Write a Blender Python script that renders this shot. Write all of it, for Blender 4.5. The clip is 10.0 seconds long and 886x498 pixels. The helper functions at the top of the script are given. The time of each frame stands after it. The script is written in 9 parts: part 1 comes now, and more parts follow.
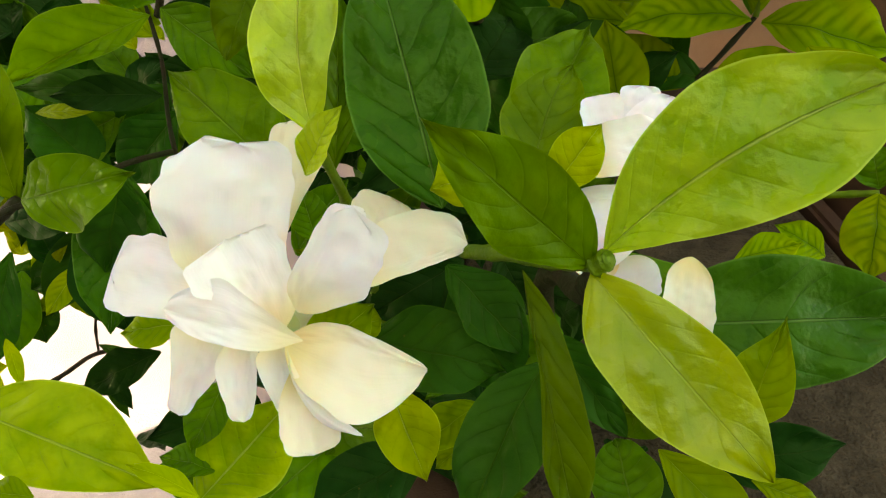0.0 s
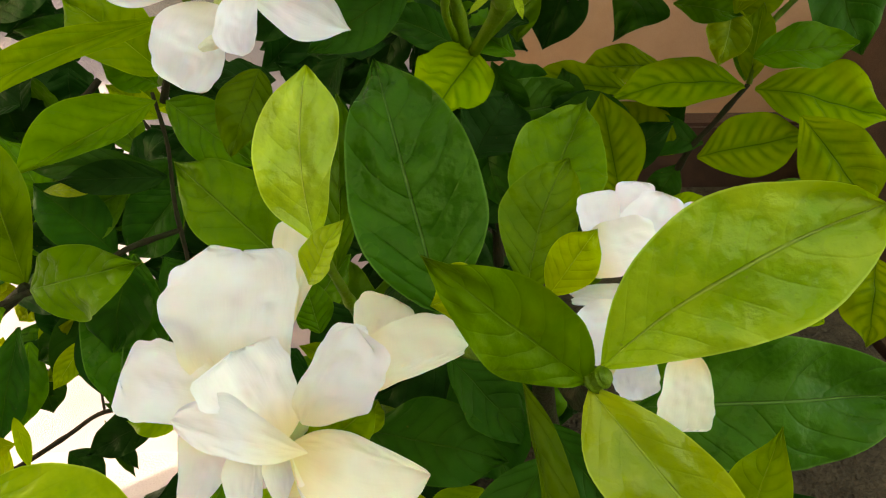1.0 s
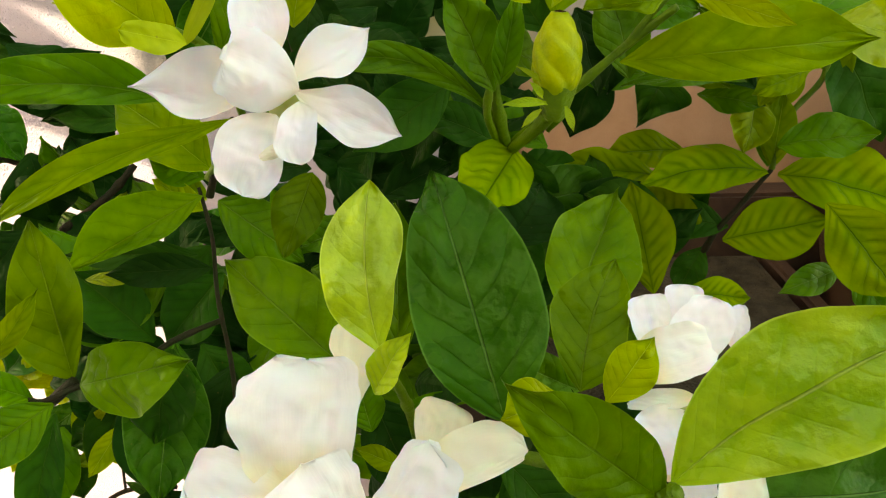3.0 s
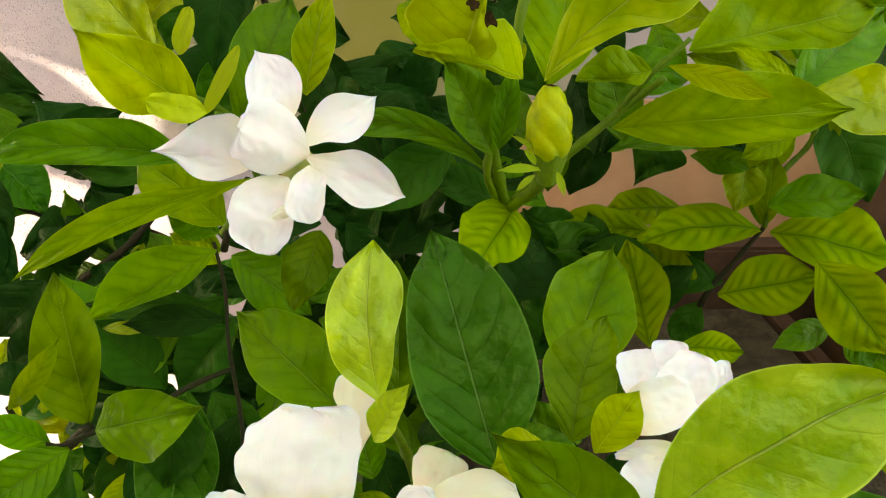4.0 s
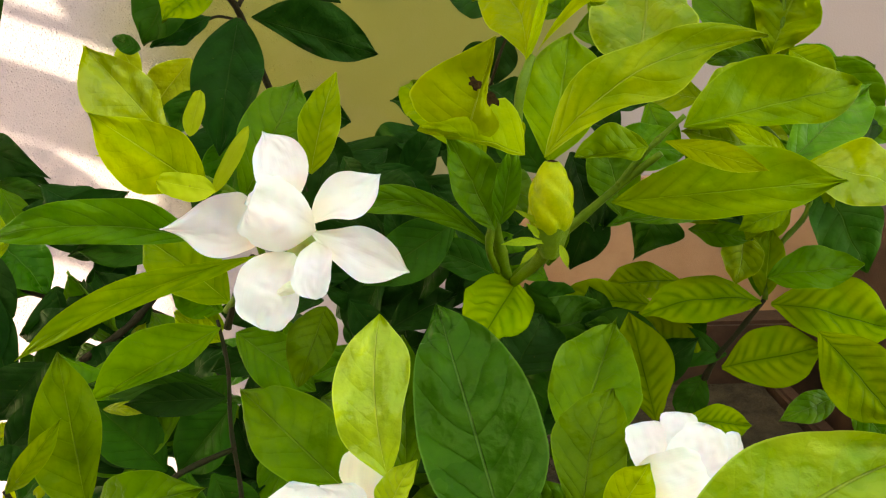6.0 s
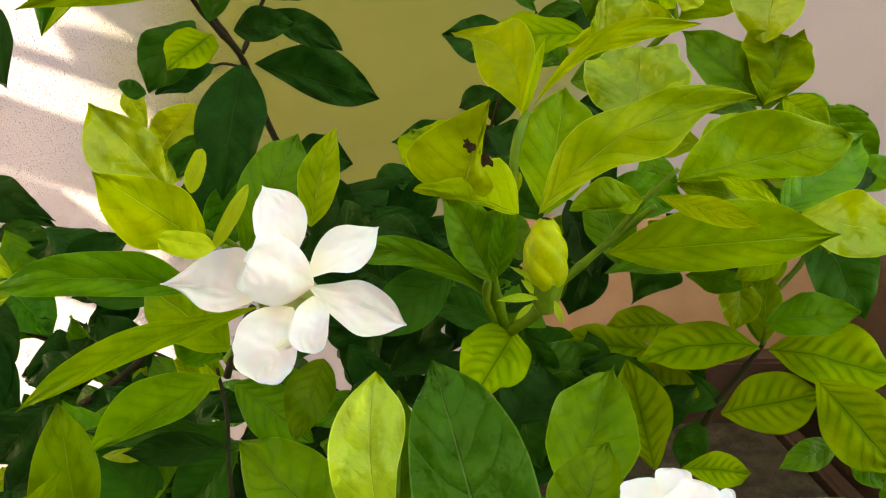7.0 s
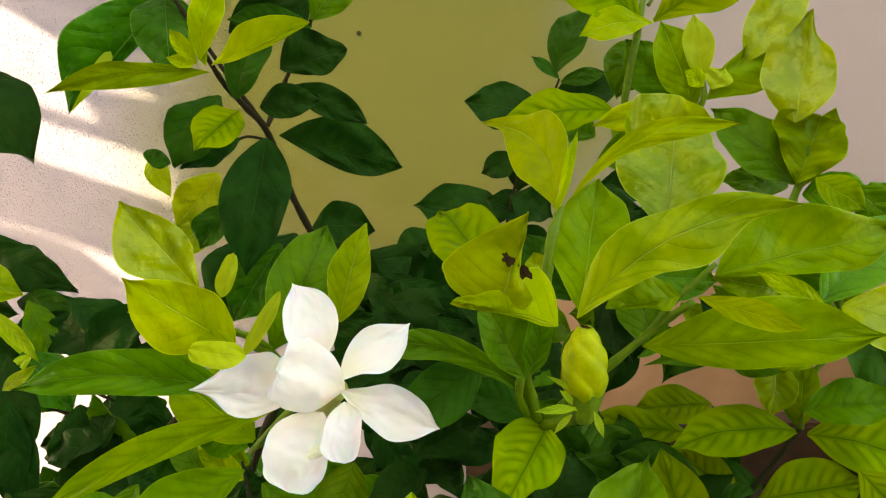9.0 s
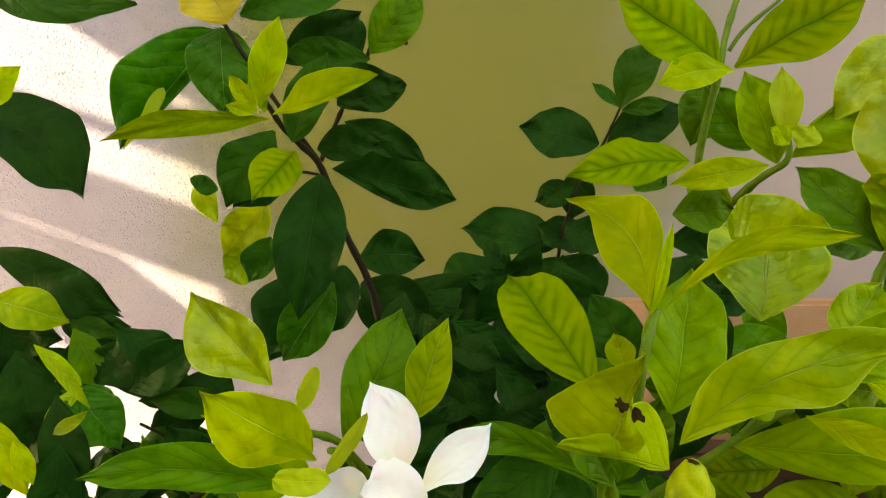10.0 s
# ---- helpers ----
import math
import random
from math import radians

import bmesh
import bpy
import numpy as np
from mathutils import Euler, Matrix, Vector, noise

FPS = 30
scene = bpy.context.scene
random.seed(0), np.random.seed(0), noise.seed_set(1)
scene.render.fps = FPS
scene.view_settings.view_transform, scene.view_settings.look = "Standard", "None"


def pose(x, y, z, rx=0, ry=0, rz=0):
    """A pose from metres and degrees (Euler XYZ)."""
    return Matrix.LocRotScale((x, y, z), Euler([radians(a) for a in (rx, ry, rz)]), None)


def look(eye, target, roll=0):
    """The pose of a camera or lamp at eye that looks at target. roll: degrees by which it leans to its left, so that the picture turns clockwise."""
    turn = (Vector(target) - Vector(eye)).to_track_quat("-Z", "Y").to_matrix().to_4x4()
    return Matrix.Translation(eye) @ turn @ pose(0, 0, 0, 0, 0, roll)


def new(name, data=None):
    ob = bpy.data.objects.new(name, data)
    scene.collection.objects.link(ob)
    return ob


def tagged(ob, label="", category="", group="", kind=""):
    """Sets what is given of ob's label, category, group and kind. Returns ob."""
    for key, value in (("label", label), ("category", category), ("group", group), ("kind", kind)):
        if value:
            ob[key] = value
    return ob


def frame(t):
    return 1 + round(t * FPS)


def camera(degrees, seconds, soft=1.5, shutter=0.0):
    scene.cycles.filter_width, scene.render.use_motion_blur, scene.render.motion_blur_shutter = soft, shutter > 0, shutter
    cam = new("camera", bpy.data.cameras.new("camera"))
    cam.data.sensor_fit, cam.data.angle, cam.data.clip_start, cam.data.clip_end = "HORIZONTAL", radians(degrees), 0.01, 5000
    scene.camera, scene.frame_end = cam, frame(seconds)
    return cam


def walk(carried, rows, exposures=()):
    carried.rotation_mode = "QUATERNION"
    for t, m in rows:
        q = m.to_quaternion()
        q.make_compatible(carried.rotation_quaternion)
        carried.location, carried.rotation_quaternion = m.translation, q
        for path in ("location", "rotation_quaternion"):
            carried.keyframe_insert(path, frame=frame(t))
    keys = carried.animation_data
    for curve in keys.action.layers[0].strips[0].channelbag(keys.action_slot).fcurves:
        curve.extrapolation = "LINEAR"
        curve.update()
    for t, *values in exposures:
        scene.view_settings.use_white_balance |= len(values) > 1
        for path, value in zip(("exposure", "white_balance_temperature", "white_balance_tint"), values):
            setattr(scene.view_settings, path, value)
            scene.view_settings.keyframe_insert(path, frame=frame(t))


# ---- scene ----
import numpy as np
from mathutils import noise

cam = camera(59.63, 10.0, soft=1.2)
PATH = [
    (0, (0.00466, -0.00193, 0.75171), (-0.01177, 1.73258, -0.24389), -0.00),
    (0.5, (0.00478, 0.00111, 0.76471), (-0.02002, 1.75469, -0.19672), -0.56),
    (1, (0.00567, 0.00497, 0.77439), (-0.01998, 1.77177, -0.16250), -0.95),
    (1.5, (0.00064, 0.00620, 0.78096), (-0.02593, 1.78462, -0.13363), -1.05),
    (2, (-0.00335, 0.00536, 0.78381), (-0.03156, 1.79154, -0.11550), -1.11),
    (2.5, (-0.00728, 0.00673, 0.78871), (-0.04381, 1.81276, -0.06972), -1.43),
    (3, (-0.01270, 0.00590, 0.79260), (-0.03490, 1.83475, -0.01660), -1.20),
    (3.5, (-0.01290, -0.00050, 0.79720), (-0.03950, 1.85352, 0.04760), -1.03),
    (4, (-0.00827, -0.00870, 0.80192), (-0.05633, 1.86658, 0.10838), -1.00),
    (4.5, (-0.00736, -0.01215, 0.80108), (-0.06293, 1.87923, 0.15331), -1.14),
    (5, (-0.00642, -0.01462, 0.80133), (-0.06781, 1.89115, 0.19780), -1.47),
    (5.5, (-0.00612, -0.01366, 0.80197), (-0.06539, 1.90751, 0.24917), -1.62),
    (6, (-0.01110, -0.01180, 0.80090), (-0.04890, 1.92463, 0.30210), -1.60),
    (6.5, (-0.01190, -0.01180, 0.80390), (-0.04510, 1.93617, 0.35190), -1.58),
    (7, (-0.00769, -0.01337, 0.81142), (-0.05466, 1.94044, 0.38665), -1.66),
    (7.5, (-0.00692, -0.01348, 0.81687), (-0.05892, 1.94325, 0.40638), -1.83),
    (8, (-0.00662, -0.01163, 0.82165), (-0.06250, 1.95062, 0.43893), -1.86),
    (8.5, (-0.00774, -0.00992, 0.82561), (-0.06885, 1.95763, 0.47205), -2.09),
    (9, (-0.01539, -0.00219, 0.83571), (-0.09449, 1.96881, 0.50571), -1.87),
    (9.5, (-0.02510, 0.00297, 0.84729), (-0.12454, 1.97209, 0.51165), -0.93),
    (10, (-0.04333, 0.02471, 0.88503), (-0.16959, 1.97800, 0.47427), -0.83),
]
walk(cam, [(t, look(eye, target, roll)) for t, eye, target, roll in PATH], exposures=[(0.0, 2.80, 11300, 4), (1.0, 2.66, 11300, 4), (2.5, 2.76, 11300, 4), (5.0, 3.03, 11300, 4), (8.5, 3.02, 11300, 4), (10.0, 2.87, 11300, 4)])

# ---- light ----
SUN_WAY = Vector((0.72, 0.50, -0.47)).normalized()
world = bpy.data.worlds.new("sky")
scene.world = world
world.use_nodes = True
wn = world.node_tree
sky = wn.nodes.new("ShaderNodeTexSky")
sky.sky_type, sky.sun_disc = "NISHITA", False
sky.sun_elevation = math.asin(-SUN_WAY.z)
sky.sun_rotation = math.atan2(-SUN_WAY.x, -SUN_WAY.y)
sky.dust_density = 2.5
wn.links.new(sky.outputs[0], wn.nodes["Background"].inputs[0])
wn.nodes["Background"].inputs[1].default_value = 0.15
sun = new("sun", bpy.data.lights.new("sun", "SUN"))
sun.data.energy, sun.data.angle, sun.data.color = 2.1, radians(0.5), (1.0, 0.98, 1.0)
sun.rotation_euler = SUN_WAY.to_track_quat("-Z", "Y").to_euler()


# ---- materials ----
def nodes_of(name):
    m = bpy.data.materials.new(name)
    m.use_nodes = True
    t = m.node_tree
    return m, t, t.nodes["Principled BSDF"]


def put(t, kind, inputs=(), **props):
    n = t.nodes.new(kind)
    for k, v in props.items():
        if k == "operation":
            n.operation = v
        elif k == "data_type":
            n.data_type = v
        elif k == "blend_type":
            n.blend_type = v
    for k, v in inputs:
        if hasattr(v, "is_output"):
            t.links.new(v, n.inputs[k])
        else:
            n.inputs[k].default_value = v
    return n


def calc(t, op, a, b=0.0, c=0.0):
    return put(t, "ShaderNodeMath", [(0, a), (1, b), (2, c)], operation=op).outputs[0]


def ramp(t, x, lo, hi, a=0.0, b=1.0):
    n = put(t, "ShaderNodeMapRange", [(0, x), (1, lo), (2, hi), (3, a), (4, b)])
    n.interpolation_type = "SMOOTHSTEP"
    return n.outputs[0]


def blend(t, fac, a, b, how="MIX"):
    n = put(t, "ShaderNodeMix", [(0, fac), (6, a), (7, b)], data_type="RGBA", blend_type=how)
    return n.outputs[2]


def grain(t, vec, scale, detail=3.0, rough=0.55):
    return put(t, "ShaderNodeTexNoise", [("Vector", vec), ("Scale", scale), ("Detail", detail), ("Roughness", rough)]).outputs["Fac"]


def col(c):
    return (*c, 1.0)


def leaf_material(name, base, other, vein, vein_mix, rib, rough, through_light, veins=9.0, relief=0.55, gloss=0.09, quilt=0.2, sheen=(0.72, 1.0, 0.30)):
    """Leaf skin: blotches, a pale midrib, sunken side veins, gloss and light that comes through."""
    m, t, b = nodes_of(name)
    uv = put(t, "ShaderNodeUVMap").outputs[0]
    xyz = put(t, "ShaderNodeSeparateXYZ", [(0, uv)]).outputs
    place = put(t, "ShaderNodeTexCoord").outputs["Object"]
    rnd = put(t, "ShaderNodeObjectInfo").outputs["Random"]
    big, fine = grain(t, place, 55, 3), grain(t, place, 700, 3)
    across = calc(t, "ABSOLUTE", calc(t, "MULTIPLY_ADD", xyz[1], 2.0, -1.0))
    # side veins leave the rib at a slant and curve toward the tip
    lift = calc(t, "MULTIPLY", calc(t, "POWER", across, 1.25), 1.75)
    wob = calc(t, "MULTIPLY_ADD", grain(t, place, 24, 1), 1.6, calc(t, "MULTIPLY", rnd, 3.0))
    s = calc(t, "ADD", calc(t, "SUBTRACT", calc(t, "MULTIPLY", xyz[0], veins), lift), wob)
    d = calc(t, "ABSOLUTE", calc(t, "MULTIPLY_ADD", calc(t, "FRACT", s), 2.0, -1.0))
    line = calc(t, "MULTIPLY", ramp(t, d, 0.86, 1.0), ramp(t, across, 0.98, 0.6))
    band = calc(t, "MULTIPLY", ramp(t, d, 0.25, 1.0), ramp(t, across, 1.0, 0.3))
    rib_line = ramp(t, across, 0.032, 0.008)
    rib_band = ramp(t, across, 0.28, 0.02)
    c = blend(t, ramp(t, big, 0.3, 0.7), col(base), col(other))
    c = blend(t, calc(t, "MULTIPLY", calc(t, "MAXIMUM", band, rib_band), vein_mix), c, col(vein))
    c = blend(t, calc(t, "MULTIPLY", rib_line, 0.75), c, col(rib))
    edge = ramp(t, across, 0.955, 0.99)
    c = blend(t, calc(t, "MULTIPLY", edge, 0.7), c, col([0.7 * x + 0.5 * y for x, y in zip(rib, other)]))
    c = blend(t, 1.0, c, put(t, "ShaderNodeHueSaturation", [("Hue", calc(t, "MULTIPLY_ADD", rnd, 0.016, 0.496)), ("Value", calc(t, "MULTIPLY_ADD", rnd, 0.35, 0.83)), ("Color", c)]).outputs[0])
    # blemishes
    spots = put(t, "ShaderNodeTexVoronoi", [("Vector", place), ("Scale", 130.0)]).outputs["Distance"]
    c = blend(t, calc(t, "MULTIPLY", ramp(t, spots, 0.07, 0.03), 0.35), c, (0.16, 0.12, 0.03, 1))
    t.links.new(c, b.inputs["Base Color"])
    t.links.new(calc(t, "MULTIPLY_ADD", big, 0.22, rough - 0.1), b.inputs["Roughness"])
    b.inputs["Specular IOR Level"].default_value = gloss
    b.inputs["Specular Tint"].default_value = col(sheen)
    high = calc(t, "SUBTRACT", calc(t, "MULTIPLY", big, 2.0), calc(t, "MULTIPLY", line, 0.3 * quilt))
    high = calc(t, "SUBTRACT", high, calc(t, "MULTIPLY", calc(t, "MULTIPLY", d, d), quilt))
    high = calc(t, "SUBTRACT", high, calc(t, "MULTIPLY", rib_line, 0.35))
    high = calc(t, "MULTIPLY_ADD", fine, 0.12, high)
    bump = put(t, "ShaderNodeBump", [("Strength", relief), ("Distance", 0.0022), ("Height", high)])
    t.links.new(bump.outputs[0], b.inputs["Normal"])
    glow = put(t, "ShaderNodeBsdfTranslucent", [("Color", blend(t, 1.0, c, (1.0, 0.95, 0.35, 1), "MULTIPLY")), ("Normal", bump.outputs[0])])
    mix = put(t, "ShaderNodeMixShader", [(0, through_light), (1, b.outputs[0]), (2, glow.outputs[0])])
    t.links.new(mix.outputs[0], t.nodes["Material Output"].inputs[0])
    return m


lime = leaf_material("lime_leaf", (0.28, 0.39, 0.006), (0.405, 0.49, 0.010), (0.21, 0.33, 0.003), 0.22, (0.44, 0.56, 0.07), 0.33, 0.38, 7, relief=0.8, gloss=0.22, quilt=0.08)
waxy_lime = leaf_material("waxy_lime_leaf", (0.25, 0.36, 0.006), (0.37, 0.46, 0.010), (0.19, 0.31, 0.003), 0.25, (0.44, 0.56, 0.07), 0.26, 0.34, 7, relief=0.7, gloss=0.6, quilt=0.06, sheen=(0.95, 1.0, 0.62))
# young leaf colour, bright enough to hold the sunlight of lit leaves too
young_sunlit_green = leaf_material("young_sunlit_leaf", (0.33, 0.47, 0.014), (0.47, 0.60, 0.035), (0.27, 0.40, 0.008), 0.1, (0.55, 0.64, 0.1), 0.33, 0.4, 7, relief=1.0, gloss=0.6, quilt=0.12)
blistered_green = leaf_material("blistered_leaf", (0.19, 0.33, 0.008), (0.36, 0.48, 0.022), (0.14, 0.27, 0.006), 0.12, (0.42, 0.53, 0.10), 0.27, 0.34, 8, relief=1.0, gloss=0.5, quilt=0.09, sheen=(0.90, 1.0, 0.55))
blistered_lime = leaf_material("blistered_lime_leaf", (0.33, 0.47, 0.014), (0.47, 0.60, 0.035), (0.27, 0.40, 0.008), 0.1, (0.55, 0.64, 0.1), 0.24, 0.4, 7, relief=0.9, gloss=0.7, quilt=0.05, sheen=(0.95, 1.0, 0.62))
tender_lime = leaf_material("tender_leaf", (0.39, 0.52, 0.025), (0.46, 0.58, 0.045), (0.36, 0.48, 0.012), 0.1, (0.48, 0.60, 0.06), 0.35, 0.42, 6, relief=0.4, gloss=0.2, quilt=0.02)
pale_green = leaf_material("pale_leaf", (0.21, 0.345, 0.007), (0.38, 0.50, 0.018), (0.15, 0.28, 0.006), 0.34, (0.40, 0.52, 0.09), 0.30, 0.34, 7, relief=0.8, gloss=0.28, quilt=0.14)
fresh_green = leaf_material("fresh_leaf", (0.146, 0.255, 0.003), (0.235, 0.342, 0.005), (0.08, 0.18, 0.002), 0.34, (0.26, 0.38, 0.035), 0.34, 0.34, 7, relief=0.7, gloss=0.24, quilt=0.12)
leaf_green = leaf_material("plain_leaf", (0.092, 0.205, 0.004), (0.150, 0.280, 0.006), (0.05, 0.13, 0.003), 0.28, (0.17, 0.29, 0.03), 0.32, 0.32, 7, quilt=0.14, gloss=0.26, relief=0.8)
mid_green = leaf_material("mid_leaf", (0.056, 0.180, 0.004), (0.102, 0.25, 0.006), (0.035, 0.10, 0.003), 0.25, (0.13, 0.25, 0.03), 0.32, 0.30, 7, quilt=0.16, gloss=0.26, relief=0.8)
deep_green = leaf_material("deep_leaf", (0.019, 0.112, 0.004), (0.036, 0.155, 0.006), (0.012, 0.072, 0.003), 0.2, (0.12, 0.26, 0.05), 0.28, 0.26, 7, relief=0.9, gloss=0.26, quilt=0.22)
# near-black green: the gloom inside the bush is put into this leaf colour
dark_shaded_green = leaf_material("dark_shaded_leaf", (0.005, 0.035, 0.004), (0.009, 0.053, 0.006), (0.006, 0.028, 0.001), 0.25, (0.018, 0.05, 0.008), 0.42, 0.22, 7, gloss=0.14)
# darker copy of the mid leaf, with shade among the foliage in its colour
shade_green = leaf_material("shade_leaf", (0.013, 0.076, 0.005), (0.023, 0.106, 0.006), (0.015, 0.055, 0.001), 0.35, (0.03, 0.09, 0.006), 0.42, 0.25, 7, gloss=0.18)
olive_green = leaf_material("olive_leaf", (0.060, 0.130, 0.001), (0.095, 0.172, 0.001), (0.035, 0.08, 0.001), 0.3, (0.09, 0.16, 0.012), 0.36, 0.28, 7, relief=0.7, gloss=0.22, quilt=0.12)
yellowing = leaf_material("yellowing_leaf", (0.17, 0.285, 0.002), (0.255, 0.35, 0.003), (0.035, 0.115, 0.003), 0.5, (0.04, 0.11, 0.006), 0.46, 0.32, 8, quilt=0.2, gloss=0.14)
straw = leaf_material("straw_leaf", (0.55, 0.42, 0.05), (0.62, 0.46, 0.06), (0.5, 0.36, 0.05), 0.3, (0.5, 0.36, 0.08), 0.55, 0.35)


def petal_material(name, tip, foot, reach):
    m, t, b = nodes_of(name)
    uv = put(t, "ShaderNodeUVMap").outputs[0]
    u = put(t, "ShaderNodeSeparateXYZ", [(0, uv)]).outputs
    place = put(t, "ShaderNodeTexCoord").outputs["Object"]
    big, fine = grain(t, place, 90, 2), grain(t, place, 900, 2)
    streak = grain(t, put(t, "ShaderNodeMapping", [("Vector", uv), ("Scale", (1.5, 26.0, 1.0))]).outputs[0], 1.0, 3)
    f = calc(t, "ADD", ramp(t, u[0], reach, 0.0), calc(t, "MULTIPLY_ADD", big, 0.5, -0.25))
    c = blend(t, f, col(tip), col(foot))
    t.links.new(c, b.inputs["Base Color"])
    b.inputs["Roughness"].default_value = 0.55
    b.inputs["Subsurface Weight"].default_value, b.inputs["Subsurface Scale"].default_value = 0.5, 0.004
    b.inputs["Specular IOR Level"].default_value = 0.3
    high = calc(t, "ADD", calc(t, "MULTIPLY", streak, 0.5), calc(t, "MULTIPLY_ADD", fine, 0.15, big))
    bump = put(t, "ShaderNodeBump", [("Strength", 0.13), ("Distance", 0.0016), ("Height", high)])
    t.links.new(bump.outputs[0], b.inputs["Normal"])
    glow = put(t, "ShaderNodeBsdfTranslucent", [("Color", blend(t, 1.0, c, (1.0, 0.93, 0.72, 1), "MULTIPLY"))])
    mix = put(t, "ShaderNodeMixShader", [(0, 0.11), (1, b.outputs[0]), (2, glow.outputs[0])])
    t.links.new(mix.outputs[0], t.nodes["Material Output"].inputs[0])
    return m


# foot yellows hold the petals' cream and the shade of the folds
petal_white = petal_material("white_petal", (0.93, 0.875, 0.845), (0.90, 0.81, 0.63), 0.45)
petal_cream = petal_material("cream_petal", (0.985, 0.925, 0.83), (0.945, 0.79, 0.40), 0.55)
petal_aged = petal_material("aged_petal", (0.95, 0.87, 0.64), (0.90, 0.71, 0.30), 0.55)
petal_base = petal_material("petal_tube", (0.70, 0.70, 0.42), (0.40, 0.48, 0.12), 0.6)


def rough_material(name, a, b2, scale, rough, relief, fine_scale=900.0, distance=0.002, gloss=0.4):
    m, t, b = nodes_of(name)
    place = put(t, "ShaderNodeNewGeometry").outputs["Position"]
    big, fine = grain(t, place, scale, 5, 0.6), grain(t, place, fine_scale, 3)
    c = blend(t, ramp(t, big, 0.32, 0.68), col(a), col(b2))
    c = blend(t, calc(t, "MULTIPLY", fine, 0.18), c, col([0.6 * x for x in a]))
    t.links.new(c, b.inputs["Base Color"])
    t.links.new(calc(t, "MULTIPLY_ADD", fine, 0.15, rough - 0.07), b.inputs["Roughness"])
    b.inputs["Specular IOR Level"].default_value = gloss
    bump = put(t, "ShaderNodeBump", [("Strength", relief), ("Distance", distance), ("Height", calc(t, "MULTIPLY_ADD", big, 0.6, fine))])
    t.links.new(bump.outputs[0], b.inputs["Normal"])
    return m


twig = rough_material("brown_twig", (0.030, 0.022, 0.009), (0.022, 0.03, 0.007), 160, 0.6, 0.5, gloss=0.12)
green_twig = rough_material("green_twig", (0.075, 0.155, 0.004), (0.115, 0.21, 0.006), 160, 0.45, 0.3, gloss=0.2)
dark_twig = rough_material("dark_twig", (0.030, 0.021, 0.006), (0.022, 0.019, 0.006), 160, 0.65, 0.6, gloss=0.15)
bud_skin = rough_material("bud_skin", (0.23, 0.32, 0.004), (0.40, 0.45, 0.010), 120, 0.4, 0.2, gloss=0.15)
bitten = rough_material("bitten_edge", (0.022, 0.013, 0.004), (0.05, 0.028, 0.008), 500, 0.85, 0.5, gloss=0.05)
peach = rough_material("peach_coat", (0.45, 0.235, 0.12), (0.52, 0.285, 0.155), 18, 0.7, 0.3)
terracotta = rough_material("brown_terracotta", (0.05, 0.023, 0.011), (0.085, 0.04, 0.02), 30, 0.6, 0.35)
soil = rough_material("dry_soil", (0.045, 0.033, 0.016), (0.095, 0.070, 0.038), 40, 0.95, 0.9, 320, 0.006, 0.2)
paving = rough_material("concrete", (0.40, 0.37, 0.38), (0.49, 0.455, 0.47), 9, 0.85, 0.5, 260, 0.003, 0.3)
timber = rough_material("grey_timber", (0.24, 0.20, 0.16), (0.33, 0.28, 0.22), 14, 0.8, 0.4)


def stucco_material():
    m, t, b = nodes_of("stucco")
    place = put(t, "ShaderNodeNewGeometry").outputs["Position"]
    cloud, stain = grain(t, place, 1.6, 4), grain(t, place, 14, 5)
    pits, fine = grain(t, place, 520, 2, 0.6), grain(t, place, 1500, 2, 0.6)
    c = blend(t, ramp(t, cloud, 0.35, 0.65), (0.345, 0.312, 0.358, 1), (0.405, 0.366, 0.42, 1))
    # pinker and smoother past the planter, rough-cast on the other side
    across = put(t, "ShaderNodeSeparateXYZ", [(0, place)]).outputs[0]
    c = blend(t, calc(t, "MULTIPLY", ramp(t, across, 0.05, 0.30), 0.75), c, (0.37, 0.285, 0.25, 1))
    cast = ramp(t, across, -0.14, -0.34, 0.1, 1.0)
    # olive tint behind the shrubs: shade and leaf bounce put into the wall colour
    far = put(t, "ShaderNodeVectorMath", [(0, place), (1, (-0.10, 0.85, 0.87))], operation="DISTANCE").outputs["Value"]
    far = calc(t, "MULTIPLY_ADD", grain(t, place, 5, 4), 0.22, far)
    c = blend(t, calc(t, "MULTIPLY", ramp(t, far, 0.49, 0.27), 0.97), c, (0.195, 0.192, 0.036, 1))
    c = blend(t, calc(t, "MULTIPLY", ramp(t, stain, 0.5, 0.75), 0.15), c, (0.28, 0.23, 0.15, 1))
    # pits a trace darker: their shade is in the colour
    c = blend(t, calc(t, "MULTIPLY", ramp(t, pits, 0.36, 0.28), 0.05), c, (0.16, 0.13, 0.11, 1))
    t.links.new(c, b.inputs["Base Color"])
    b.inputs["Roughness"].default_value = 0.9
    b.inputs["Specular IOR Level"].default_value = 0.2
    high = calc(t, "MULTIPLY_ADD", fine, 0.5, calc(t, "ADD", ramp(t, pits, 0.30, 0.62, 0.0, 1.6), calc(t, "MULTIPLY", stain, 0.4)))
    bump = put(t, "ShaderNodeBump", [("Strength", 0.34), ("Distance", 0.0018), ("Height", calc(t, "MULTIPLY", high, cast))])
    t.links.new(bump.outputs[0], b.inputs["Normal"])
    return m


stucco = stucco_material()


# ---- building blocks ----
def mesh_of(name, verts, faces, mat, uvs=None, smooth=True):
    me = bpy.data.meshes.new(name)
    me.from_pydata(verts, [], faces)
    if uvs is not None:
        layer = me.uv_layers.new(name="UVMap")
        for loop in me.loops:
            layer.data[loop.index].uv = uvs[loop.vertex_index]
    for poly in me.polygons:
        poly.use_smooth = smooth
    me.materials.append(mat)
    me.update()
    return me


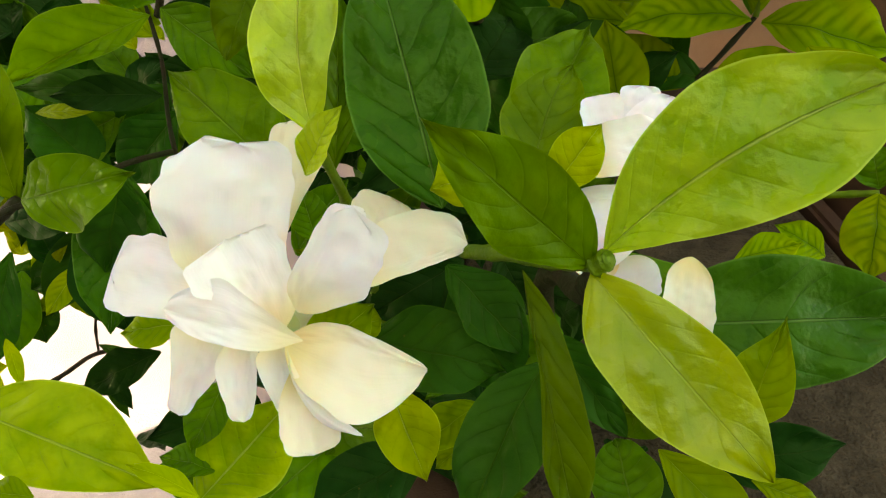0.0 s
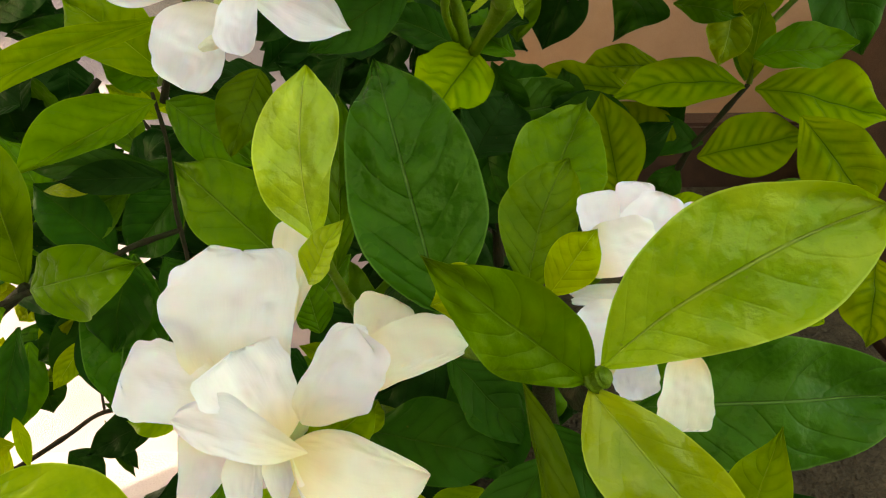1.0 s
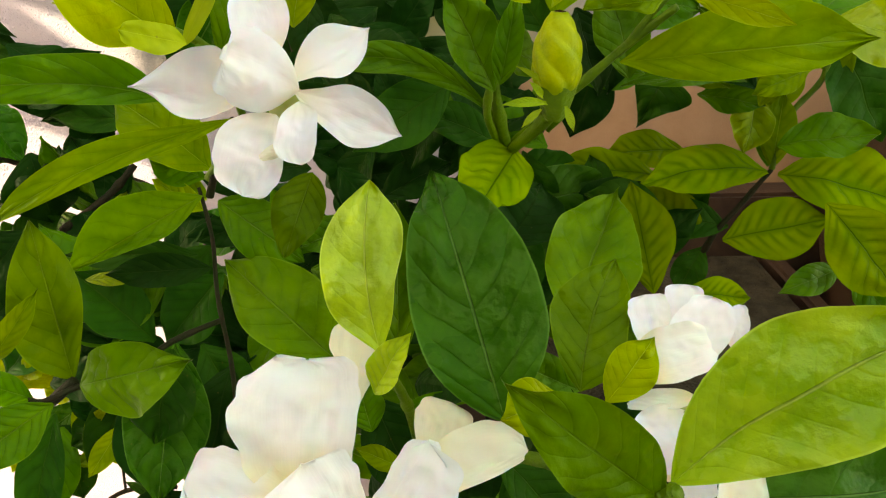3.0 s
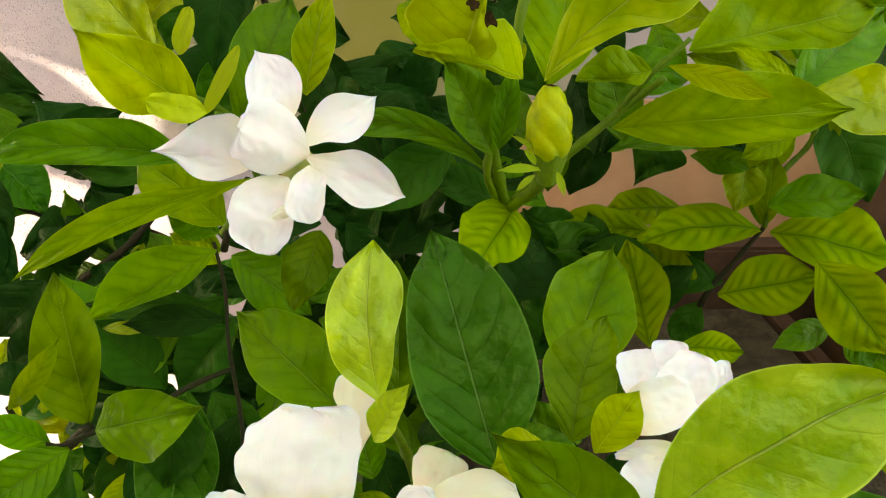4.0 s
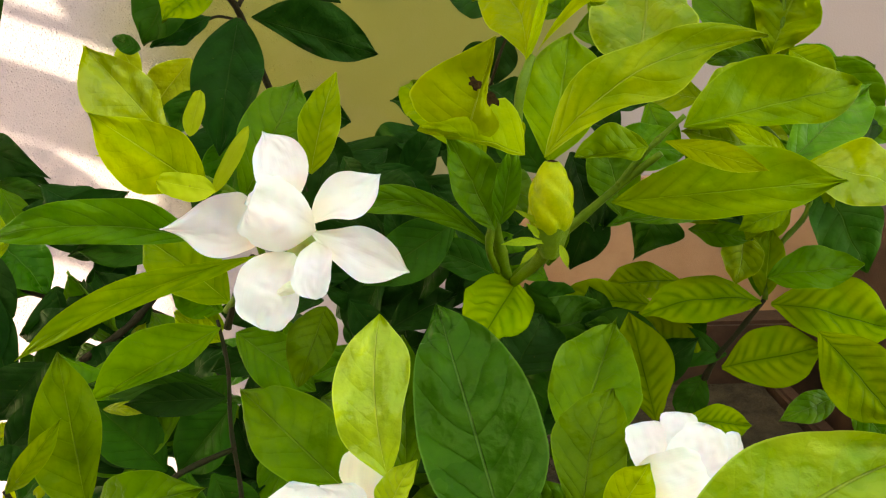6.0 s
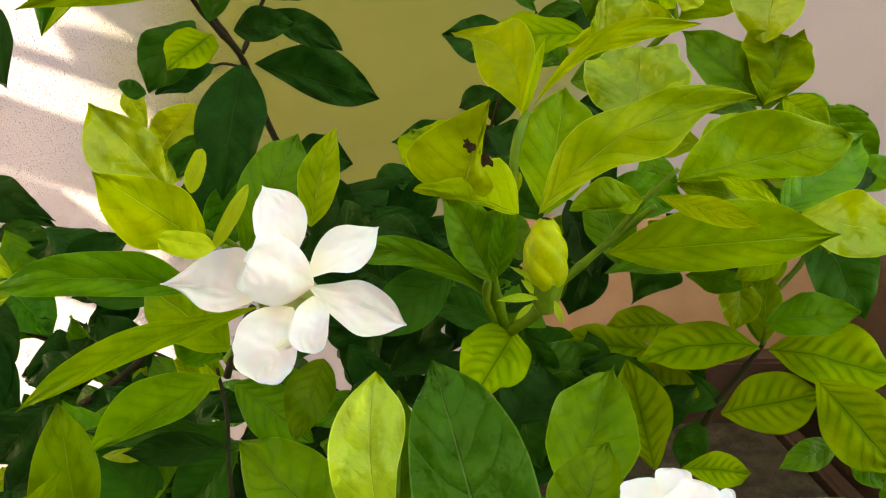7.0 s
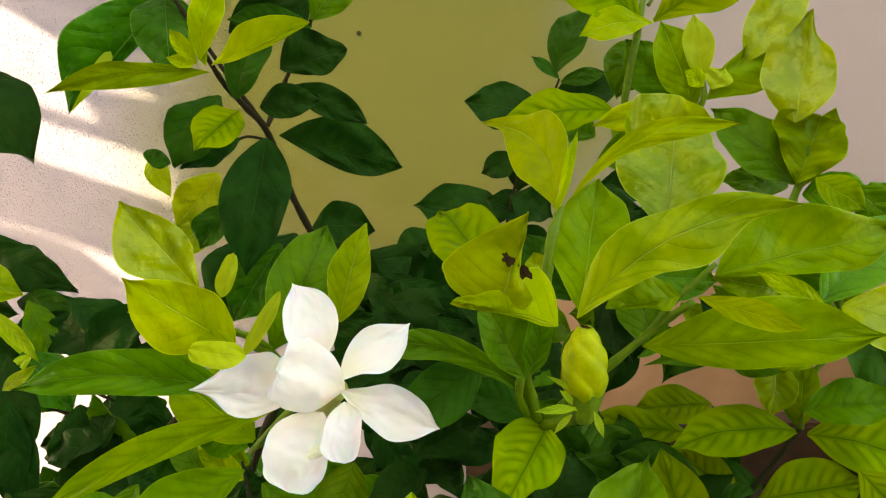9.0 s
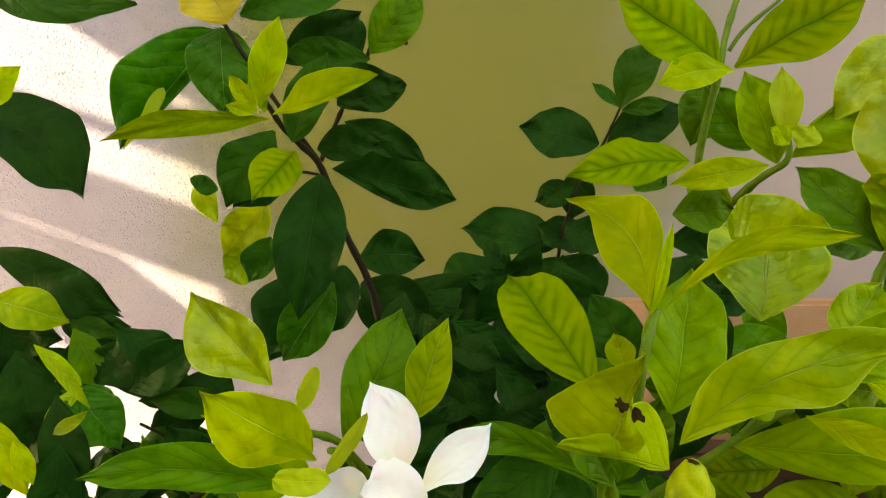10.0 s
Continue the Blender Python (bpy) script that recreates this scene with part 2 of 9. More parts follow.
def child(name, me, parent, at):
    """A part at the world place at, under a thing or part whose turn is zero."""
    ob = new(name, me)
    ob.parent = parent
    ob.location = Vector(at) - where[parent]
    where[ob] = Vector(at)
    return ob


where = {}


def thing(name, at, label, category, group="", kind=""):
    ob = new(name)
    ob.location = at
    ob.empty_display_size = 0.05
    where[ob] = Vector(at)
    return tagged(ob, label, category, group, kind)


def profile(stations, ends):
    """Half widths along a sheet from those at a fifth, two, three and four fifths of it; ends: 0 pointed, 1 round, more: blunt."""
    pts = [0.0, *stations, 0.0]

    def at(u):
        x = min(u, 0.9999) * 5
        i = int(x)
        f, a, b, c, d = x - i, pts[max(0, i - 1)], pts[i], pts[i + 1], pts[min(5, i + 2)]
        w = 0.5 * (2 * b + (c - a) * f + (2 * a - 5 * b + 4 * c - d) * f * f + (3 * b - a - 3 * c + d) * f ** 3)
        if i == 0:
            w += ends[0] * (pts[1] * math.sqrt(max(0.0, 1 - (1 - f) ** 2)) - w)
        elif i == 4:
            w += min(1.0, ends[1]) * (pts[4] * (1 - f ** (4 * max(1.0, ends[1]))) ** 0.5 - w)
        return max(w, 0.012)

    return at


def blade(base, tip, width, up, mat, name, fold=0.0, cup=0.0, arc=0.05, side=0.0, p=1.0, q=0.8, wave=0.03, twist=0.0, n=20, m=8, foot=0.06, point=0.55, curl=0.0, blunt=None, rise=0.5, ragged=0.022, lip=0.0, lop=(1.0, 1.0), crumple=0.0, slant=0.0, crease=0.0, crease_at=0.0, left=None, right=None, ends=(0.0, 0.0), rough_end=0.0):
    """A leaf or petal: a sheet round a midrib from base to tip, folded, cupped, arched and waved."""
    rng = random.Random(round(1e4 * (base[0] + 3 * base[1] + 7 * tip[2] + width)))
    base, tip, up = Vector(base), Vector(tip), Vector(up)
    axis = tip - base
    length = axis.length
    axis.normalize()
    up = (up - axis * up.dot(axis)).normalized()
    across = axis.cross(up)
    ph, ph2, k = rng.uniform(0, 6.28), rng.uniform(0, 6.28), rng.uniform(1.6, 2.6)
    nick = rng.uniform(-0.7, 0.7)
    verts, uvs, faces = [], [], []
    shaped = left is not None
    if shaped:
        left, right = profile(left, ends), profile(right, ends)
    for i in range(n + 1):
        u = i / n
        f = max(0.0, math.sin(math.pi * min(1, u) ** p)) ** q
        if blunt is not None:
            c = max(0.0, (u - rise) / (1 - rise))
            f = math.sin(0.5 * math.pi * min(1.0, u / rise)) ** q if u < rise else max(0.02, 1 - (1 - blunt * blunt) * c ** 2.6) ** 0.5
        elif u > 0.8:
            f *= 1 - point * ((u - 0.8) / 0.2) ** 1.1
        f = max(f, foot * (1 - u) ** 0.5, 0.012)
        half = 0.5 * width * f
        mid = base + axis * (length * u) + across * (4 * side * length * u * (1 - u)) + up * (4 * arc * length * u * (1 - u) - curl * length * max(0, u - 0.7) ** 2 * 4)
        tw = twist * u
        ax2 = across * math.cos(tw) + up * math.sin(tw)
        up2 = up * math.cos(tw) - across * math.sin(tw)
        for j in range(m + 1):
            v = 2 * j / m - 1
            if shaped:
                half = 0.5 * width * (right(u) if v > 0 else left(u))
            jag = 1 + wave * 0.7 * math.sin(9 * u + ph2 + (2.2 if v > 0 else 0)) * abs(v)
            z = half * (fold * abs(v) ** 0.8 + cup * v * v)
            z += wave * width * v * v * math.sin(2 * math.pi * k * u + ph + (1.9 if v > 0 else 0)) * min(1, 3 * f)
            if crumple:
                z += crumple * width * (noise.noise(Vector((3.2 * u + ph, 1.7 * v, ph2))) - 0.9 * abs(noise.noise(Vector((5 * u, 3.1 * v + ph, ph2 + 9)))) - 0.3 * abs(noise.noise(Vector((9 * u + 4, 8 * v, ph))))) * min(1, 2.5 * u)
            if crease:
                z -= crease * width * max(0.0, 1 - abs(v - crease_at - 0.3 * (u - 0.5)) / 0.45) * min(1, 2 * u)
            pt = mid + ax2 * (half * v * jag * (lop[1] if v > 0 else lop[0])) + up2 * z
            if shaped and rough_end:
                e = max(0.0, u - 0.45) / 0.55
                pt = pt - axis * (length * e * e * min(1.0, 4 * half / width) * rough_end * (math.sin(4.6 * v + ph) + 0.7 * math.sin(8.3 * v + ph2)))
            if blunt is not None:
                e = max(0.0, u - 0.5) * 2
                pt = pt - axis * (length * e * e * (0.09 * blunt * abs(v) ** 3 + ragged * (math.sin(4.3 * v + ph) + 0.6 * math.sin(9.1 * v + ph2))))
                cut = max(0.0, 1 - abs(v - nick) / 0.16)
                pt = pt + axis * (length * e * e * slant * v) - axis * (length * e ** 3 * 2.2 * ragged * cut)
                pt = pt - up2 * (lip * length * e ** 3)
            verts.append(pt - base)
            uvs.append((u, 0.5 + 0.5 * v))
    for i in range(n):
        for j in range(m):
            a = i * (m + 1) + j
            faces.append((a, a + 1, a + m + 2, a + m + 1))
    return mesh_of(name, verts, faces, mat, uvs)


def leaf(plant, base, tip, width, up, mat, fold=0.14, arc=0.05, side=0.0, p=1.0, q=0.78, wave=0.046, twist=0.0, lop=(1.0, 1.0), point=0.55, left=None, right=None, ends=(0.0, 0.0), curl=0.0, cup=0.0):
    return child("leaf", blade(base, tip, width * (1.03 if left is None else 1.0), up, mat, "leaf", fold=fold, arc=arc, side=side, p=p, q=q, wave=wave, twist=twist, lop=lop, point=point, crumple=0.11, left=left, right=right, ends=ends, curl=curl, cup=cup, n=24, m=10), plant, base)


def petal(flower, base, tip, width, up, mat, cup=0.25, arc=0.06, blunt=0.4, rise=0.55, q=0.6, side=0.0, wave=0.03, twist=0.0, lip=0.04, fold=0.0, ragged=0.02, crumple=0.06, slant=0.0, crease=0.0, crease_at=0.0):
    """A petal: narrow at its foot, widest past the middle; blunt 0 ends in a round point, 1 in a broad edge."""
    me = blade(base, tip, width * 1.02, up, mat, "petal", fold=fold, cup=cup, arc=arc, q=q, side=side, wave=wave, twist=twist, n=30, m=20, foot=0.25, blunt=blunt, rise=rise, lip=lip, ragged=ragged, crumple=crumple, slant=slant, crease=crease, crease_at=crease_at)
    return child("petal", me, flower, base)


def shaped_petal(flower, base, tip, width, up, mat, left, right, ends=(0.3, 0.6), cup=0.2, arc=0.06, side=0.0, wave=0.02, twist=0.0, curl=0.0, fold=0.0, crumple=0.05, crease=0.0, crease_at=0.0, rough_end=0.012):
    """A petal whose two sides differ."""
    me = blade(base, tip, width, up, mat, "petal", fold=fold, cup=cup, arc=arc, side=side, wave=wave, twist=twist, curl=curl, n=32, m=20, left=left, right=right, ends=ends, crumple=crumple, crease=crease, crease_at=crease_at, rough_end=rough_end)
    return child("petal", me, flower, base)


def sepal(parent, base, tip, width, up):
    return child("sepal", blade(base, tip, width, up, green_twig_leaf, "sepal", fold=0.3, arc=0.12, n=10, m=4, foot=0.4), parent, base)


def tube(path, r0, r1, mat, name, sides=8, closed=True, knots=0.08):
    """A tapered round stem along a smooth line through a few points."""
    rng = random.Random(len(path) + round(1e4 * r0))
    pts = [Vector(q) for q in path]
    line = []
    for i in range(len(pts) - 1):
        a, b, c, d = pts[max(0, i - 1)], pts[i], pts[i + 1], pts[min(len(pts) - 1, i + 2)]
        for s in range(6):
            t = s / 6
            line.append(0.5 * (2 * b + (c - a) * t + (2 * a - 5 * b + 4 * c - d) * t * t + (3 * b - a - 3 * c + d) * t ** 3))
    line.append(pts[-1])
    o, verts, faces, uvs = line[0], [], [], []
    for i, q in enumerate(line):
        way = (line[min(i + 1, len(line) - 1)] - line[max(i - 1, 0)]).normalized()
        a = way.orthogonal().normalized() if i == 0 else (a - way * a.dot(way)).normalized()
        b = way.cross(a)
        u = i / (len(line) - 1)
        r = (r0 + (r1 - r0) * u) * (1 + rng.uniform(-knots, knots) + (0.25 if i % 9 == 4 else 0))
        for s in range(sides):
            w = 2 * math.pi * s / sides
            verts.append(q - o + a * (r * math.cos(w)) + b * (r * math.sin(w)))
            uvs.append((u, s / sides))
    for i in range(len(line) - 1):
        for s in range(sides):
            faces.append((i * sides + s, i * sides + (s + 1) % sides, (i + 1) * sides + (s + 1) % sides, (i + 1) * sides + s))
    faces.append(tuple(reversed(range(sides))))
    faces.append(tuple(range((len(line) - 1) * sides, len(line) * sides)))
    return mesh_of(name, verts, faces, mat, uvs), o


def stem(plant, path, r0, r1, mat):
    me, o = tube(path, r0, r1, mat, "stem")
    return child("stem", me, plant, o)


def flower_tube(plant, mouth, foot, radius, mat):
    mouth, foot = Vector(mouth), Vector(foot)
    me, o = tube([mouth, mouth.lerp(foot, 0.4), mouth.lerp(foot, 0.8), foot], radius * 1.5, radius * 0.7, mat, "flower", sides=12, knots=0.03)
    return child("flower", me, plant, o)


def bud(plant, foot, tip, width):
    """A closed bud whose petals are wound in a spiral."""
    foot, tip = Vector(foot), Vector(tip)
    axis = (tip - foot)
    length = axis.length
    axis.normalize()
    a = axis.orthogonal().normalized()
    b = axis.cross(a)
    verts, faces, uvs, n, k = [], [], [], 30, 70
    for i in range(n + 1):
        u = i / n
        r = 0.5 * width * (math.sin(math.pi * (0.12 + 0.79 * u) ** 0.9)) ** 0.75 * (1.0 if u < 0.9 else 1 - 1.2 * (u - 0.9))
        for s in range(k):
            w = 2 * math.pi * s / k
            ph = (w * 4 / (2 * math.pi) + 1.5 * u * u + 0.9 * u) % 1.0
            rr = max(0.0006, r * (0.82 + 0.20 * ph ** 0.55 * (1 - ph ** 9)))
            verts.append(axis * (length * u) + a * (rr * math.cos(w)) + b * (rr * math.sin(w)))
            uvs.append((u, s / k))
    for i in range(n):
        for s in range(k):
            faces.append((i * k + s, i * k + (s + 1) % k, (i + 1) * k + (s + 1) % k, (i + 1) * k + s))
    faces.append(tuple(range(n * k, (n + 1) * k)))
    ob = child("bud", mesh_of("bud", verts, faces, bud_skin, uvs), plant, foot)
    # dark disc added for the opening at the bud's tip
    bite(ob, foot + axis * (length * 1.005), 0.10 * width, axis, 3)
    # ribbed green cup under the petals
    verts, faces, m, k = [], [], 8, 36
    for i in range(m + 1):
        u = i / m
        r = width * (0.15 + 0.24 * u ** 0.7)
        for s in range(k):
            w = 2 * math.pi * s / k
            rr = r * (1 + 0.07 * math.cos(6 * w))
            verts.append(axis * (length * (-0.26 + 0.42 * u + 0.03 * u * math.cos(6 * w))) + a * (rr * math.cos(w)) + b * (rr * math.sin(w)))
    for i in range(m):
        for s in range(k):
            faces.append((i * k + s, i * k + (s + 1) % k, (i + 1) * k + (s + 1) % k, (i + 1) * k + s))
    child("calyx", mesh_of("calyx", verts, faces, green_twig), ob, foot)
    return tagged(ob, "closed yellow-green bud with spirally wound petals")


def node_bud(plant, a, b, r):
    a, b = Vector(a), Vector(b)
    me, o = tube([a, a.lerp(b, 0.3), a.lerp(b, 0.7), b], r * 0.7, r * 0.55, green_twig, "leaf_bud", sides=10)
    return child("leaf_bud", me, plant, o)


def bite(plant, at, radius, up, seed):
    """A dark patch with an uneven rim, for gnawed leaf spots and the bud's opening."""
    rng = random.Random(seed)
    up = Vector(up)
    a = up.orthogonal().normalized()
    b = up.cross(a)
    verts, k = [up * 0.0006], 16
    for i in range(k):
        w = 2 * math.pi * i / k
        r = radius * rng.uniform(0.55, 1.15)
        verts.append(a * (r * math.cos(w)) + b * (1.5 * r * math.sin(w)))
    faces = [(0, 1 + i, 1 + (i + 1) % k) for i in range(k)]
    return child("gnawed_patch", mesh_of("gnawed_patch", verts, faces, bitten), plant, at)


def box(name, x0, x1, y0, y1, z0, z1, mat, parent=None, bevel=0.004):
    bm = bmesh.new()
    bmesh.ops.create_cube(bm, size=1.0)
    for v in bm.verts:
        v.co = Vector(((x1 - x0) * v.co.x, (y1 - y0) * v.co.y, (z1 - z0) * v.co.z))
    if bevel:
        bmesh.ops.bevel(bm, geom=list(bm.edges), offset=bevel, segments=2, affect="EDGES")
    me = bpy.data.meshes.new(name)
    bm.to_mesh(me)
    bm.free()
    me.materials.append(mat)
    at = Vector(((x0 + x1) / 2, (y0 + y1) / 2, (z0 + z1) / 2))
    if parent is not None:
        return child(name, me, parent, at)
    ob = new(name, me)
    ob.location = at
    where[ob] = at
    return ob


green_twig_leaf = leaf_material("sepal_skin", (0.26, 0.38, 0.02), (0.34, 0.46, 0.03), (0.2, 0.3, 0.02), 0.2, (0.3, 0.42, 0.06), 0.4, 0.3)

# ---- the place ----
WALL_Y = 0.85
bm = bmesh.new()
bmesh.ops.create_grid(bm, x_segments=60, y_segments=60, size=30.0)
for v in bm.verts:
    v.co.z = 0.004 * noise.noise(v.co * 0.8)
me = bpy.data.meshes.new("ground")
bm.to_mesh(me)
bm.free()
me.materials.append(paving)
tagged(new("ground", me), "pale sunlit concrete ground beside the wall", "ground", kind="structure")
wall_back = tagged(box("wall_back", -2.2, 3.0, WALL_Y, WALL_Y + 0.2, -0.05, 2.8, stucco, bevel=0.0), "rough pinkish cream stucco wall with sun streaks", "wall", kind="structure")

# grit of the roughcast plaster, thinning out toward the smoother patch
grit_rng = np.random.default_rng(8)
spots = grit_rng.uniform((-0.80, 0.50), (0.02, 1.32), (42000, 2))
spots = spots[grit_rng.uniform(0, 1, len(spots)) < np.clip((-0.16 - spots[:, 0]) / 0.14, 0, 1)]
corner = np.array([(-1, 0, -1), (1, 0, -1), (1, 0, 1), (-1, 0, 1), (0, -1, 0)], float)
size = grit_rng.uniform(0.0005, 0.0014, len(spots))
turn = grit_rng.uniform(0, 6.28, len(spots))
grit = np.repeat(corner[None], len(spots), 0) * size[:, None, None]
grit[:, :, 1] *= 0.6
gx, gz = grit[:, :, 0].copy(), grit[:, :, 2].copy()
grit[:, :, 0] = gx * np.cos(turn)[:, None] - gz * np.sin(turn)[:, None] + spots[:, :1]
grit[:, :, 2] = gx * np.sin(turn)[:, None] + gz * np.cos(turn)[:, None] + spots[:, 1:]
grit[:, :, 1] += WALL_Y
grit_faces = [(5 * i + a, 5 * i + (a + 1) % 4, 5 * i + 4) for i in range(len(spots)) for a in range(4)]
grit_ob = child("grit", mesh_of("grit", grit.reshape(-1, 3) - np.array((-0.4, WALL_Y, 0.9)), grit_faces, stucco, smooth=False), wall_back, (-0.4, WALL_Y, 0.9))
tagged(grit_ob, kind="stuff")
# unseen wall, added to keep the sun off the plants
tagged(box("wall_side", -1.40, -1.20, -4.0, 0.12, -0.05, 3.2, stucco, bevel=0.0), "unseen plastered side wall added to shade the plants", "wall", kind="structure")
# unseen wall opposite, added to cut the frontal sky light
tagged(box("wall_house", -1.40, 3.0, -2.9, -2.7, -0.05, 2.4, stucco, bevel=0.0), "unseen plastered wall added opposite the plants to block sky light", "wall", kind="structure")

# unseen slanted boards between side and back wall, added to band the sun
def board(y0, y1, low, high, x=-1.30):
    """A board from y0 to y1; low and high: its lower and upper edges at the two ends."""
    verts = [Vector((x + dx, y, z)) for dx in (-0.012, 0.012) for y, z in ((y0, low[0]), (y1, low[1]), (y1, high[1]), (y0, high[0]))]
    o = verts[0].copy()
    faces = [(0, 1, 2, 3), (7, 6, 5, 4), (0, 4, 5, 1), (1, 5, 6, 2), (2, 6, 7, 3), (3, 7, 4, 0)]
    child("board", mesh_of("board", [v - o for v in verts], faces, timber, smooth=False), screen, o)


def slope(y, z, at):
    return z + 0.41 * (y - at)


screen = thing("sun_band_boards", (-1.30, 0.47, 0.0), "unseen screen of slanting boards added to band the sun on the wall", "screen")
N, S = 0.125, 0.845
board(0.277, S, (slope(0.25, 1.129, 0.277), slope(0.25, 1.129, S)), (slope(0.277, 1.244, 0.277), slope(0.277, 1.244, S)))
board(N, 0.277, (slope(0.25, 1.129, N), slope(0.25, 1.129, 0.277)), (1.203, 1.244))
board(N, S, (slope(0.277, 1.244, N), slope(0.277, 1.244, S)), (slope(0.318, 1.303, N), slope(0.318, 1.303, S)), -1.27)
board(N, S, (slope(0.318, 1.3695, N), slope(0.318, 1.3695, S)), (slope(0.318, 1.3785, N), slope(0.318, 1.3785, S)))
# board end cut to cast a leaf's shadow, then two boards with a slit
board(N, 0.231, (1.425, 1.414), (1.519, 1.457))
board(0.231, 0.247, (1.414, 1.446), (1.457, 1.449))
board(N, 0.18, (1.470, 1.470), (1.48, 1.50), -1.27)
board(0.18, 0.36, (1.470, 1.470), (1.50, 1.59), -1.27)
board(0.36, S, (1.470, 1.470), (1.66, 1.66), -1.27)
board(N, 0.20, (1.585, 1.552), (1.67, 1.67))
board(0.20, 0.345, (1.552, 1.65), (1.67, 1.67))
for i in range(9):
    z = 1.655 + 0.17 * i
    board(N, S, (z, z - 0.02), (z + 0.19, z + 0.17), -1.274 - 0.026 * (i % 2))

# planter with soil in which the shrubs grow
planter = thing("planter", (0.08, 0.50, 0.0), "brown terracotta planter filled with dry soil", "planter")
box("back_rim", -0.03, 0.44, 0.78, 0.82, 0.0, 0.508, terracotta, planter)
# added panel for the peach band low on the wall
box("back_panel", 0.02, 0.44, 0.824, 0.845, 0.0, 0.66, peach, planter)
box("end_wall", 0.322, 0.342, 0.10, 0.776, 0.0, 0.446, terracotta, planter)
box("end_wall", -0.03, 0.01, 0.10, 0.776, 0.0, 0.456, terracotta, planter)
box("front_wall", 0.014, 0.318, 0.10, 0.14, 0.0, 0.456, terracotta, planter)
box("soil", 0.014, 0.318, 0.144, 0.776, 0.02, 0.44, soil, planter)


def flower_pot(at, radius, height):
    """A round ribbed pot, turned on a wheel."""
    pot = thing("flower_pot", at, "brown ribbed terracotta flower pot beside the wall", "flower pot")
    prof = [(0.62, 0.0), (0.70, 0.15), (0.78, 0.35), (0.86, 0.55), (0.92, 0.70)]
    prof += [(0.95 + 0.035 * (i % 2), 0.72 + 0.028 * i) for i in range(9)] + [(1.0, 0.98), (0.97, 1.0), (0.9, 0.99), (0.86, 0.9), (0.5, 0.86), (0.0, 0.86)]
    k, verts, faces = 40, [], []
    for r, z in prof:
        for i in range(k):
            w = 2 * math.pi * i / k
            verts.append(Vector((r * radius * math.cos(w), r * radius * math.sin(w), z * height)))
    for j in range(len(prof) - 1):
        for i in range(k):
            faces.append((j * k + i, j * k + (i + 1) % k, (j + 1) * k + (i + 1) % k, (j + 1) * k + i))
    child("pot_body", mesh_of("pot_body", verts, faces, terracotta), pot, at)
    return pot


flower_pot((0.455, 0.66, 0.0), 0.12, 0.66)

nail = new("nail", mesh_of("nail", [Vector((0.0022 * math.cos(i * 0.7854), -0.0015 if k else 0.004, 0.0022 * math.sin(i * 0.7854))) for k in (0, 1) for i in range(8)], [tuple(range(8)), tuple(reversed(range(8, 16)))] + [(i, (i + 1) % 8, 8 + (i + 1) % 8, 8 + i) for i in range(8)], dark_twig))
nail.location = (-0.132, WALL_Y - 0.002, 0.930)
tagged(nail, "small dark nail head in the stucco wall", "nail")

# ---- plants ----
front = thing("gardenia_shrub", (0.02, 0.36, 0.44), "gardenia shrub with white blooms and glossy yellow-green leaves", "shrub")
potted = thing("gardenia_shrub", (0.17, 0.55, 0.44), "leafy gardenia with yellowing, green-veined leaves in soil", "shrub")
wallside = thing("gardenia_shrub", (-0.10, 0.66, 0.0), "dark-leaved gardenia shrub close to the stucco wall", "shrub")
leftside = thing("gardenia_shrub", (-0.30, 0.62, 0.0), "shaded dark green shrub before the sunlit wall", "shrub")
leaf(front, (0.0395, 0.1611, 0.6535), (-0.0011, 0.1521, 0.6947), 0.0242, (0.3096, -0.9460, 0.0965), olive_green, left=(0.51, 0.91, 0.83, 0.49), right=(0.77, 1.00, 0.98, 0.53), side=0.000, arc=0.060, ends=(0.4, 0.1), fold=0.16, wave=0.05)
leaf(front, (0.0425, 0.1627, 0.6563), (0.1027, 0.1625, 0.7010), 0.0368, (-0.3099, -0.8564, 0.4129), blistered_green, left=(0.68, 0.93, 1.00, 0.74), right=(0.45, 0.83, 0.99, 0.77), side=-0.056, arc=0.050, ends=(0.3, 0.5), fold=0.14, wave=0.035)
leaf(front, (0.0395, 0.1604, 0.6522), (0.0763, 0.1205, 0.6224), 0.0279, (-0.2955, -0.7318, 0.6142), waxy_lime, left=(0.51, 0.77, 0.87, 0.62), right=(0.83, 1.00, 0.96, 0.60), side=0.000, arc=0.050, ends=(0.4, 0.2), fold=0.2, wave=0.035)
leaf(front, (0.0240, 0.1724, 0.6454), (0.0359, 0.1294, 0.5982), 0.0161, (-0.1275, -0.7479, 0.6515), olive_green, left=(0.71, 0.93, 1.00, 0.98), right=(0.11, 0.11, 0.36, 0.59), side=0.000, arc=0.050, ends=(0.2, 0.4), fold=0.15)
leaf(front, (0.0364, 0.2062, 0.6015), (0.0625, 0.1851, 0.5743), 0.0162, (-0.0951, -0.8281, 0.5524), shade_green, left=(0.77, 1.00, 0.91, 0.59), right=(0.77, 1.00, 0.91, 0.59), side=0.000, arc=0.050, ends=(0.4, 0.3), fold=0.15)
leaf(front, (0.0840, 0.1549, 0.6079), (0.0904, 0.1603, 0.6391), 0.0165, (-0.4805, -0.8426, 0.2432), fresh_green, left=(0.71, 1.00, 0.89, 0.36), right=(0.82, 1.00, 0.86, 0.46), side=0.000, arc=0.080, ends=(0.5, 0.0), fold=0.25)
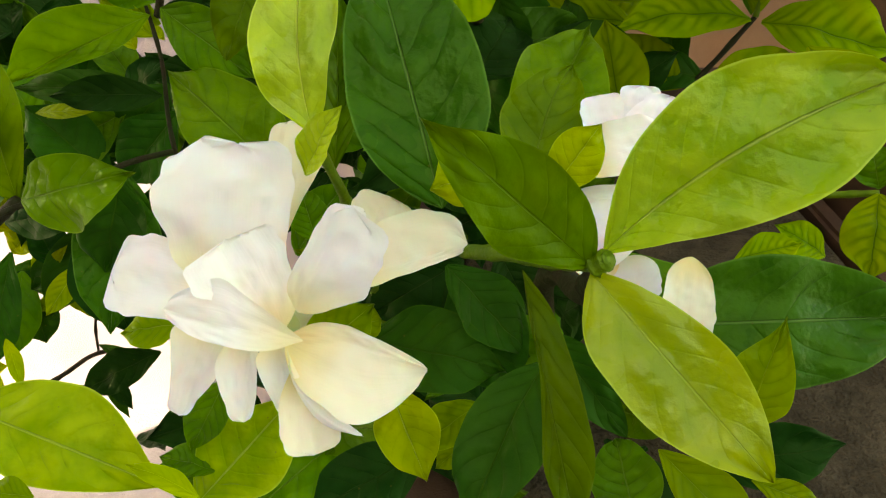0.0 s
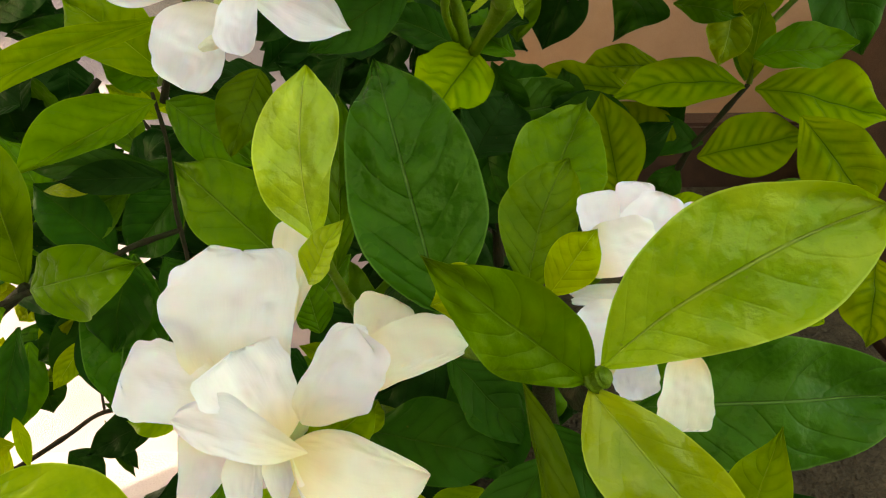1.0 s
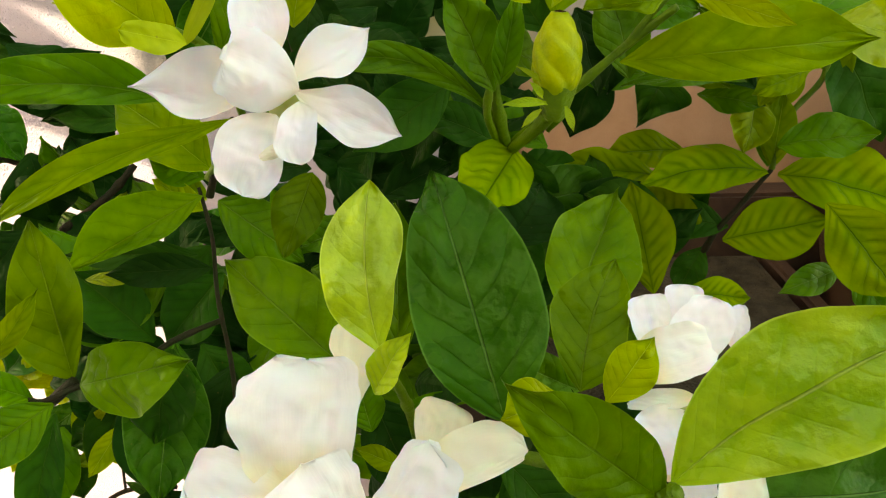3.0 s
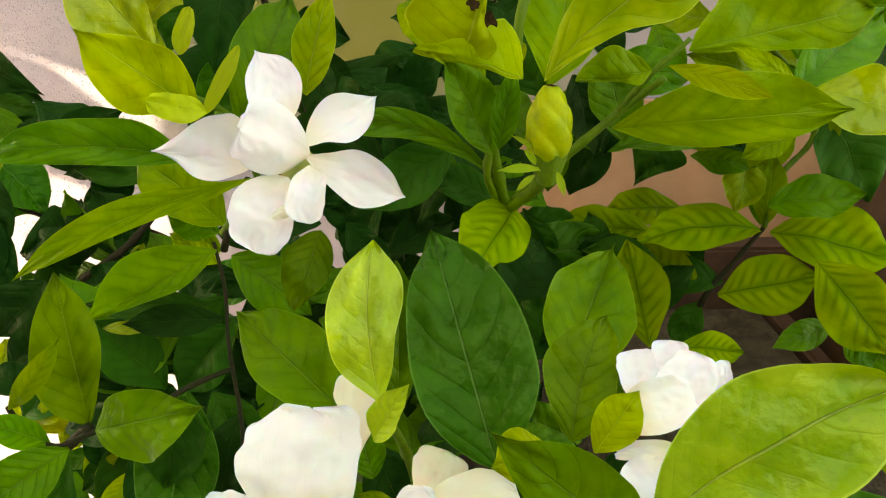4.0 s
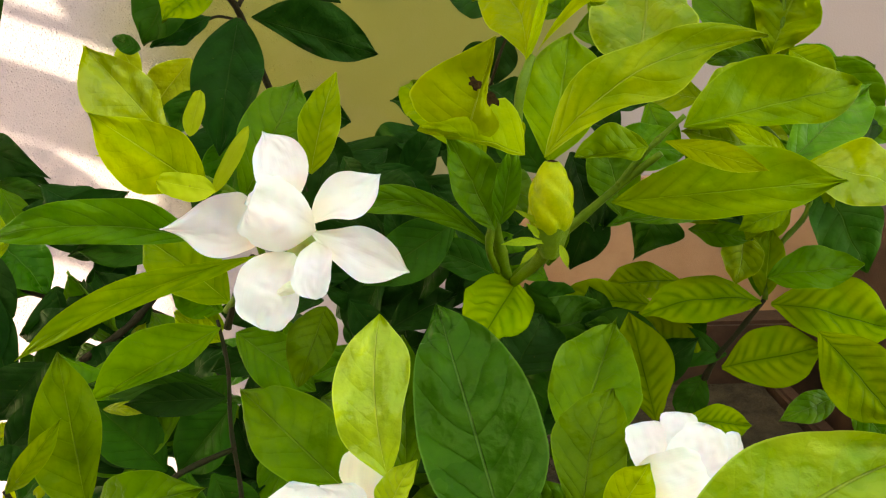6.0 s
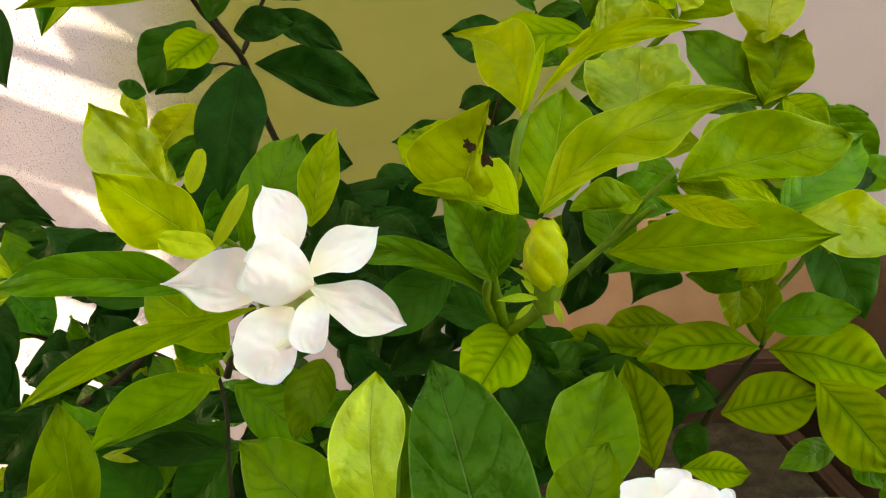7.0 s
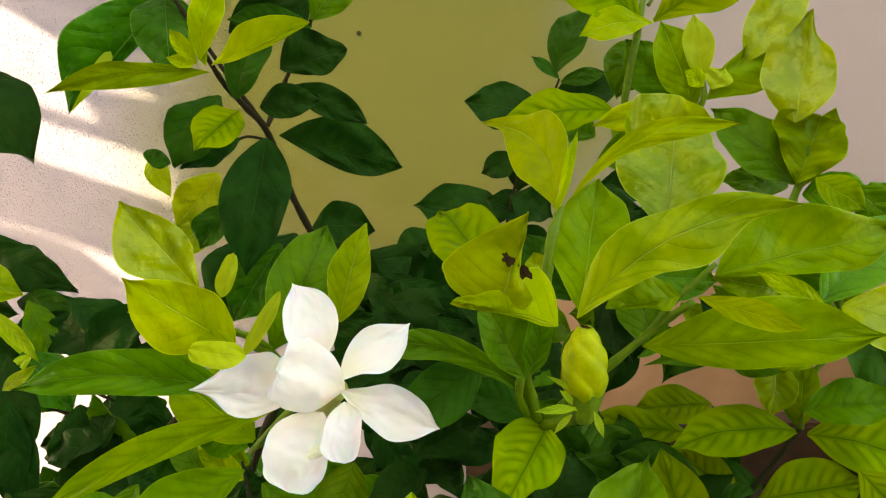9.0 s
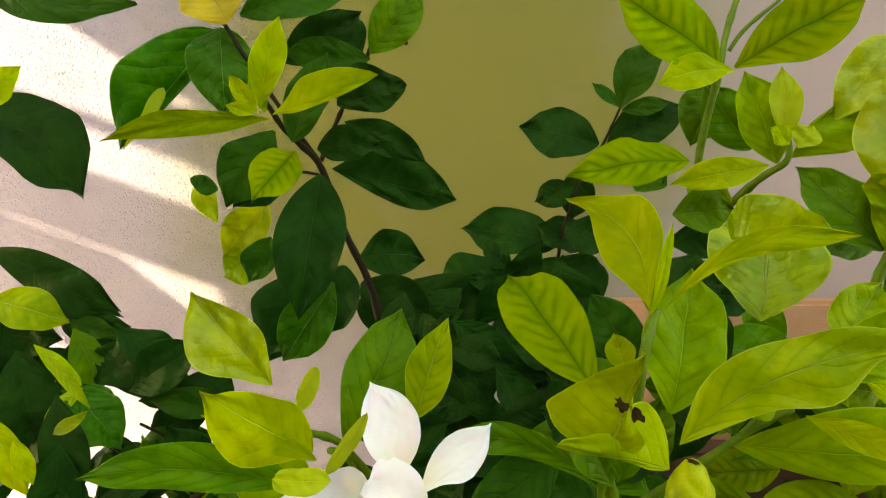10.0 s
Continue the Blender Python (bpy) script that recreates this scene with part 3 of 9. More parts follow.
leaf(front, (0.0343, 0.2045, 0.6521), (0.0484, 0.2097, 0.6721), 0.0150, (-0.2376, -0.8868, 0.3965), lime, fold=0.20, arc=0.106, side=0.000, p=1.07)
leaf(front, (0.0308, 0.2296, 0.6391), (0.0472, 0.2622, 0.6744), 0.0297, (-0.0658, -0.7172, 0.6938), leaf_green, left=(0.66, 0.94, 1.00, 0.66), right=(0.80, 0.89, 0.80, 0.51), side=-0.050, arc=0.080, ends=(0.4, 0.1), fold=0.18)
leaf(front, (0.0164, 0.1849, 0.6685), (-0.0002, 0.1761, 0.6670), 0.0158, (0.3195, -0.7100, 0.6276), lime, fold=0.30, arc=0.073, side=0.000, p=1.11)
leaf(front, (-0.0348, 0.2082, 0.6686), (-0.0379, 0.2347, 0.7153), 0.0276, (0.1176, -0.8610, 0.4949), blistered_lime, left=(0.75, 0.95, 1.00, 0.68), right=(0.45, 0.65, 0.82, 0.70), side=-0.058, arc=0.050, ends=(0.2, 0.2), fold=0.12, wave=0.06)
leaf(front, (-0.0326, 0.2261, 0.6498), (-0.0318, 0.2512, 0.7015), 0.0168, (0.4093, -0.8231, 0.3938), mid_green, fold=0.20, arc=0.085, side=0.000, p=1.10)
leaf(front, (-0.0364, 0.1989, 0.6604), (-0.0251, 0.1980, 0.6814), 0.0111, (-0.5151, -0.8220, 0.2428), young_sunlit_green, fold=0.35, arc=0.073, side=0.000, p=0.97)
leaf(front, (0.0026, 0.1960, 0.6515), (-0.0192, 0.2540, 0.7118), 0.0434, (-0.0739, -0.7317, 0.6776), deep_green, left=(0.75, 0.85, 0.75, 0.51), right=(0.82, 1.00, 0.97, 0.70), side=0.000, arc=0.060, ends=(0.4, 0.15), fold=0.24, wave=0.04)
leaf(front, (-0.0582, 0.2742, 0.6228), (-0.1075, 0.2982, 0.6603), 0.0375, (0.0598, -0.8024, 0.5938), leaf_green, left=(0.58, 0.79, 0.79, 0.50), right=(0.79, 1.00, 1.00, 0.68), side=0.000, arc=0.060, ends=(0.4, 0.1), fold=0.10)
leaf(front, (-0.0661, 0.2918, 0.6994), (-0.0760, 0.2719, 0.6724), 0.0214, (0.2577, -0.8203, 0.5106), olive_green, left=(0.65, 0.87, 0.78, 0.43), right=(0.74, 1.00, 0.91, 0.61), side=0.000, arc=0.060, ends=(0.5, 0.3), fold=0.14)
leaf(front, (-0.1100, 0.3092, 0.6823), (-0.0748, 0.3013, 0.6570), 0.0242, (0.1318, -0.8797, 0.4569), mid_green, left=(0.71, 1.00, 0.96, 0.54), right=(0.62, 0.92, 0.96, 0.58), side=0.000, arc=0.060, ends=(0.4, 0.2), fold=0.14)
leaf(front, (-0.1293, 0.3479, 0.6708), (-0.1759, 0.3005, 0.6537), 0.0367, (0.5613, -0.7073, 0.4297), leaf_green, left=(0.32, 0.41, 0.29, 0.15), right=(0.49, 0.85, 1.00, 0.69), side=0.000, arc=0.050, ends=(0.3, 0.1), fold=0.15)
leaf(front, (-0.1296, 0.3449, 0.6345), (-0.1744, 0.3293, 0.6392), 0.0164, (0.3335, -0.8209, 0.4636), dark_shaded_green, fold=0.20, arc=0.083, side=0.000, p=0.95)
leaf(front, (-0.1812, 0.2950, 0.6042), (-0.1844, 0.2973, 0.6791), 0.0378, (0.5006, -0.8644, 0.0474), leaf_green, left=(0.73, 1.00, 0.86, 0.54), right=(0.35, 0.54, 0.62, 0.46), side=0.000, arc=0.040, ends=(0.3, 0.1), fold=0.12)
leaf(front, (-0.2040, 0.2758, 0.6245), (-0.1788, 0.2821, 0.6559), 0.0103, (0.2717, -0.9620, -0.0276), fresh_green, fold=0.40, arc=0.120, side=0.000, p=1.09)
leaf(front, (-0.1692, 0.2779, 0.6125), (-0.1184, 0.2695, 0.6293), 0.0341, (-0.2738, -0.8831, 0.3809), leaf_green, left=(0.69, 0.83, 0.71, 0.43), right=(0.69, 1.00, 1.00, 0.69), side=0.000, arc=0.050, ends=(0.4, 0.0), fold=0.15)
leaf(front, (-0.1833, 0.2795, 0.6025), (-0.2128, 0.2576, 0.5874), 0.0235, (0.3168, -0.7893, 0.5259), mid_green, fold=0.20, arc=0.109, side=0.000, p=1.09)
leaf(front, (-0.1916, 0.2800, 0.6046), (-0.2136, 0.2697, 0.6228), 0.0138, (0.6539, -0.6114, 0.4458), mid_green, fold=0.20, arc=0.107, side=0.000, p=1.03)
leaf(front, (0.0177, 0.3494, 0.6905), (-0.0045, 0.3024, 0.6747), 0.0366, (0.3540, -0.4445, 0.8229), yellowing, left=(0.63, 0.80, 0.71, 0.43), right=(0.74, 0.94, 1.00, 0.64), side=0.000, arc=0.050, ends=(0.6, 0.5), fold=0.08)
leaf(front, (0.0129, 0.4220, 0.6320), (0.0871, 0.4351, 0.6440), 0.0371, (0.1086, -0.9319, 0.3462), deep_green, left=(0.69, 1.00, 0.93, 0.59), right=(0.62, 0.79, 0.76, 0.48), side=0.000, arc=0.060, ends=(0.4, 0.2), fold=0.15)
leaf(front, (0.0151, 0.3556, 0.6380), (0.0349, 0.3854, 0.6614), 0.0360, (0.2750, -0.7016, 0.6574), dark_shaded_green, fold=0.20, arc=0.103, side=0.000, p=0.98)
leaf(front, (0.0400, 0.3171, 0.6159), (0.0738, 0.3834, 0.6585), 0.0461, (0.0719, -0.5644, 0.8223), leaf_green, left=(0.75, 0.97, 0.88, 0.47), right=(0.80, 1.00, 0.85, 0.45), side=0.000, arc=0.065, ends=(0.4, 0.0), fold=0.14)
leaf(front, (0.0957, 0.3767, 0.5999), (0.0820, 0.3912, 0.6589), 0.0337, (-0.1760, -0.9646, 0.1962), yellowing, left=(0.44, 0.81, 0.89, 0.63), right=(0.48, 0.96, 1.00, 0.67), side=0.000, arc=0.050, ends=(0.4, 0.1), fold=0.15)
leaf(front, (-0.0076, 0.2508, 0.7711), (0.0031, 0.2520, 0.8048), 0.0418, (-0.0370, -0.9982, 0.0478), lime, left=(1.00, 1.00, 0.76, 0.39), right=(0.46, 0.19, 0.09, 0.06), side=0.000, arc=0.050, ends=(0.9, 0.1), fold=0.02, wave=0.02)
leaf(front, (0.0128, 0.2542, 0.7653), (-0.0229, 0.2474, 0.7764), 0.0372, (0.3015, -0.8382, 0.4545), lime, left=(0.09, 0.05, 0.05, 0.06), right=(1.00, 0.91, 0.57, 0.23), side=0.000, arc=0.050, ends=(0.6, 0.5), fold=0.02, wave=0.02)
leaf(front, (0.0195, 0.3259, 0.7968), (-0.0100, 0.3776, 0.8348), 0.0308, (-0.4595, -0.6822, 0.5688), lime, left=(0.57, 0.93, 0.77, 0.23), right=(0.43, 0.93, 1.00, 0.60), side=0.167, arc=0.000, ends=(0.1, 0.2), fold=0.12, curl=0.06)
leaf(front, (0.0204, 0.3251, 0.7952), (0.0323, 0.3478, 0.8289), 0.0045, (-0.0183, -0.8264, 0.5628), lime, fold=0.60, arc=0.045, side=0.000, p=0.98)
leaf(front, (0.0193, 0.3232, 0.7958), (0.0275, 0.3354, 0.8190), 0.0041, (0.2880, -0.8850, 0.3659), lime, fold=0.60, arc=0.082, side=0.000, p=0.92)
leaf(front, (0.0237, 0.3185, 0.7992), (0.0895, 0.3057, 0.8307), 0.0101, (-0.2870, -0.9321, 0.2211), lime, left=(0.45, 0.82, 1.00, 0.64), right=(0.36, 0.55, 0.91, 1.00), side=-0.141, arc=0.060, ends=(0.0, 0.2), fold=0.10, wave=0.03)
leaf(front, (0.0525, 0.3322, 0.8251), (0.0797, 0.3086, 0.8323), 0.0332, (-0.6411, -0.7639, -0.0738), blistered_green, left=(0.92, 1.00, 0.83, 0.56), right=(0.08, 0.08, 0.08, 0.07), side=0.000, arc=0.050, ends=(0.9, 0.6), fold=0.08, wave=0.07)
leaf(front, (0.0526, 0.3350, 0.8235), (0.0639, 0.3339, 0.8416), 0.0147, (-0.1442, -0.9889, 0.0347), pale_green, fold=0.30, arc=0.064, side=0.000, p=0.98)
leaf(front, (0.0735, 0.3550, 0.7833), (0.0850, 0.3844, 0.8249), 0.0502, (-0.3166, -0.7317, 0.6036), blistered_green, left=(0.54, 0.89, 0.96, 0.83), right=(0.65, 0.98, 1.00, 0.76), side=0.000, arc=0.060, ends=(0.5, 0.9), fold=0.28, wave=0.05)
leaf(front, (0.0299, 0.3266, 0.7523), (0.0423, 0.3537, 0.8071), 0.0348, (0.0707, -0.9001, 0.4300), fresh_green, fold=0.20, arc=0.074, side=0.000, p=0.98)
leaf(front, (0.0227, 0.2820, 0.7602), (0.0984, 0.2680, 0.8031), 0.0268, (-0.3485, -0.8780, 0.3282), pale_green, left=(0.81, 0.97, 0.74, 0.58), right=(0.42, 0.65, 1.00, 0.29), side=-0.095, arc=0.100, ends=(0.3, 0.3), fold=0.10, wave=0.05)
leaf(front, (0.0891, 0.3313, 0.7653), (0.1715, 0.3437, 0.7816), 0.0427, (0.0848, -0.9522, 0.2934), fresh_green, left=(0.79, 1.00, 0.84, 0.51), right=(0.21, 0.40, 0.56, 0.58), side=0.000, arc=0.040, ends=(0.5, 0.4), fold=0.10)
leaf(front, (0.0615, 0.3461, 0.7294), (0.1500, 0.3047, 0.7444), 0.0378, (-0.4428, -0.8744, 0.1985), fresh_green, left=(0.53, 0.93, 1.00, 0.72), right=(0.43, 0.59, 0.56, 0.51), side=0.000, arc=0.040, ends=(0.2, 0.0), fold=0.16)
leaf(front, (0.0737, 0.3023, 0.7627), (0.1106, 0.2878, 0.7521), 0.0105, (-0.2720, -0.9132, 0.3035), lime, fold=0.20, arc=0.044, side=0.000, p=1.12)
leaf(front, (0.1379, 0.3341, 0.7500), (0.1056, 0.3266, 0.7671), 0.0094, (0.2127, -0.9768, -0.0255), lime, fold=0.20, arc=0.092, side=0.000, p=1.09)
leaf(front, (0.0726, 0.3243, 0.7578), (0.0394, 0.3153, 0.7553), 0.0241, (0.2458, -0.9531, 0.1766), fresh_green, left=(0.40, 0.24, 0.16, 0.10), right=(0.60, 0.96, 1.00, 0.60), side=0.000, arc=0.050, ends=(0.3, 0.4))
leaf(front, (0.1225, 0.3448, 0.7543), (0.0896, 0.3356, 0.7633), 0.0163, (0.3344, -0.8897, 0.3109), fresh_green, fold=0.20, arc=0.080, side=0.000, p=0.92)
leaf(front, (0.1544, 0.3736, 0.7415), (0.2187, 0.4283, 0.7746), 0.0313, (0.2038, -0.6716, 0.7123), mid_green, fold=0.20, arc=0.043, side=0.000, p=0.96)
leaf(front, (0.1559, 0.3558, 0.7439), (0.1937, 0.3319, 0.7324), 0.0315, (-0.3232, -0.7730, 0.5459), waxy_lime, fold=0.15, arc=0.107, side=0.000, p=0.96)
leaf(front, (0.1301, 0.3773, 0.7133), (0.0648, 0.3559, 0.7170), 0.0110, (0.2620, -0.6787, 0.6861), mid_green, fold=0.20, arc=0.105, side=0.000, p=1.11)
leaf(front, (0.1594, 0.3791, 0.7181), (0.1328, 0.3761, 0.7075), 0.0146, (-0.1190, -0.8395, 0.5302), fresh_green, fold=0.20, arc=0.065, side=0.000, p=1.02)
leaf(front, (0.0057, 0.3199, 0.7234), (-0.0141, 0.3130, 0.7663), 0.0229, (0.4123, -0.9099, 0.0446), mid_green, fold=0.35, arc=0.048, side=0.000, p=1.07)
leaf(front, (0.0076, 0.3156, 0.7271), (0.0130, 0.3081, 0.7639), 0.0112, (-0.0199, -0.9804, -0.1960), mid_green, fold=0.40, arc=0.100, side=0.000, p=0.93)
leaf(front, (0.0099, 0.3392, 0.7045), (-0.0654, 0.3384, 0.7335), 0.0139, (0.1058, -0.9628, 0.2487), mid_green, left=(0.35, 0.77, 0.92, 1.00), right=(0.35, 0.73, 0.92, 1.00), side=0.149, arc=0.040, ends=(0.1, 0.3), fold=0.2)
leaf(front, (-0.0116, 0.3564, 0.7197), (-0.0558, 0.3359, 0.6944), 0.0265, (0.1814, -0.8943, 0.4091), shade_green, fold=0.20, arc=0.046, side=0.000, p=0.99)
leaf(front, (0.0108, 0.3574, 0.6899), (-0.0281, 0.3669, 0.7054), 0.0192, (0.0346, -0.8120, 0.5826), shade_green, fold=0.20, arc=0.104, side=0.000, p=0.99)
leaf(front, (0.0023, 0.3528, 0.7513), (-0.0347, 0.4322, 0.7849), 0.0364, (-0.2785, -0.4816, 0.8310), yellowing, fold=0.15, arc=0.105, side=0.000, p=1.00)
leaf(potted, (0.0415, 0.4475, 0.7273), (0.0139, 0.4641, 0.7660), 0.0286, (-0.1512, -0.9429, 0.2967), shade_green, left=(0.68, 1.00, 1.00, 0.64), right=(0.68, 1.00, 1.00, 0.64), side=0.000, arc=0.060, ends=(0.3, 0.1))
leaf(front, (0.0195, 0.3697, 0.7535), (0.0145, 0.3828, 0.7684), 0.0133, (-0.1257, -0.7678, 0.6283), lime, fold=0.20, arc=0.062, side=0.000, p=0.98)
leaf(front, (-0.1324, 0.3152, 0.7676), (-0.1623, 0.3136, 0.8070), 0.0338, (0.3107, -0.9300, 0.1962), waxy_lime, left=(0.43, 0.86, 1.00, 0.71), right=(0.36, 0.64, 0.60, 0.31), side=0.000, arc=0.060, ends=(0.3, 0.0), fold=0.16)
leaf(front, (-0.1120, 0.2944, 0.7487), (-0.1448, 0.2720, 0.7822), 0.0311, (0.5576, -0.8301, -0.0093), lime, left=(0.46, 0.94, 1.00, 0.69), right=(0.60, 0.89, 0.71, 0.37), side=0.000, arc=0.060, ends=(0.3, 0.0), fold=0.14)
leaf(front, (-0.1119, 0.2817, 0.7717), (-0.1055, 0.2805, 0.7888), 0.0075, (0.2492, -0.9547, -0.1626), tender_lime, left=(0.78, 1.00, 0.94, 0.72), right=(0.67, 0.83, 0.83, 0.67), side=0.000, arc=0.050, ends=(0.5, 0.7), fold=0.10)
leaf(front, (-0.1025, 0.2725, 0.7511), (-0.0860, 0.2699, 0.7761), 0.0062, (0.1084, -0.9789, -0.1731), tender_lime, left=(0.60, 0.80, 0.87, 0.67), right=(0.80, 1.00, 1.00, 0.80), side=0.000, arc=0.050, ends=(0.5, 0.5), fold=0.10)
leaf(front, (-0.0986, 0.2649, 0.7532), (-0.1154, 0.2538, 0.7595), 0.0104, (0.5685, -0.8191, 0.0767), tender_lime, left=(0.69, 1.00, 1.00, 0.85), right=(0.77, 0.92, 0.85, 0.69), side=0.000, arc=0.050, ends=(0.3, 0.8), fold=0.06)
leaf(front, (-0.1081, 0.2848, 0.7505), (-0.1542, 0.2934, 0.7642), 0.0107, (0.1061, -0.6410, 0.7602), lime, fold=0.30, arc=0.051, side=0.000, p=0.93)
leaf(front, (-0.1040, 0.3182, 0.7396), (-0.0830, 0.3517, 0.7894), 0.0293, (0.3976, -0.8301, 0.3909), mid_green, fold=0.12, arc=0.109, side=0.000, p=1.05)
leaf(front, (-0.0749, 0.3256, 0.7495), (-0.0615, 0.3261, 0.7929), 0.0182, (-0.2073, -0.9755, 0.0743), pale_green, fold=0.20, arc=0.077, side=0.000, p=0.95)
leaf(front, (-0.1232, 0.3153, 0.7231), (-0.2183, 0.3119, 0.7259), 0.0236, (0.0431, -0.9401, 0.3382), mid_green, left=(0.50, 0.71, 0.69, 0.50), right=(1.00, 1.00, 0.88, 0.60), side=0.064, arc=0.060, ends=(0.2, 0.0), fold=0.22)
leaf(front, (-0.0995, 0.3202, 0.7144), (-0.2047, 0.2987, 0.6748), 0.0171, (0.1109, -0.9665, 0.2316), fresh_green, left=(0.53, 0.59, 0.53, 0.41), right=(0.41, 0.88, 1.00, 0.71), side=0.044, arc=0.100, ends=(0.2, 0.0), fold=0.25)
leaf(front, (-0.1292, 0.3651, 0.6780), (-0.1726, 0.3706, 0.7132), 0.0334, (0.3447, -0.7645, 0.5448), fresh_green, fold=0.20, arc=0.098, side=0.000, p=1.01)
leaf(front, (-0.1353, 0.3730, 0.6708), (-0.1598, 0.3668, 0.6855), 0.0211, (0.4565, -0.7795, 0.4289), mid_green, fold=0.20, arc=0.044, side=0.000, p=1.10)
leaf(front, (-0.1370, 0.3794, 0.6588), (-0.1584, 0.3819, 0.6680), 0.0152, (0.0751, -0.9029, 0.4232), fresh_green, fold=0.20, arc=0.075, side=0.000, p=1.09)
leaf(front, (-0.0140, 0.1882, 0.5911), (-0.0017, 0.1645, 0.5758), 0.0194, (0.0200, -0.5357, 0.8442), lime, fold=0.15, arc=0.049, side=0.000, p=0.95)
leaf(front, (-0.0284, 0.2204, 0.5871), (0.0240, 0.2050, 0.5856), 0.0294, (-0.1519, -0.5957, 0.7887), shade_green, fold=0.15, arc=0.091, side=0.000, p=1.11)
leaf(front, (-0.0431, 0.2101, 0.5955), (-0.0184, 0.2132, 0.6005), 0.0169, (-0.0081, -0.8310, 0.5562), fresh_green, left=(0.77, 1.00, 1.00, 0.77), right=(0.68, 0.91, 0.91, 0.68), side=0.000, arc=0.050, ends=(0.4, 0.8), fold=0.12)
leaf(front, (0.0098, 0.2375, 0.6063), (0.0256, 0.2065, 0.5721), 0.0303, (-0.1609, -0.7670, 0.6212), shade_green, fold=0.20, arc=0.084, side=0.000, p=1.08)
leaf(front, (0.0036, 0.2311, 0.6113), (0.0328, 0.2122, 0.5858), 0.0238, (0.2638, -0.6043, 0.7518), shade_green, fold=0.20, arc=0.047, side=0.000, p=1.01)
leaf(front, (0.0101, 0.2562, 0.5988), (-0.0271, 0.2450, 0.5797), 0.0285, (-0.0143, -0.8477, 0.5303), dark_shaded_green, fold=0.20, arc=0.099, side=0.000, p=0.98)
leaf(front, (0.0220, 0.2412, 0.6125), (0.0344, 0.2291, 0.5912), 0.0186, (0.0871, -0.8434, 0.5301), dark_shaded_green, fold=0.20, arc=0.110, side=0.000, p=1.09)
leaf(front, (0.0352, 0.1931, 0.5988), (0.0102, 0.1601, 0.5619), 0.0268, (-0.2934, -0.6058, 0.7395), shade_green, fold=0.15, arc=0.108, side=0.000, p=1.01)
leaf(front, (0.0165, 0.2208, 0.5570), (-0.0065, 0.2088, 0.5464), 0.0164, (-0.0430, -0.6107, 0.7907), fresh_green, fold=0.20, arc=0.091, side=0.000, p=1.02)
leaf(front, (0.0145, 0.2150, 0.5469), (-0.0003, 0.2085, 0.5358), 0.0104, (-0.1512, -0.7507, 0.6430), fresh_green, fold=0.20, arc=0.068, side=0.000, p=0.95)
leaf(front, (-0.0023, 0.2080, 0.5450), (-0.0461, 0.1927, 0.5291), 0.0264, (-0.0499, -0.6474, 0.7605), dark_shaded_green, fold=0.20, arc=0.109, side=0.000, p=1.11)
leaf(front, (0.0590, 0.1512, 0.5717), (0.0536, 0.1670, 0.5912), 0.0203, (-0.1815, -0.7891, 0.5868), mid_green, left=(0.68, 0.97, 1.00, 0.71), right=(0.65, 0.94, 0.97, 0.74), side=0.000, arc=0.060, ends=(0.4, 0.6), fold=0.15)
leaf(front, (0.0630, 0.1574, 0.5964), (0.0859, 0.1375, 0.5816), 0.0172, (-0.2125, -0.7303, 0.6493), fresh_green, left=(0.54, 0.89, 1.00, 0.79), right=(0.46, 0.75, 0.82, 0.68), side=0.000, arc=0.050, ends=(0.3, 0.2), fold=0.25)
leaf(front, (0.0851, 0.1461, 0.5965), (0.1022, 0.1391, 0.5939), 0.0073, (-0.1976, -0.7183, 0.6671), fresh_green, fold=0.20, arc=0.065, side=0.000, p=1.08)
leaf(front, (-0.0437, 0.1999, 0.5918), (-0.0196, 0.2058, 0.6119), 0.0185, (-0.1462, -0.8863, 0.4395), fresh_green, fold=0.20, arc=0.089, side=0.000, p=1.05)
leaf(front, (-0.0972, 0.2427, 0.5769), (-0.1231, 0.2408, 0.5740), 0.0172, (-0.0499, -0.5636, 0.8245), fresh_green, fold=0.20, arc=0.065, side=0.000, p=1.06)
leaf(front, (-0.1492, 0.3344, 0.5988), (-0.1508, 0.2849, 0.5413), 0.0384, (0.2911, -0.7292, 0.6193), deep_green, fold=0.20, arc=0.060, side=0.000, p=1.02)
leaf(front, (-0.1276, 0.3469, 0.5776), (-0.1402, 0.3217, 0.5250), 0.0321, (0.0204, -0.9032, 0.4288), dark_shaded_green, fold=0.20, arc=0.088, side=0.000, p=0.98)
leaf(front, (0.0771, 0.2441, 0.5765), (0.1900, 0.2470, 0.5797), 0.0544, (0.0041, -0.8091, 0.5877), deep_green, left=(0.68, 0.90, 0.87, 0.60), right=(0.77, 1.00, 0.92, 0.58), side=0.000, arc=0.040, ends=(0.4, 0.2), fold=0.10)
leaf(front, (-0.0435, 0.2416, 0.6143), (-0.0497, 0.2517, 0.6320), 0.0143, (0.2789, -0.7886, 0.5480), mid_green, fold=0.20, arc=0.081, side=0.000, p=0.92)
leaf(front, (-0.0299, 0.2217, 0.6128), (-0.0468, 0.2208, 0.6234), 0.0078, (0.4346, -0.6332, 0.6404), fresh_green, fold=0.20, arc=0.058, side=0.000, p=1.05)
leaf(front, (-0.0451, 0.2576, 0.6193), (-0.0281, 0.2418, 0.5852), 0.0261, (0.2587, -0.8202, 0.5102), dark_shaded_green, fold=0.20, arc=0.097, side=0.000, p=1.05)
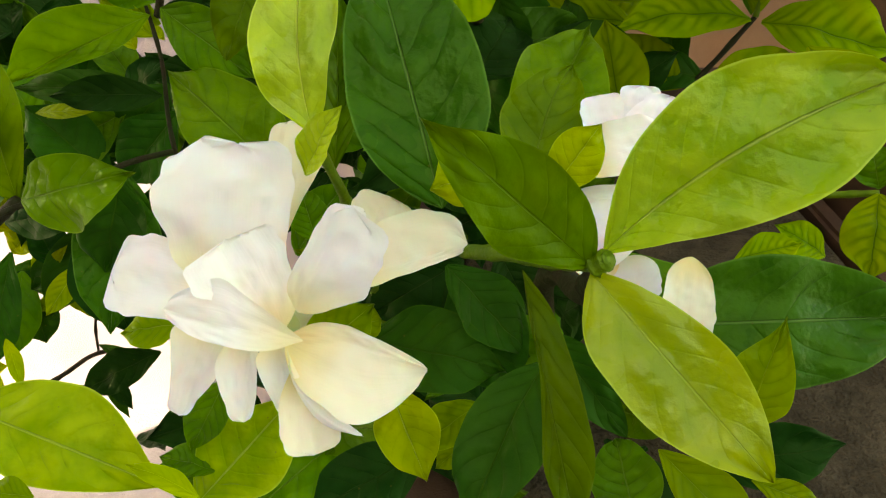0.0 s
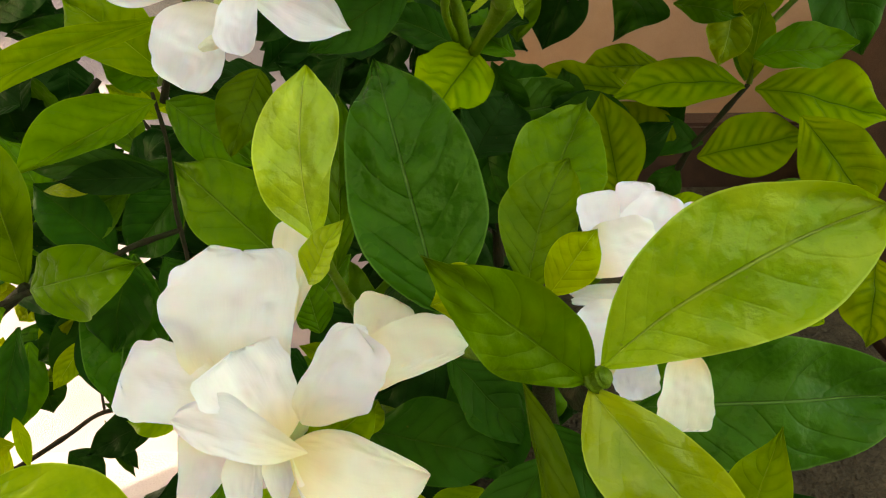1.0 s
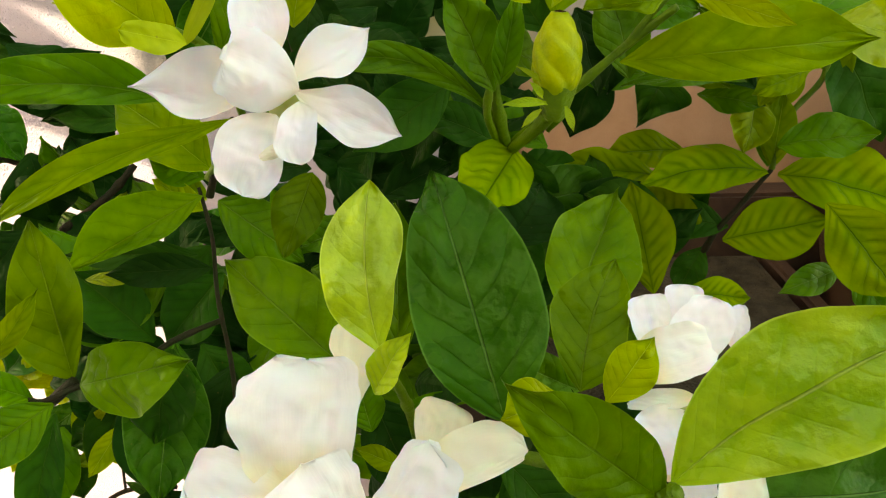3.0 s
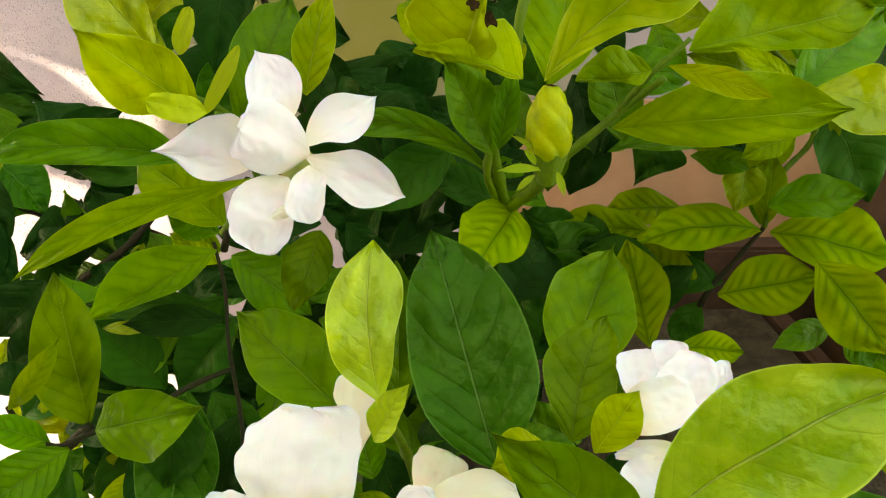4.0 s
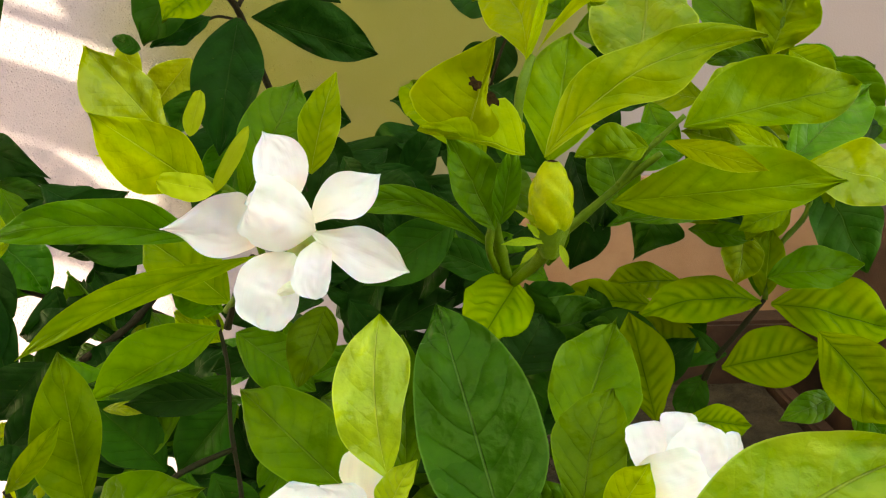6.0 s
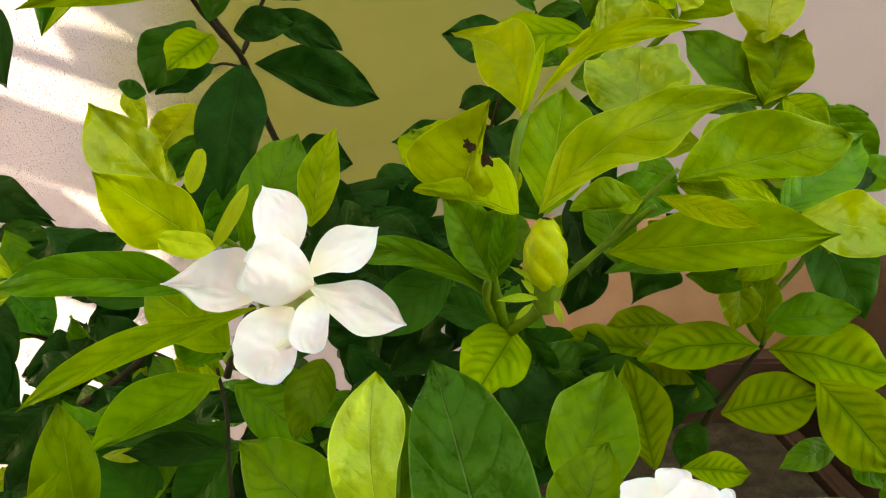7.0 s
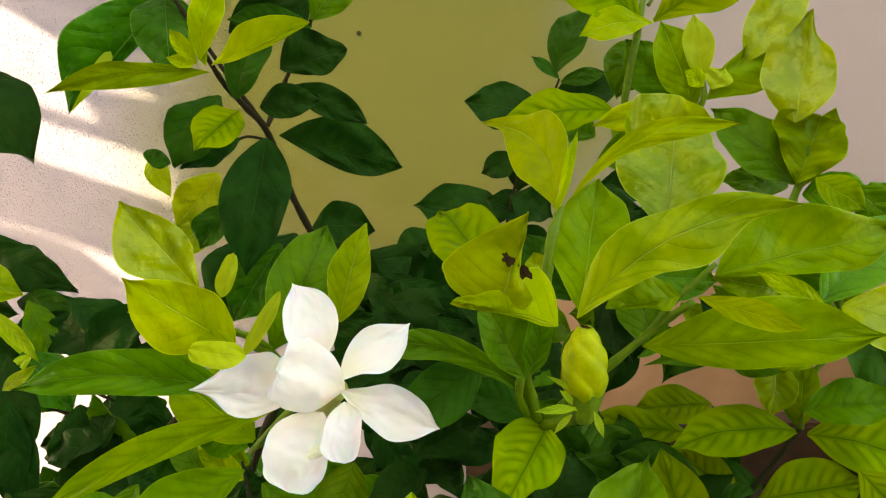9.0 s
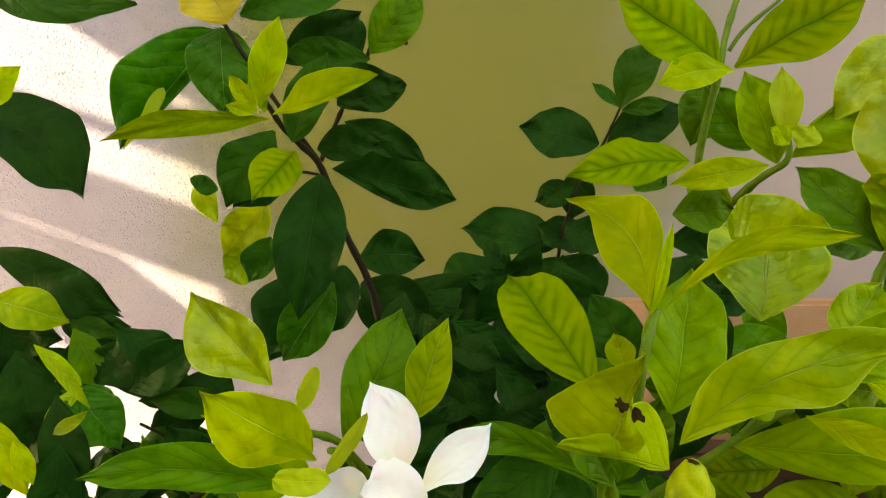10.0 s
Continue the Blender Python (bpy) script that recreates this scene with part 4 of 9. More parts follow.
leaf(front, (-0.2044, 0.2524, 0.5253), (-0.1149, 0.2290, 0.5032), 0.0492, (0.0426, -0.5953, 0.8024), pale_green, left=(0.74, 1.00, 0.96, 0.59), right=(0.59, 0.78, 0.69, 0.39), side=0.000, arc=0.050, ends=(0.4, 0.1), fold=0.18, wave=0.03)
leaf(front, (-0.0974, 0.2188, 0.5052), (-0.0574, 0.2369, 0.5461), 0.0365, (-0.0362, -0.9004, 0.4335), pale_green, left=(0.62, 0.94, 0.81, 0.47), right=(0.56, 0.94, 1.00, 0.69), side=0.000, arc=0.060, ends=(0.4, 0.3), fold=0.15)
leaf(front, (-0.0911, 0.2336, 0.4907), (-0.1206, 0.2410, 0.5040), 0.0196, (0.1849, -0.6290, 0.7551), mid_green, left=(0.65, 0.85, 0.85, 0.55), right=(0.75, 1.00, 0.95, 0.60), side=0.000, arc=0.050, ends=(0.4, 0.3), fold=0.15)
leaf(front, (-0.0818, 0.2322, 0.5584), (-0.0969, 0.2222, 0.5312), 0.0168, (0.0923, -0.9502, 0.2976), mid_green, left=(0.68, 0.89, 0.89, 0.58), right=(0.68, 1.00, 1.00, 0.63), side=0.000, arc=0.050, ends=(0.4, 0.3), fold=0.15)
leaf(front, (-0.0851, 0.2330, 0.5196), (-0.1043, 0.2427, 0.5368), 0.0163, (0.4137, -0.5136, 0.7517), mid_green, fold=0.20, arc=0.098, side=0.000, p=0.99)
leaf(front, (-0.0890, 0.2216, 0.5200), (-0.1112, 0.2244, 0.5253), 0.0142, (0.1759, -0.3456, 0.9218), mid_green, fold=0.20, arc=0.101, side=0.000, p=1.06)
leaf(front, (-0.0866, 0.1983, 0.5296), (-0.1123, 0.2010, 0.5447), 0.0088, (0.4629, -0.2872, 0.8386), lime, fold=0.20, arc=0.107, side=0.000, p=1.02)
leaf(front, (-0.1561, 0.2088, 0.5189), (-0.1759, 0.2097, 0.5208), 0.0126, (0.0635, -0.4678, 0.8815), fresh_green, fold=0.20, arc=0.052, side=0.000, p=1.09)
leaf(front, (0.1373, 0.4293, 0.6111), (0.0956, 0.4329, 0.6405), 0.0249, (0.0336, -0.9854, 0.1670), yellowing, left=(0.67, 0.94, 0.94, 0.67), right=(0.67, 1.00, 1.00, 0.67), side=0.000, arc=0.050, ends=(0.3, 0.2), fold=0.15)
leaf(front, (0.0197, 0.4431, 0.6469), (0.0685, 0.4444, 0.6454), 0.0283, (0.0420, -0.7133, 0.6996), shade_green, fold=0.20, arc=0.079, side=0.000, p=1.04)
leaf(front, (0.1157, 0.4502, 0.6042), (0.1455, 0.4543, 0.6351), 0.0226, (-0.1096, -0.9657, 0.2352), dark_shaded_green, fold=0.20, arc=0.053, side=0.000, p=0.96)
leaf(front, (0.0275, 0.4201, 0.6681), (0.0464, 0.4319, 0.6247), 0.0203, (0.1712, -0.9670, -0.1886), shade_green, fold=0.20, arc=0.082, side=0.000, p=1.05)
leaf(front, (0.0422, 0.4370, 0.5816), (0.0377, 0.4425, 0.6366), 0.0329, (0.4451, -0.8869, 0.1235), dark_shaded_green, fold=0.20, arc=0.088, side=0.000, p=1.07)
leaf(front, (0.1364, 0.4439, 0.6149), (0.1253, 0.4443, 0.6614), 0.0206, (-0.1105, -0.9937, -0.0176), shade_green, fold=0.20, arc=0.044, side=0.000, p=1.02)
leaf(front, (0.1042, 0.4387, 0.6208), (0.0541, 0.4502, 0.6003), 0.0308, (-0.4216, -0.5574, 0.7153), dark_shaded_green, fold=0.20, arc=0.098, side=0.000, p=1.11)
leaf(front, (0.0776, 0.4186, 0.6270), (0.0689, 0.4418, 0.6586), 0.0191, (-0.3191, -0.8034, 0.5028), shade_green, fold=0.20, arc=0.062, side=0.000, p=1.09)
leaf(front, (0.1509, 0.4294, 0.6169), (0.1045, 0.4383, 0.6199), 0.0249, (-0.1084, -0.7812, 0.6148), shade_green, fold=0.20, arc=0.085, side=0.000, p=1.11)
leaf(front, (0.0578, 0.4452, 0.5936), (0.0662, 0.4423, 0.6389), 0.0228, (-0.0589, -0.9969, -0.0527), dark_shaded_green, fold=0.20, arc=0.056, side=0.000, p=1.06)
leaf(front, (0.0207, 0.4202, 0.6573), (0.0260, 0.3960, 0.6120), 0.0287, (0.2063, -0.8524, 0.4805), dark_shaded_green, fold=0.20, arc=0.099, side=0.000, p=1.02)
leaf(front, (0.0838, 0.3986, 0.6085), (0.1216, 0.3934, 0.6425), 0.0231, (-0.4038, -0.8583, 0.3167), dark_shaded_green, fold=0.20, arc=0.047, side=0.000, p=0.96)
leaf(front, (0.0003, 0.4313, 0.7315), (0.0435, 0.4439, 0.7062), 0.0296, (0.5056, -0.6878, 0.5209), mid_green, fold=0.20, arc=0.051, side=0.000, p=0.94)
leaf(front, (0.0174, 0.4052, 0.7045), (-0.0179, 0.4120, 0.7160), 0.0220, (0.0333, -0.8101, 0.5853), dark_shaded_green, fold=0.20, arc=0.051, side=0.000, p=1.04)
leaf(front, (-0.0062, 0.3995, 0.7270), (0.0009, 0.3765, 0.6859), 0.0246, (0.3851, -0.7759, 0.4997), dark_shaded_green, fold=0.20, arc=0.047, side=0.000, p=1.07)
leaf(front, (0.0382, 0.3968, 0.6767), (-0.0036, 0.4091, 0.6991), 0.0239, (0.0641, -0.8207, 0.5678), mid_green, fold=0.20, arc=0.092, side=0.000, p=1.08)
leaf(front, (0.0407, 0.4154, 0.6796), (0.0483, 0.4149, 0.7252), 0.0233, (-0.5219, -0.8495, 0.0777), mid_green, fold=0.20, arc=0.096, side=0.000, p=1.06)
leaf(front, (0.0792, 0.4146, 0.7271), (0.0381, 0.4323, 0.7232), 0.0211, (-0.4028, -0.9088, 0.1092), mid_green, fold=0.20, arc=0.105, side=0.000, p=1.11)
leaf(front, (0.0447, 0.3990, 0.6931), (0.0079, 0.4005, 0.6909), 0.0252, (-0.0730, -0.5525, 0.8303), dark_shaded_green, fold=0.20, arc=0.084, side=0.000, p=1.11)
leaf(front, (0.0386, 0.4184, 0.6786), (-0.0004, 0.4211, 0.7014), 0.0272, (0.2673, -0.7904, 0.5512), dark_shaded_green, fold=0.20, arc=0.047, side=0.000, p=0.94)
leaf(front, (-0.0287, 0.4215, 0.6891), (0.0247, 0.4380, 0.6854), 0.0310, (0.2593, -0.6869, 0.6789), mid_green, fold=0.20, arc=0.045, side=0.000, p=0.96)
leaf(front, (0.0936, 0.4268, 0.7078), (0.0517, 0.4158, 0.7100), 0.0190, (0.2490, -0.8621, 0.4413), mid_green, fold=0.20, arc=0.066, side=0.000, p=1.01)
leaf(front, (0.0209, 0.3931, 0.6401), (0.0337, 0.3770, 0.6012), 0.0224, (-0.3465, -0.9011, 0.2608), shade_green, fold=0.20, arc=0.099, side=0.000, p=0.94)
leaf(front, (0.0519, 0.3774, 0.6032), (0.0035, 0.3942, 0.6029), 0.0262, (-0.2930, -0.8344, 0.4669), dark_shaded_green, fold=0.20, arc=0.093, side=0.000, p=0.97)
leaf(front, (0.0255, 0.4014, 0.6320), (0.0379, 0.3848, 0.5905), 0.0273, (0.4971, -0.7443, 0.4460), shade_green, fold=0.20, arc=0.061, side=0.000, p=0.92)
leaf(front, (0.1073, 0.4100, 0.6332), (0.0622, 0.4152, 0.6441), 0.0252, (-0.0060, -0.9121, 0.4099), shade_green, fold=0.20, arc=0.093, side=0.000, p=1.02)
leaf(front, (0.0109, 0.4169, 0.6398), (0.0401, 0.4150, 0.5986), 0.0230, (0.0393, -0.9966, 0.0726), dark_shaded_green, fold=0.20, arc=0.103, side=0.000, p=1.01)
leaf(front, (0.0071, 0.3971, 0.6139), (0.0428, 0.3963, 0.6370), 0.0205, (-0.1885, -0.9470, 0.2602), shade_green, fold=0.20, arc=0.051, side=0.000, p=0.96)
leaf(front, (0.0569, 0.3852, 0.6458), (0.0774, 0.3638, 0.6204), 0.0203, (0.0334, -0.7505, 0.6600), dark_shaded_green, fold=0.20, arc=0.058, side=0.000, p=1.11)
stem(front, [(0.0416, 0.1626, 0.6541), (0.0407, 0.1745, 0.6367), (0.0373, 0.1989, 0.6289), (0.0361, 0.2145, 0.6060), (0.0499, 0.2239, 0.5417)], 0.0028, 0.0042, twig)
stem(front, [(0.0089, 0.2016, 0.6341), (0.0215, 0.1883, 0.6409), (0.0294, 0.1745, 0.6469), (0.0402, 0.1622, 0.6534)], 0.0024, 0.0020, green_twig)
stem(front, [(-0.0352, 0.2108, 0.6669), (-0.0316, 0.2136, 0.6557), (-0.0286, 0.2184, 0.6439), (-0.0271, 0.2417, 0.6143), (-0.0181, 0.2602, 0.5458)], 0.0014, 0.0024, green_twig)
stem(front, [(-0.1309, 0.3490, 0.6744), (-0.1268, 0.3450, 0.6501), (-0.1269, 0.3403, 0.6208), (-0.1229, 0.3335, 0.5852), (-0.1204, 0.3203, 0.5465)], 0.0009, 0.0014, twig)
stem(front, [(-0.1063, 0.3344, 0.7101), (-0.1174, 0.3438, 0.6921), (-0.1265, 0.3496, 0.6697)], 0.0018, 0.0020, twig)
stem(front, [(-0.0799, 0.3071, 0.7207), (-0.0971, 0.3245, 0.7113), (-0.1261, 0.3496, 0.6787)], 0.0016, 0.0020, green_twig)
stem(front, [(-0.1264, 0.3366, 0.6099), (-0.1411, 0.3109, 0.6135), (-0.1587, 0.2970, 0.6052), (-0.1750, 0.2863, 0.6062), (-0.1903, 0.2796, 0.6034), (-0.2025, 0.2786, 0.6171), (-0.2050, 0.2771, 0.6252)], 0.0014, 0.0012, twig)
stem(front, [(-0.1773, 0.2888, 0.6076), (-0.2090, 0.2873, 0.5813), (-0.2302, 0.2826, 0.5692)], 0.0024, 0.0030, twig)
stem(front, [(0.0219, 0.3255, 0.7970), (0.0163, 0.3170, 0.7814), (0.0132, 0.3208, 0.7513), (0.0063, 0.3311, 0.7283), (0.0113, 0.3456, 0.6990), (0.0156, 0.3518, 0.6845)], 0.0020, 0.0028, green_twig)
stem(front, [(0.0149, 0.3525, 0.6879), (0.0193, 0.3818, 0.6517), (0.0295, 0.4035, 0.6074), (0.0332, 0.4115, 0.5476)], 0.0024, 0.0034, twig)
stem(front, [(0.0792, 0.3283, 0.7544), (0.0658, 0.3355, 0.7417), (0.0507, 0.3374, 0.7283), (0.0302, 0.3428, 0.7080), (0.0148, 0.3501, 0.6911)], 0.0016, 0.0024, green_twig)
stem(front, [(0.0897, 0.3319, 0.7702), (0.0728, 0.3331, 0.7538), (0.0620, 0.3359, 0.7391)], 0.0012, 0.0016, green_twig)
stem(front, [(0.0056, 0.3282, 0.7291), (0.0034, 0.3327, 0.7117), (0.0086, 0.3478, 0.6955)], 0.0016, 0.0020, green_twig)
stem(front, [(-0.1067, 0.3012, 0.7463), (-0.1030, 0.3193, 0.7342), (-0.1011, 0.3343, 0.7083)], 0.0014, 0.0018, green_twig)
stem(front, [(-0.1179, 0.3025, 0.7536), (-0.1064, 0.3159, 0.7429), (-0.0969, 0.3318, 0.7200)], 0.0014, 0.0018, green_twig)

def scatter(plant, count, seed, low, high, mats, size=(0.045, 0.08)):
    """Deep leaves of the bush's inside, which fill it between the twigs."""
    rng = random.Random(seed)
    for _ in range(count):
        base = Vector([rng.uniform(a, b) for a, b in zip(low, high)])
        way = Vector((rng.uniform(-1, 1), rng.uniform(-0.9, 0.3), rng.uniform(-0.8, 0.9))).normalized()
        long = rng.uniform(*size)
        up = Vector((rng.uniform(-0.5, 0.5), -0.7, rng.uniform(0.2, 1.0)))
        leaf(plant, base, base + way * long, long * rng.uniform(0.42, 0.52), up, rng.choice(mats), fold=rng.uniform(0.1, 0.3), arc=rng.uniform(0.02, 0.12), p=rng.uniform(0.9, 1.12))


# the dark colours chosen here carry the shade of the bush's inside
scatter(front, 60, 3, (-0.13, 0.42, 0.45), (0.08, 0.54, 0.64), [dark_shaded_green, dark_shaded_green, mid_green])
scatter(front, 34, 4, (-0.10, 0.27, 0.44), (0.14, 0.38, 0.56), [dark_shaded_green, dark_shaded_green, mid_green])
scatter(wallside, 40, 5, (-0.14, 0.60, 0.42), (0.07, 0.72, 0.67), [dark_shaded_green])
scatter(leftside, 40, 6, (-0.30, 0.42, 0.34), (-0.12, 0.56, 0.60), [dark_shaded_green, dark_shaded_green, deep_green, mid_green])
leaf(potted, (0.1710, 0.4327, 0.6491), (0.0932, 0.4144, 0.6485), 0.0319, (0.1437, -0.6340, 0.7599), yellowing, fold=0.20, arc=0.060, side=0.050, p=1.11)
leaf(potted, (0.1136, 0.4544, 0.6402), (0.0453, 0.4455, 0.6507), 0.0237, (0.1911, -0.8166, 0.5446), yellowing, fold=0.20, arc=0.088, side=0.000, p=1.06)
leaf(potted, (0.1355, 0.4792, 0.6488), (0.0826, 0.4677, 0.6507), 0.0271, (0.1775, -0.7058, 0.6858), yellowing, fold=0.20, arc=0.052, side=0.000, p=1.08)
leaf(potted, (0.1764, 0.4324, 0.6477), (0.2438, 0.4098, 0.6375), 0.0409, (-0.1468, -0.7346, 0.6624), yellowing, fold=0.20, arc=0.081, side=0.000, p=1.05)
leaf(potted, (0.1487, 0.4297, 0.6082), (0.2008, 0.4106, 0.6281), 0.0365, (-0.4544, -0.7703, 0.4474), yellowing, fold=0.20, arc=0.069, side=0.000, p=1.10)
leaf(potted, (0.1843, 0.3869, 0.6468), (0.2190, 0.3602, 0.6031), 0.0387, (-0.1932, -0.8986, 0.3939), yellowing, fold=0.20, arc=0.084, side=0.000, p=1.07)
leaf(potted, (0.1381, 0.4372, 0.6123), (0.1069, 0.4414, 0.6336), 0.0208, (0.1904, -0.8706, 0.4536), yellowing, fold=0.20, arc=0.090, side=0.000, p=0.93)
leaf(potted, (0.2020, 0.3925, 0.6060), (0.1635, 0.3782, 0.5986), 0.0165, (0.1409, -0.7294, 0.6694), mid_green, fold=0.20, arc=0.071, side=0.000, p=1.05)
leaf(potted, (0.2068, 0.3915, 0.6029), (0.2237, 0.3757, 0.5862), 0.0198, (-0.1234, -0.7804, 0.6129), mid_green, fold=0.20, arc=0.088, side=0.000, p=1.05)
leaf(potted, (0.1575, 0.4316, 0.6934), (0.1488, 0.4165, 0.6655), 0.0234, (-0.0526, -0.8714, 0.4877), pale_green, fold=0.20, arc=0.073, side=0.000, p=0.97)
leaf(potted, (0.1631, 0.4085, 0.6715), (0.2113, 0.3983, 0.6811), 0.0284, (-0.2762, -0.6167, 0.7371), mid_green, fold=0.20, arc=0.049, side=0.000, p=0.98)
leaf(potted, (0.2071, 0.4466, 0.7174), (0.2282, 0.4251, 0.6681), 0.0398, (-0.1390, -0.9278, 0.3461), shade_green, fold=0.20, arc=0.054, side=0.000, p=0.93)
leaf(potted, (0.1727, 0.4334, 0.6510), (0.1773, 0.4428, 0.6932), 0.0187, (-0.3877, -0.8905, 0.2382), fresh_green, fold=0.20, arc=0.067, side=0.000, p=1.04)
leaf(potted, (0.1723, 0.4385, 0.6504), (0.1692, 0.4490, 0.6814), 0.0128, (-0.2435, -0.9256, 0.2899), mid_green, fold=0.20, arc=0.057, side=0.000, p=1.10)
leaf(potted, (0.1220, 0.4875, 0.6949), (0.1033, 0.4768, 0.6646), 0.0397, (-0.1320, -0.9058, 0.4027), shade_green, left=(1.00, 0.93, 0.59, 0.22), right=(0.85, 0.70, 0.41, 0.15), side=0.000, arc=0.050, ends=(0.8, 0.0), fold=0.12)
leaf(potted, (0.0756, 0.4581, 0.7157), (0.0578, 0.4475, 0.6675), 0.0318, (-0.1883, -0.9424, 0.2765), dark_shaded_green, fold=0.20, arc=0.048, side=0.000, p=1.09)
leaf(potted, (0.1253, 0.4345, 0.6946), (0.1601, 0.4243, 0.6902), 0.0178, (-0.1619, -0.7975, 0.5812), mid_green, fold=0.20, arc=0.043, side=0.000, p=1.04)
leaf(potted, (0.2242, 0.3568, 0.5796), (0.2129, 0.3260, 0.5461), 0.0324, (-0.1795, -0.6926, 0.6987), yellowing, fold=0.20, arc=0.078, side=0.000, p=0.99)
leaf(potted, (0.1942, 0.3361, 0.5541), (0.1669, 0.3396, 0.5705), 0.0175, (0.1854, -0.8547, 0.4849), yellowing, fold=0.20, arc=0.107, side=0.000, p=1.08)
leaf(potted, (0.2269, 0.3625, 0.5795), (0.2167, 0.3654, 0.6048), 0.0201, (-0.2638, -0.9646, 0.0041), mid_green, fold=0.20, arc=0.097, side=0.000, p=1.05)
leaf(potted, (0.1375, 0.3091, 0.5682), (0.1690, 0.3133, 0.5750), 0.0165, (-0.0923, -0.5992, 0.7952), yellowing, fold=0.20, arc=0.050, side=0.000, p=1.04)
leaf(potted, (0.1388, 0.4319, 0.6031), (0.1227, 0.4224, 0.5768), 0.0202, (-0.3623, -0.7838, 0.5044), shade_green, fold=0.20, arc=0.107, side=0.000, p=1.11)
leaf(potted, (0.1135, 0.3863, 0.5955), (0.1520, 0.3861, 0.5917), 0.0196, (0.0572, -0.7846, 0.6174), yellowing, fold=0.20, arc=0.065, side=0.000, p=1.10)
leaf(potted, (0.2046, 0.4516, 0.7901), (0.2363, 0.4406, 0.7581), 0.0254, (-0.3509, -0.9360, -0.0260), mid_green, fold=0.20, arc=0.040, side=0.000, p=0.94)
leaf(potted, (0.2109, 0.4374, 0.7460), (0.2482, 0.4305, 0.7569), 0.0208, (-0.2890, -0.8472, 0.4458), mid_green, fold=0.20, arc=0.083, side=0.000, p=0.95)
leaf(potted, (0.1810, 0.4471, 0.7959), (0.2037, 0.4337, 0.7782), 0.0186, (-0.3321, -0.9073, 0.2580), fresh_green, fold=0.20, arc=0.102, side=0.000, p=1.00)
leaf(potted, (0.0778, 0.5091, 0.8383), (0.0016, 0.4955, 0.8314), 0.0315, (0.0861, -0.7932, 0.6028), yellowing, fold=0.20, arc=0.070, side=0.000, p=0.97)
leaf(potted, (0.1163, 0.4808, 0.8381), (0.0577, 0.4690, 0.8291), 0.0183, (0.1339, -0.9277, 0.3486), lime, fold=0.20, arc=0.060, side=0.000, p=1.11)
leaf(potted, (0.0958, 0.5170, 0.8947), (0.0305, 0.5119, 0.9391), 0.0382, (0.0847, -0.9964, 0.0098), yellowing, fold=0.20, arc=0.107, side=0.000, p=1.10)
leaf(potted, (0.1041, 0.5173, 0.8939), (0.1791, 0.5158, 0.9364), 0.0390, (-0.1952, -0.9304, 0.3101), yellowing, fold=0.20, arc=0.058, side=0.000, p=1.12)
leaf(potted, (0.1025, 0.5118, 0.8921), (0.0539, 0.4968, 0.8845), 0.0221, (0.2030, -0.8788, 0.4319), lime, fold=0.20, arc=0.069, side=0.050, p=1.30)
leaf(potted, (0.1025, 0.5459, 0.8839), (0.0824, 0.5264, 0.8463), 0.0352, (-0.0716, -0.8698, 0.4882), mid_green, fold=0.20, arc=0.109, side=0.000, p=1.02)
leaf(potted, (0.1193, 0.5231, 0.8437), (0.0879, 0.5245, 0.8841), 0.0313, (-0.0960, -0.9945, -0.0418), mid_green, fold=0.20, arc=0.073, side=0.000, p=0.94)
leaf(potted, (0.1231, 0.4884, 0.8382), (0.1037, 0.4964, 0.8918), 0.0282, (-0.1366, -0.9858, 0.0972), fresh_green, fold=0.20, arc=0.071, side=0.000, p=0.98)
leaf(potted, (0.1245, 0.4798, 0.8551), (0.1209, 0.4867, 0.8939), 0.0179, (-0.1548, -0.9750, 0.1594), tender_lime, fold=0.20, arc=0.098, side=0.000, p=0.92)
leaf(potted, (0.1294, 0.4756, 0.8484), (0.1375, 0.4767, 0.8609), 0.0169, (-0.3638, -0.8770, 0.3138), tender_lime, fold=0.20, arc=0.059, side=0.000, p=1.11)
leaf(potted, (0.1249, 0.4758, 0.8506), (0.1137, 0.4751, 0.8603), 0.0118, (0.2029, -0.9658, 0.1616), lime, fold=0.20, arc=0.057, side=0.000, p=0.97)
leaf(potted, (0.1279, 0.4803, 0.8424), (0.1664, 0.4830, 0.8857), 0.0436, (-0.1266, -0.9766, 0.1740), fresh_green, left=(0.22, 0.25, 0.16, 0.09), right=(0.53, 1.00, 0.94, 0.50), side=0.000, arc=0.050, ends=(0.2, 0.3), fold=0.10)
leaf(potted, (0.1504, 0.4802, 0.8637), (0.1856, 0.4857, 0.9133), 0.0292, (-0.3273, -0.8850, 0.3312), waxy_lime, fold=0.20, arc=0.073, side=0.000, p=1.05)
leaf(potted, (0.1716, 0.4555, 0.8276), (0.1883, 0.4774, 0.8936), 0.0460, (-0.3161, -0.8736, 0.3700), waxy_lime, left=(0.77, 1.00, 0.94, 0.54), right=(0.71, 0.80, 0.54, 0.11), side=0.000, arc=0.050, ends=(0.4, 0.1), fold=0.15, wave=0.06)
leaf(potted, (0.1735, 0.4547, 0.7921), (0.1870, 0.4567, 0.8309), 0.0432, (-0.3536, -0.9199, 0.1693), fresh_green, left=(0.39, 0.73, 0.94, 1.00), right=(0.45, 0.76, 0.82, 0.70), side=0.000, arc=0.060, ends=(0.2, 1.3), fold=0.25, wave=0.12)
leaf(potted, (0.1789, 0.4597, 0.7902), (0.1976, 0.4629, 0.8355), 0.0219, (-0.5045, -0.8207, 0.2684), fresh_green, fold=0.20, arc=0.061, side=0.000, p=1.03)
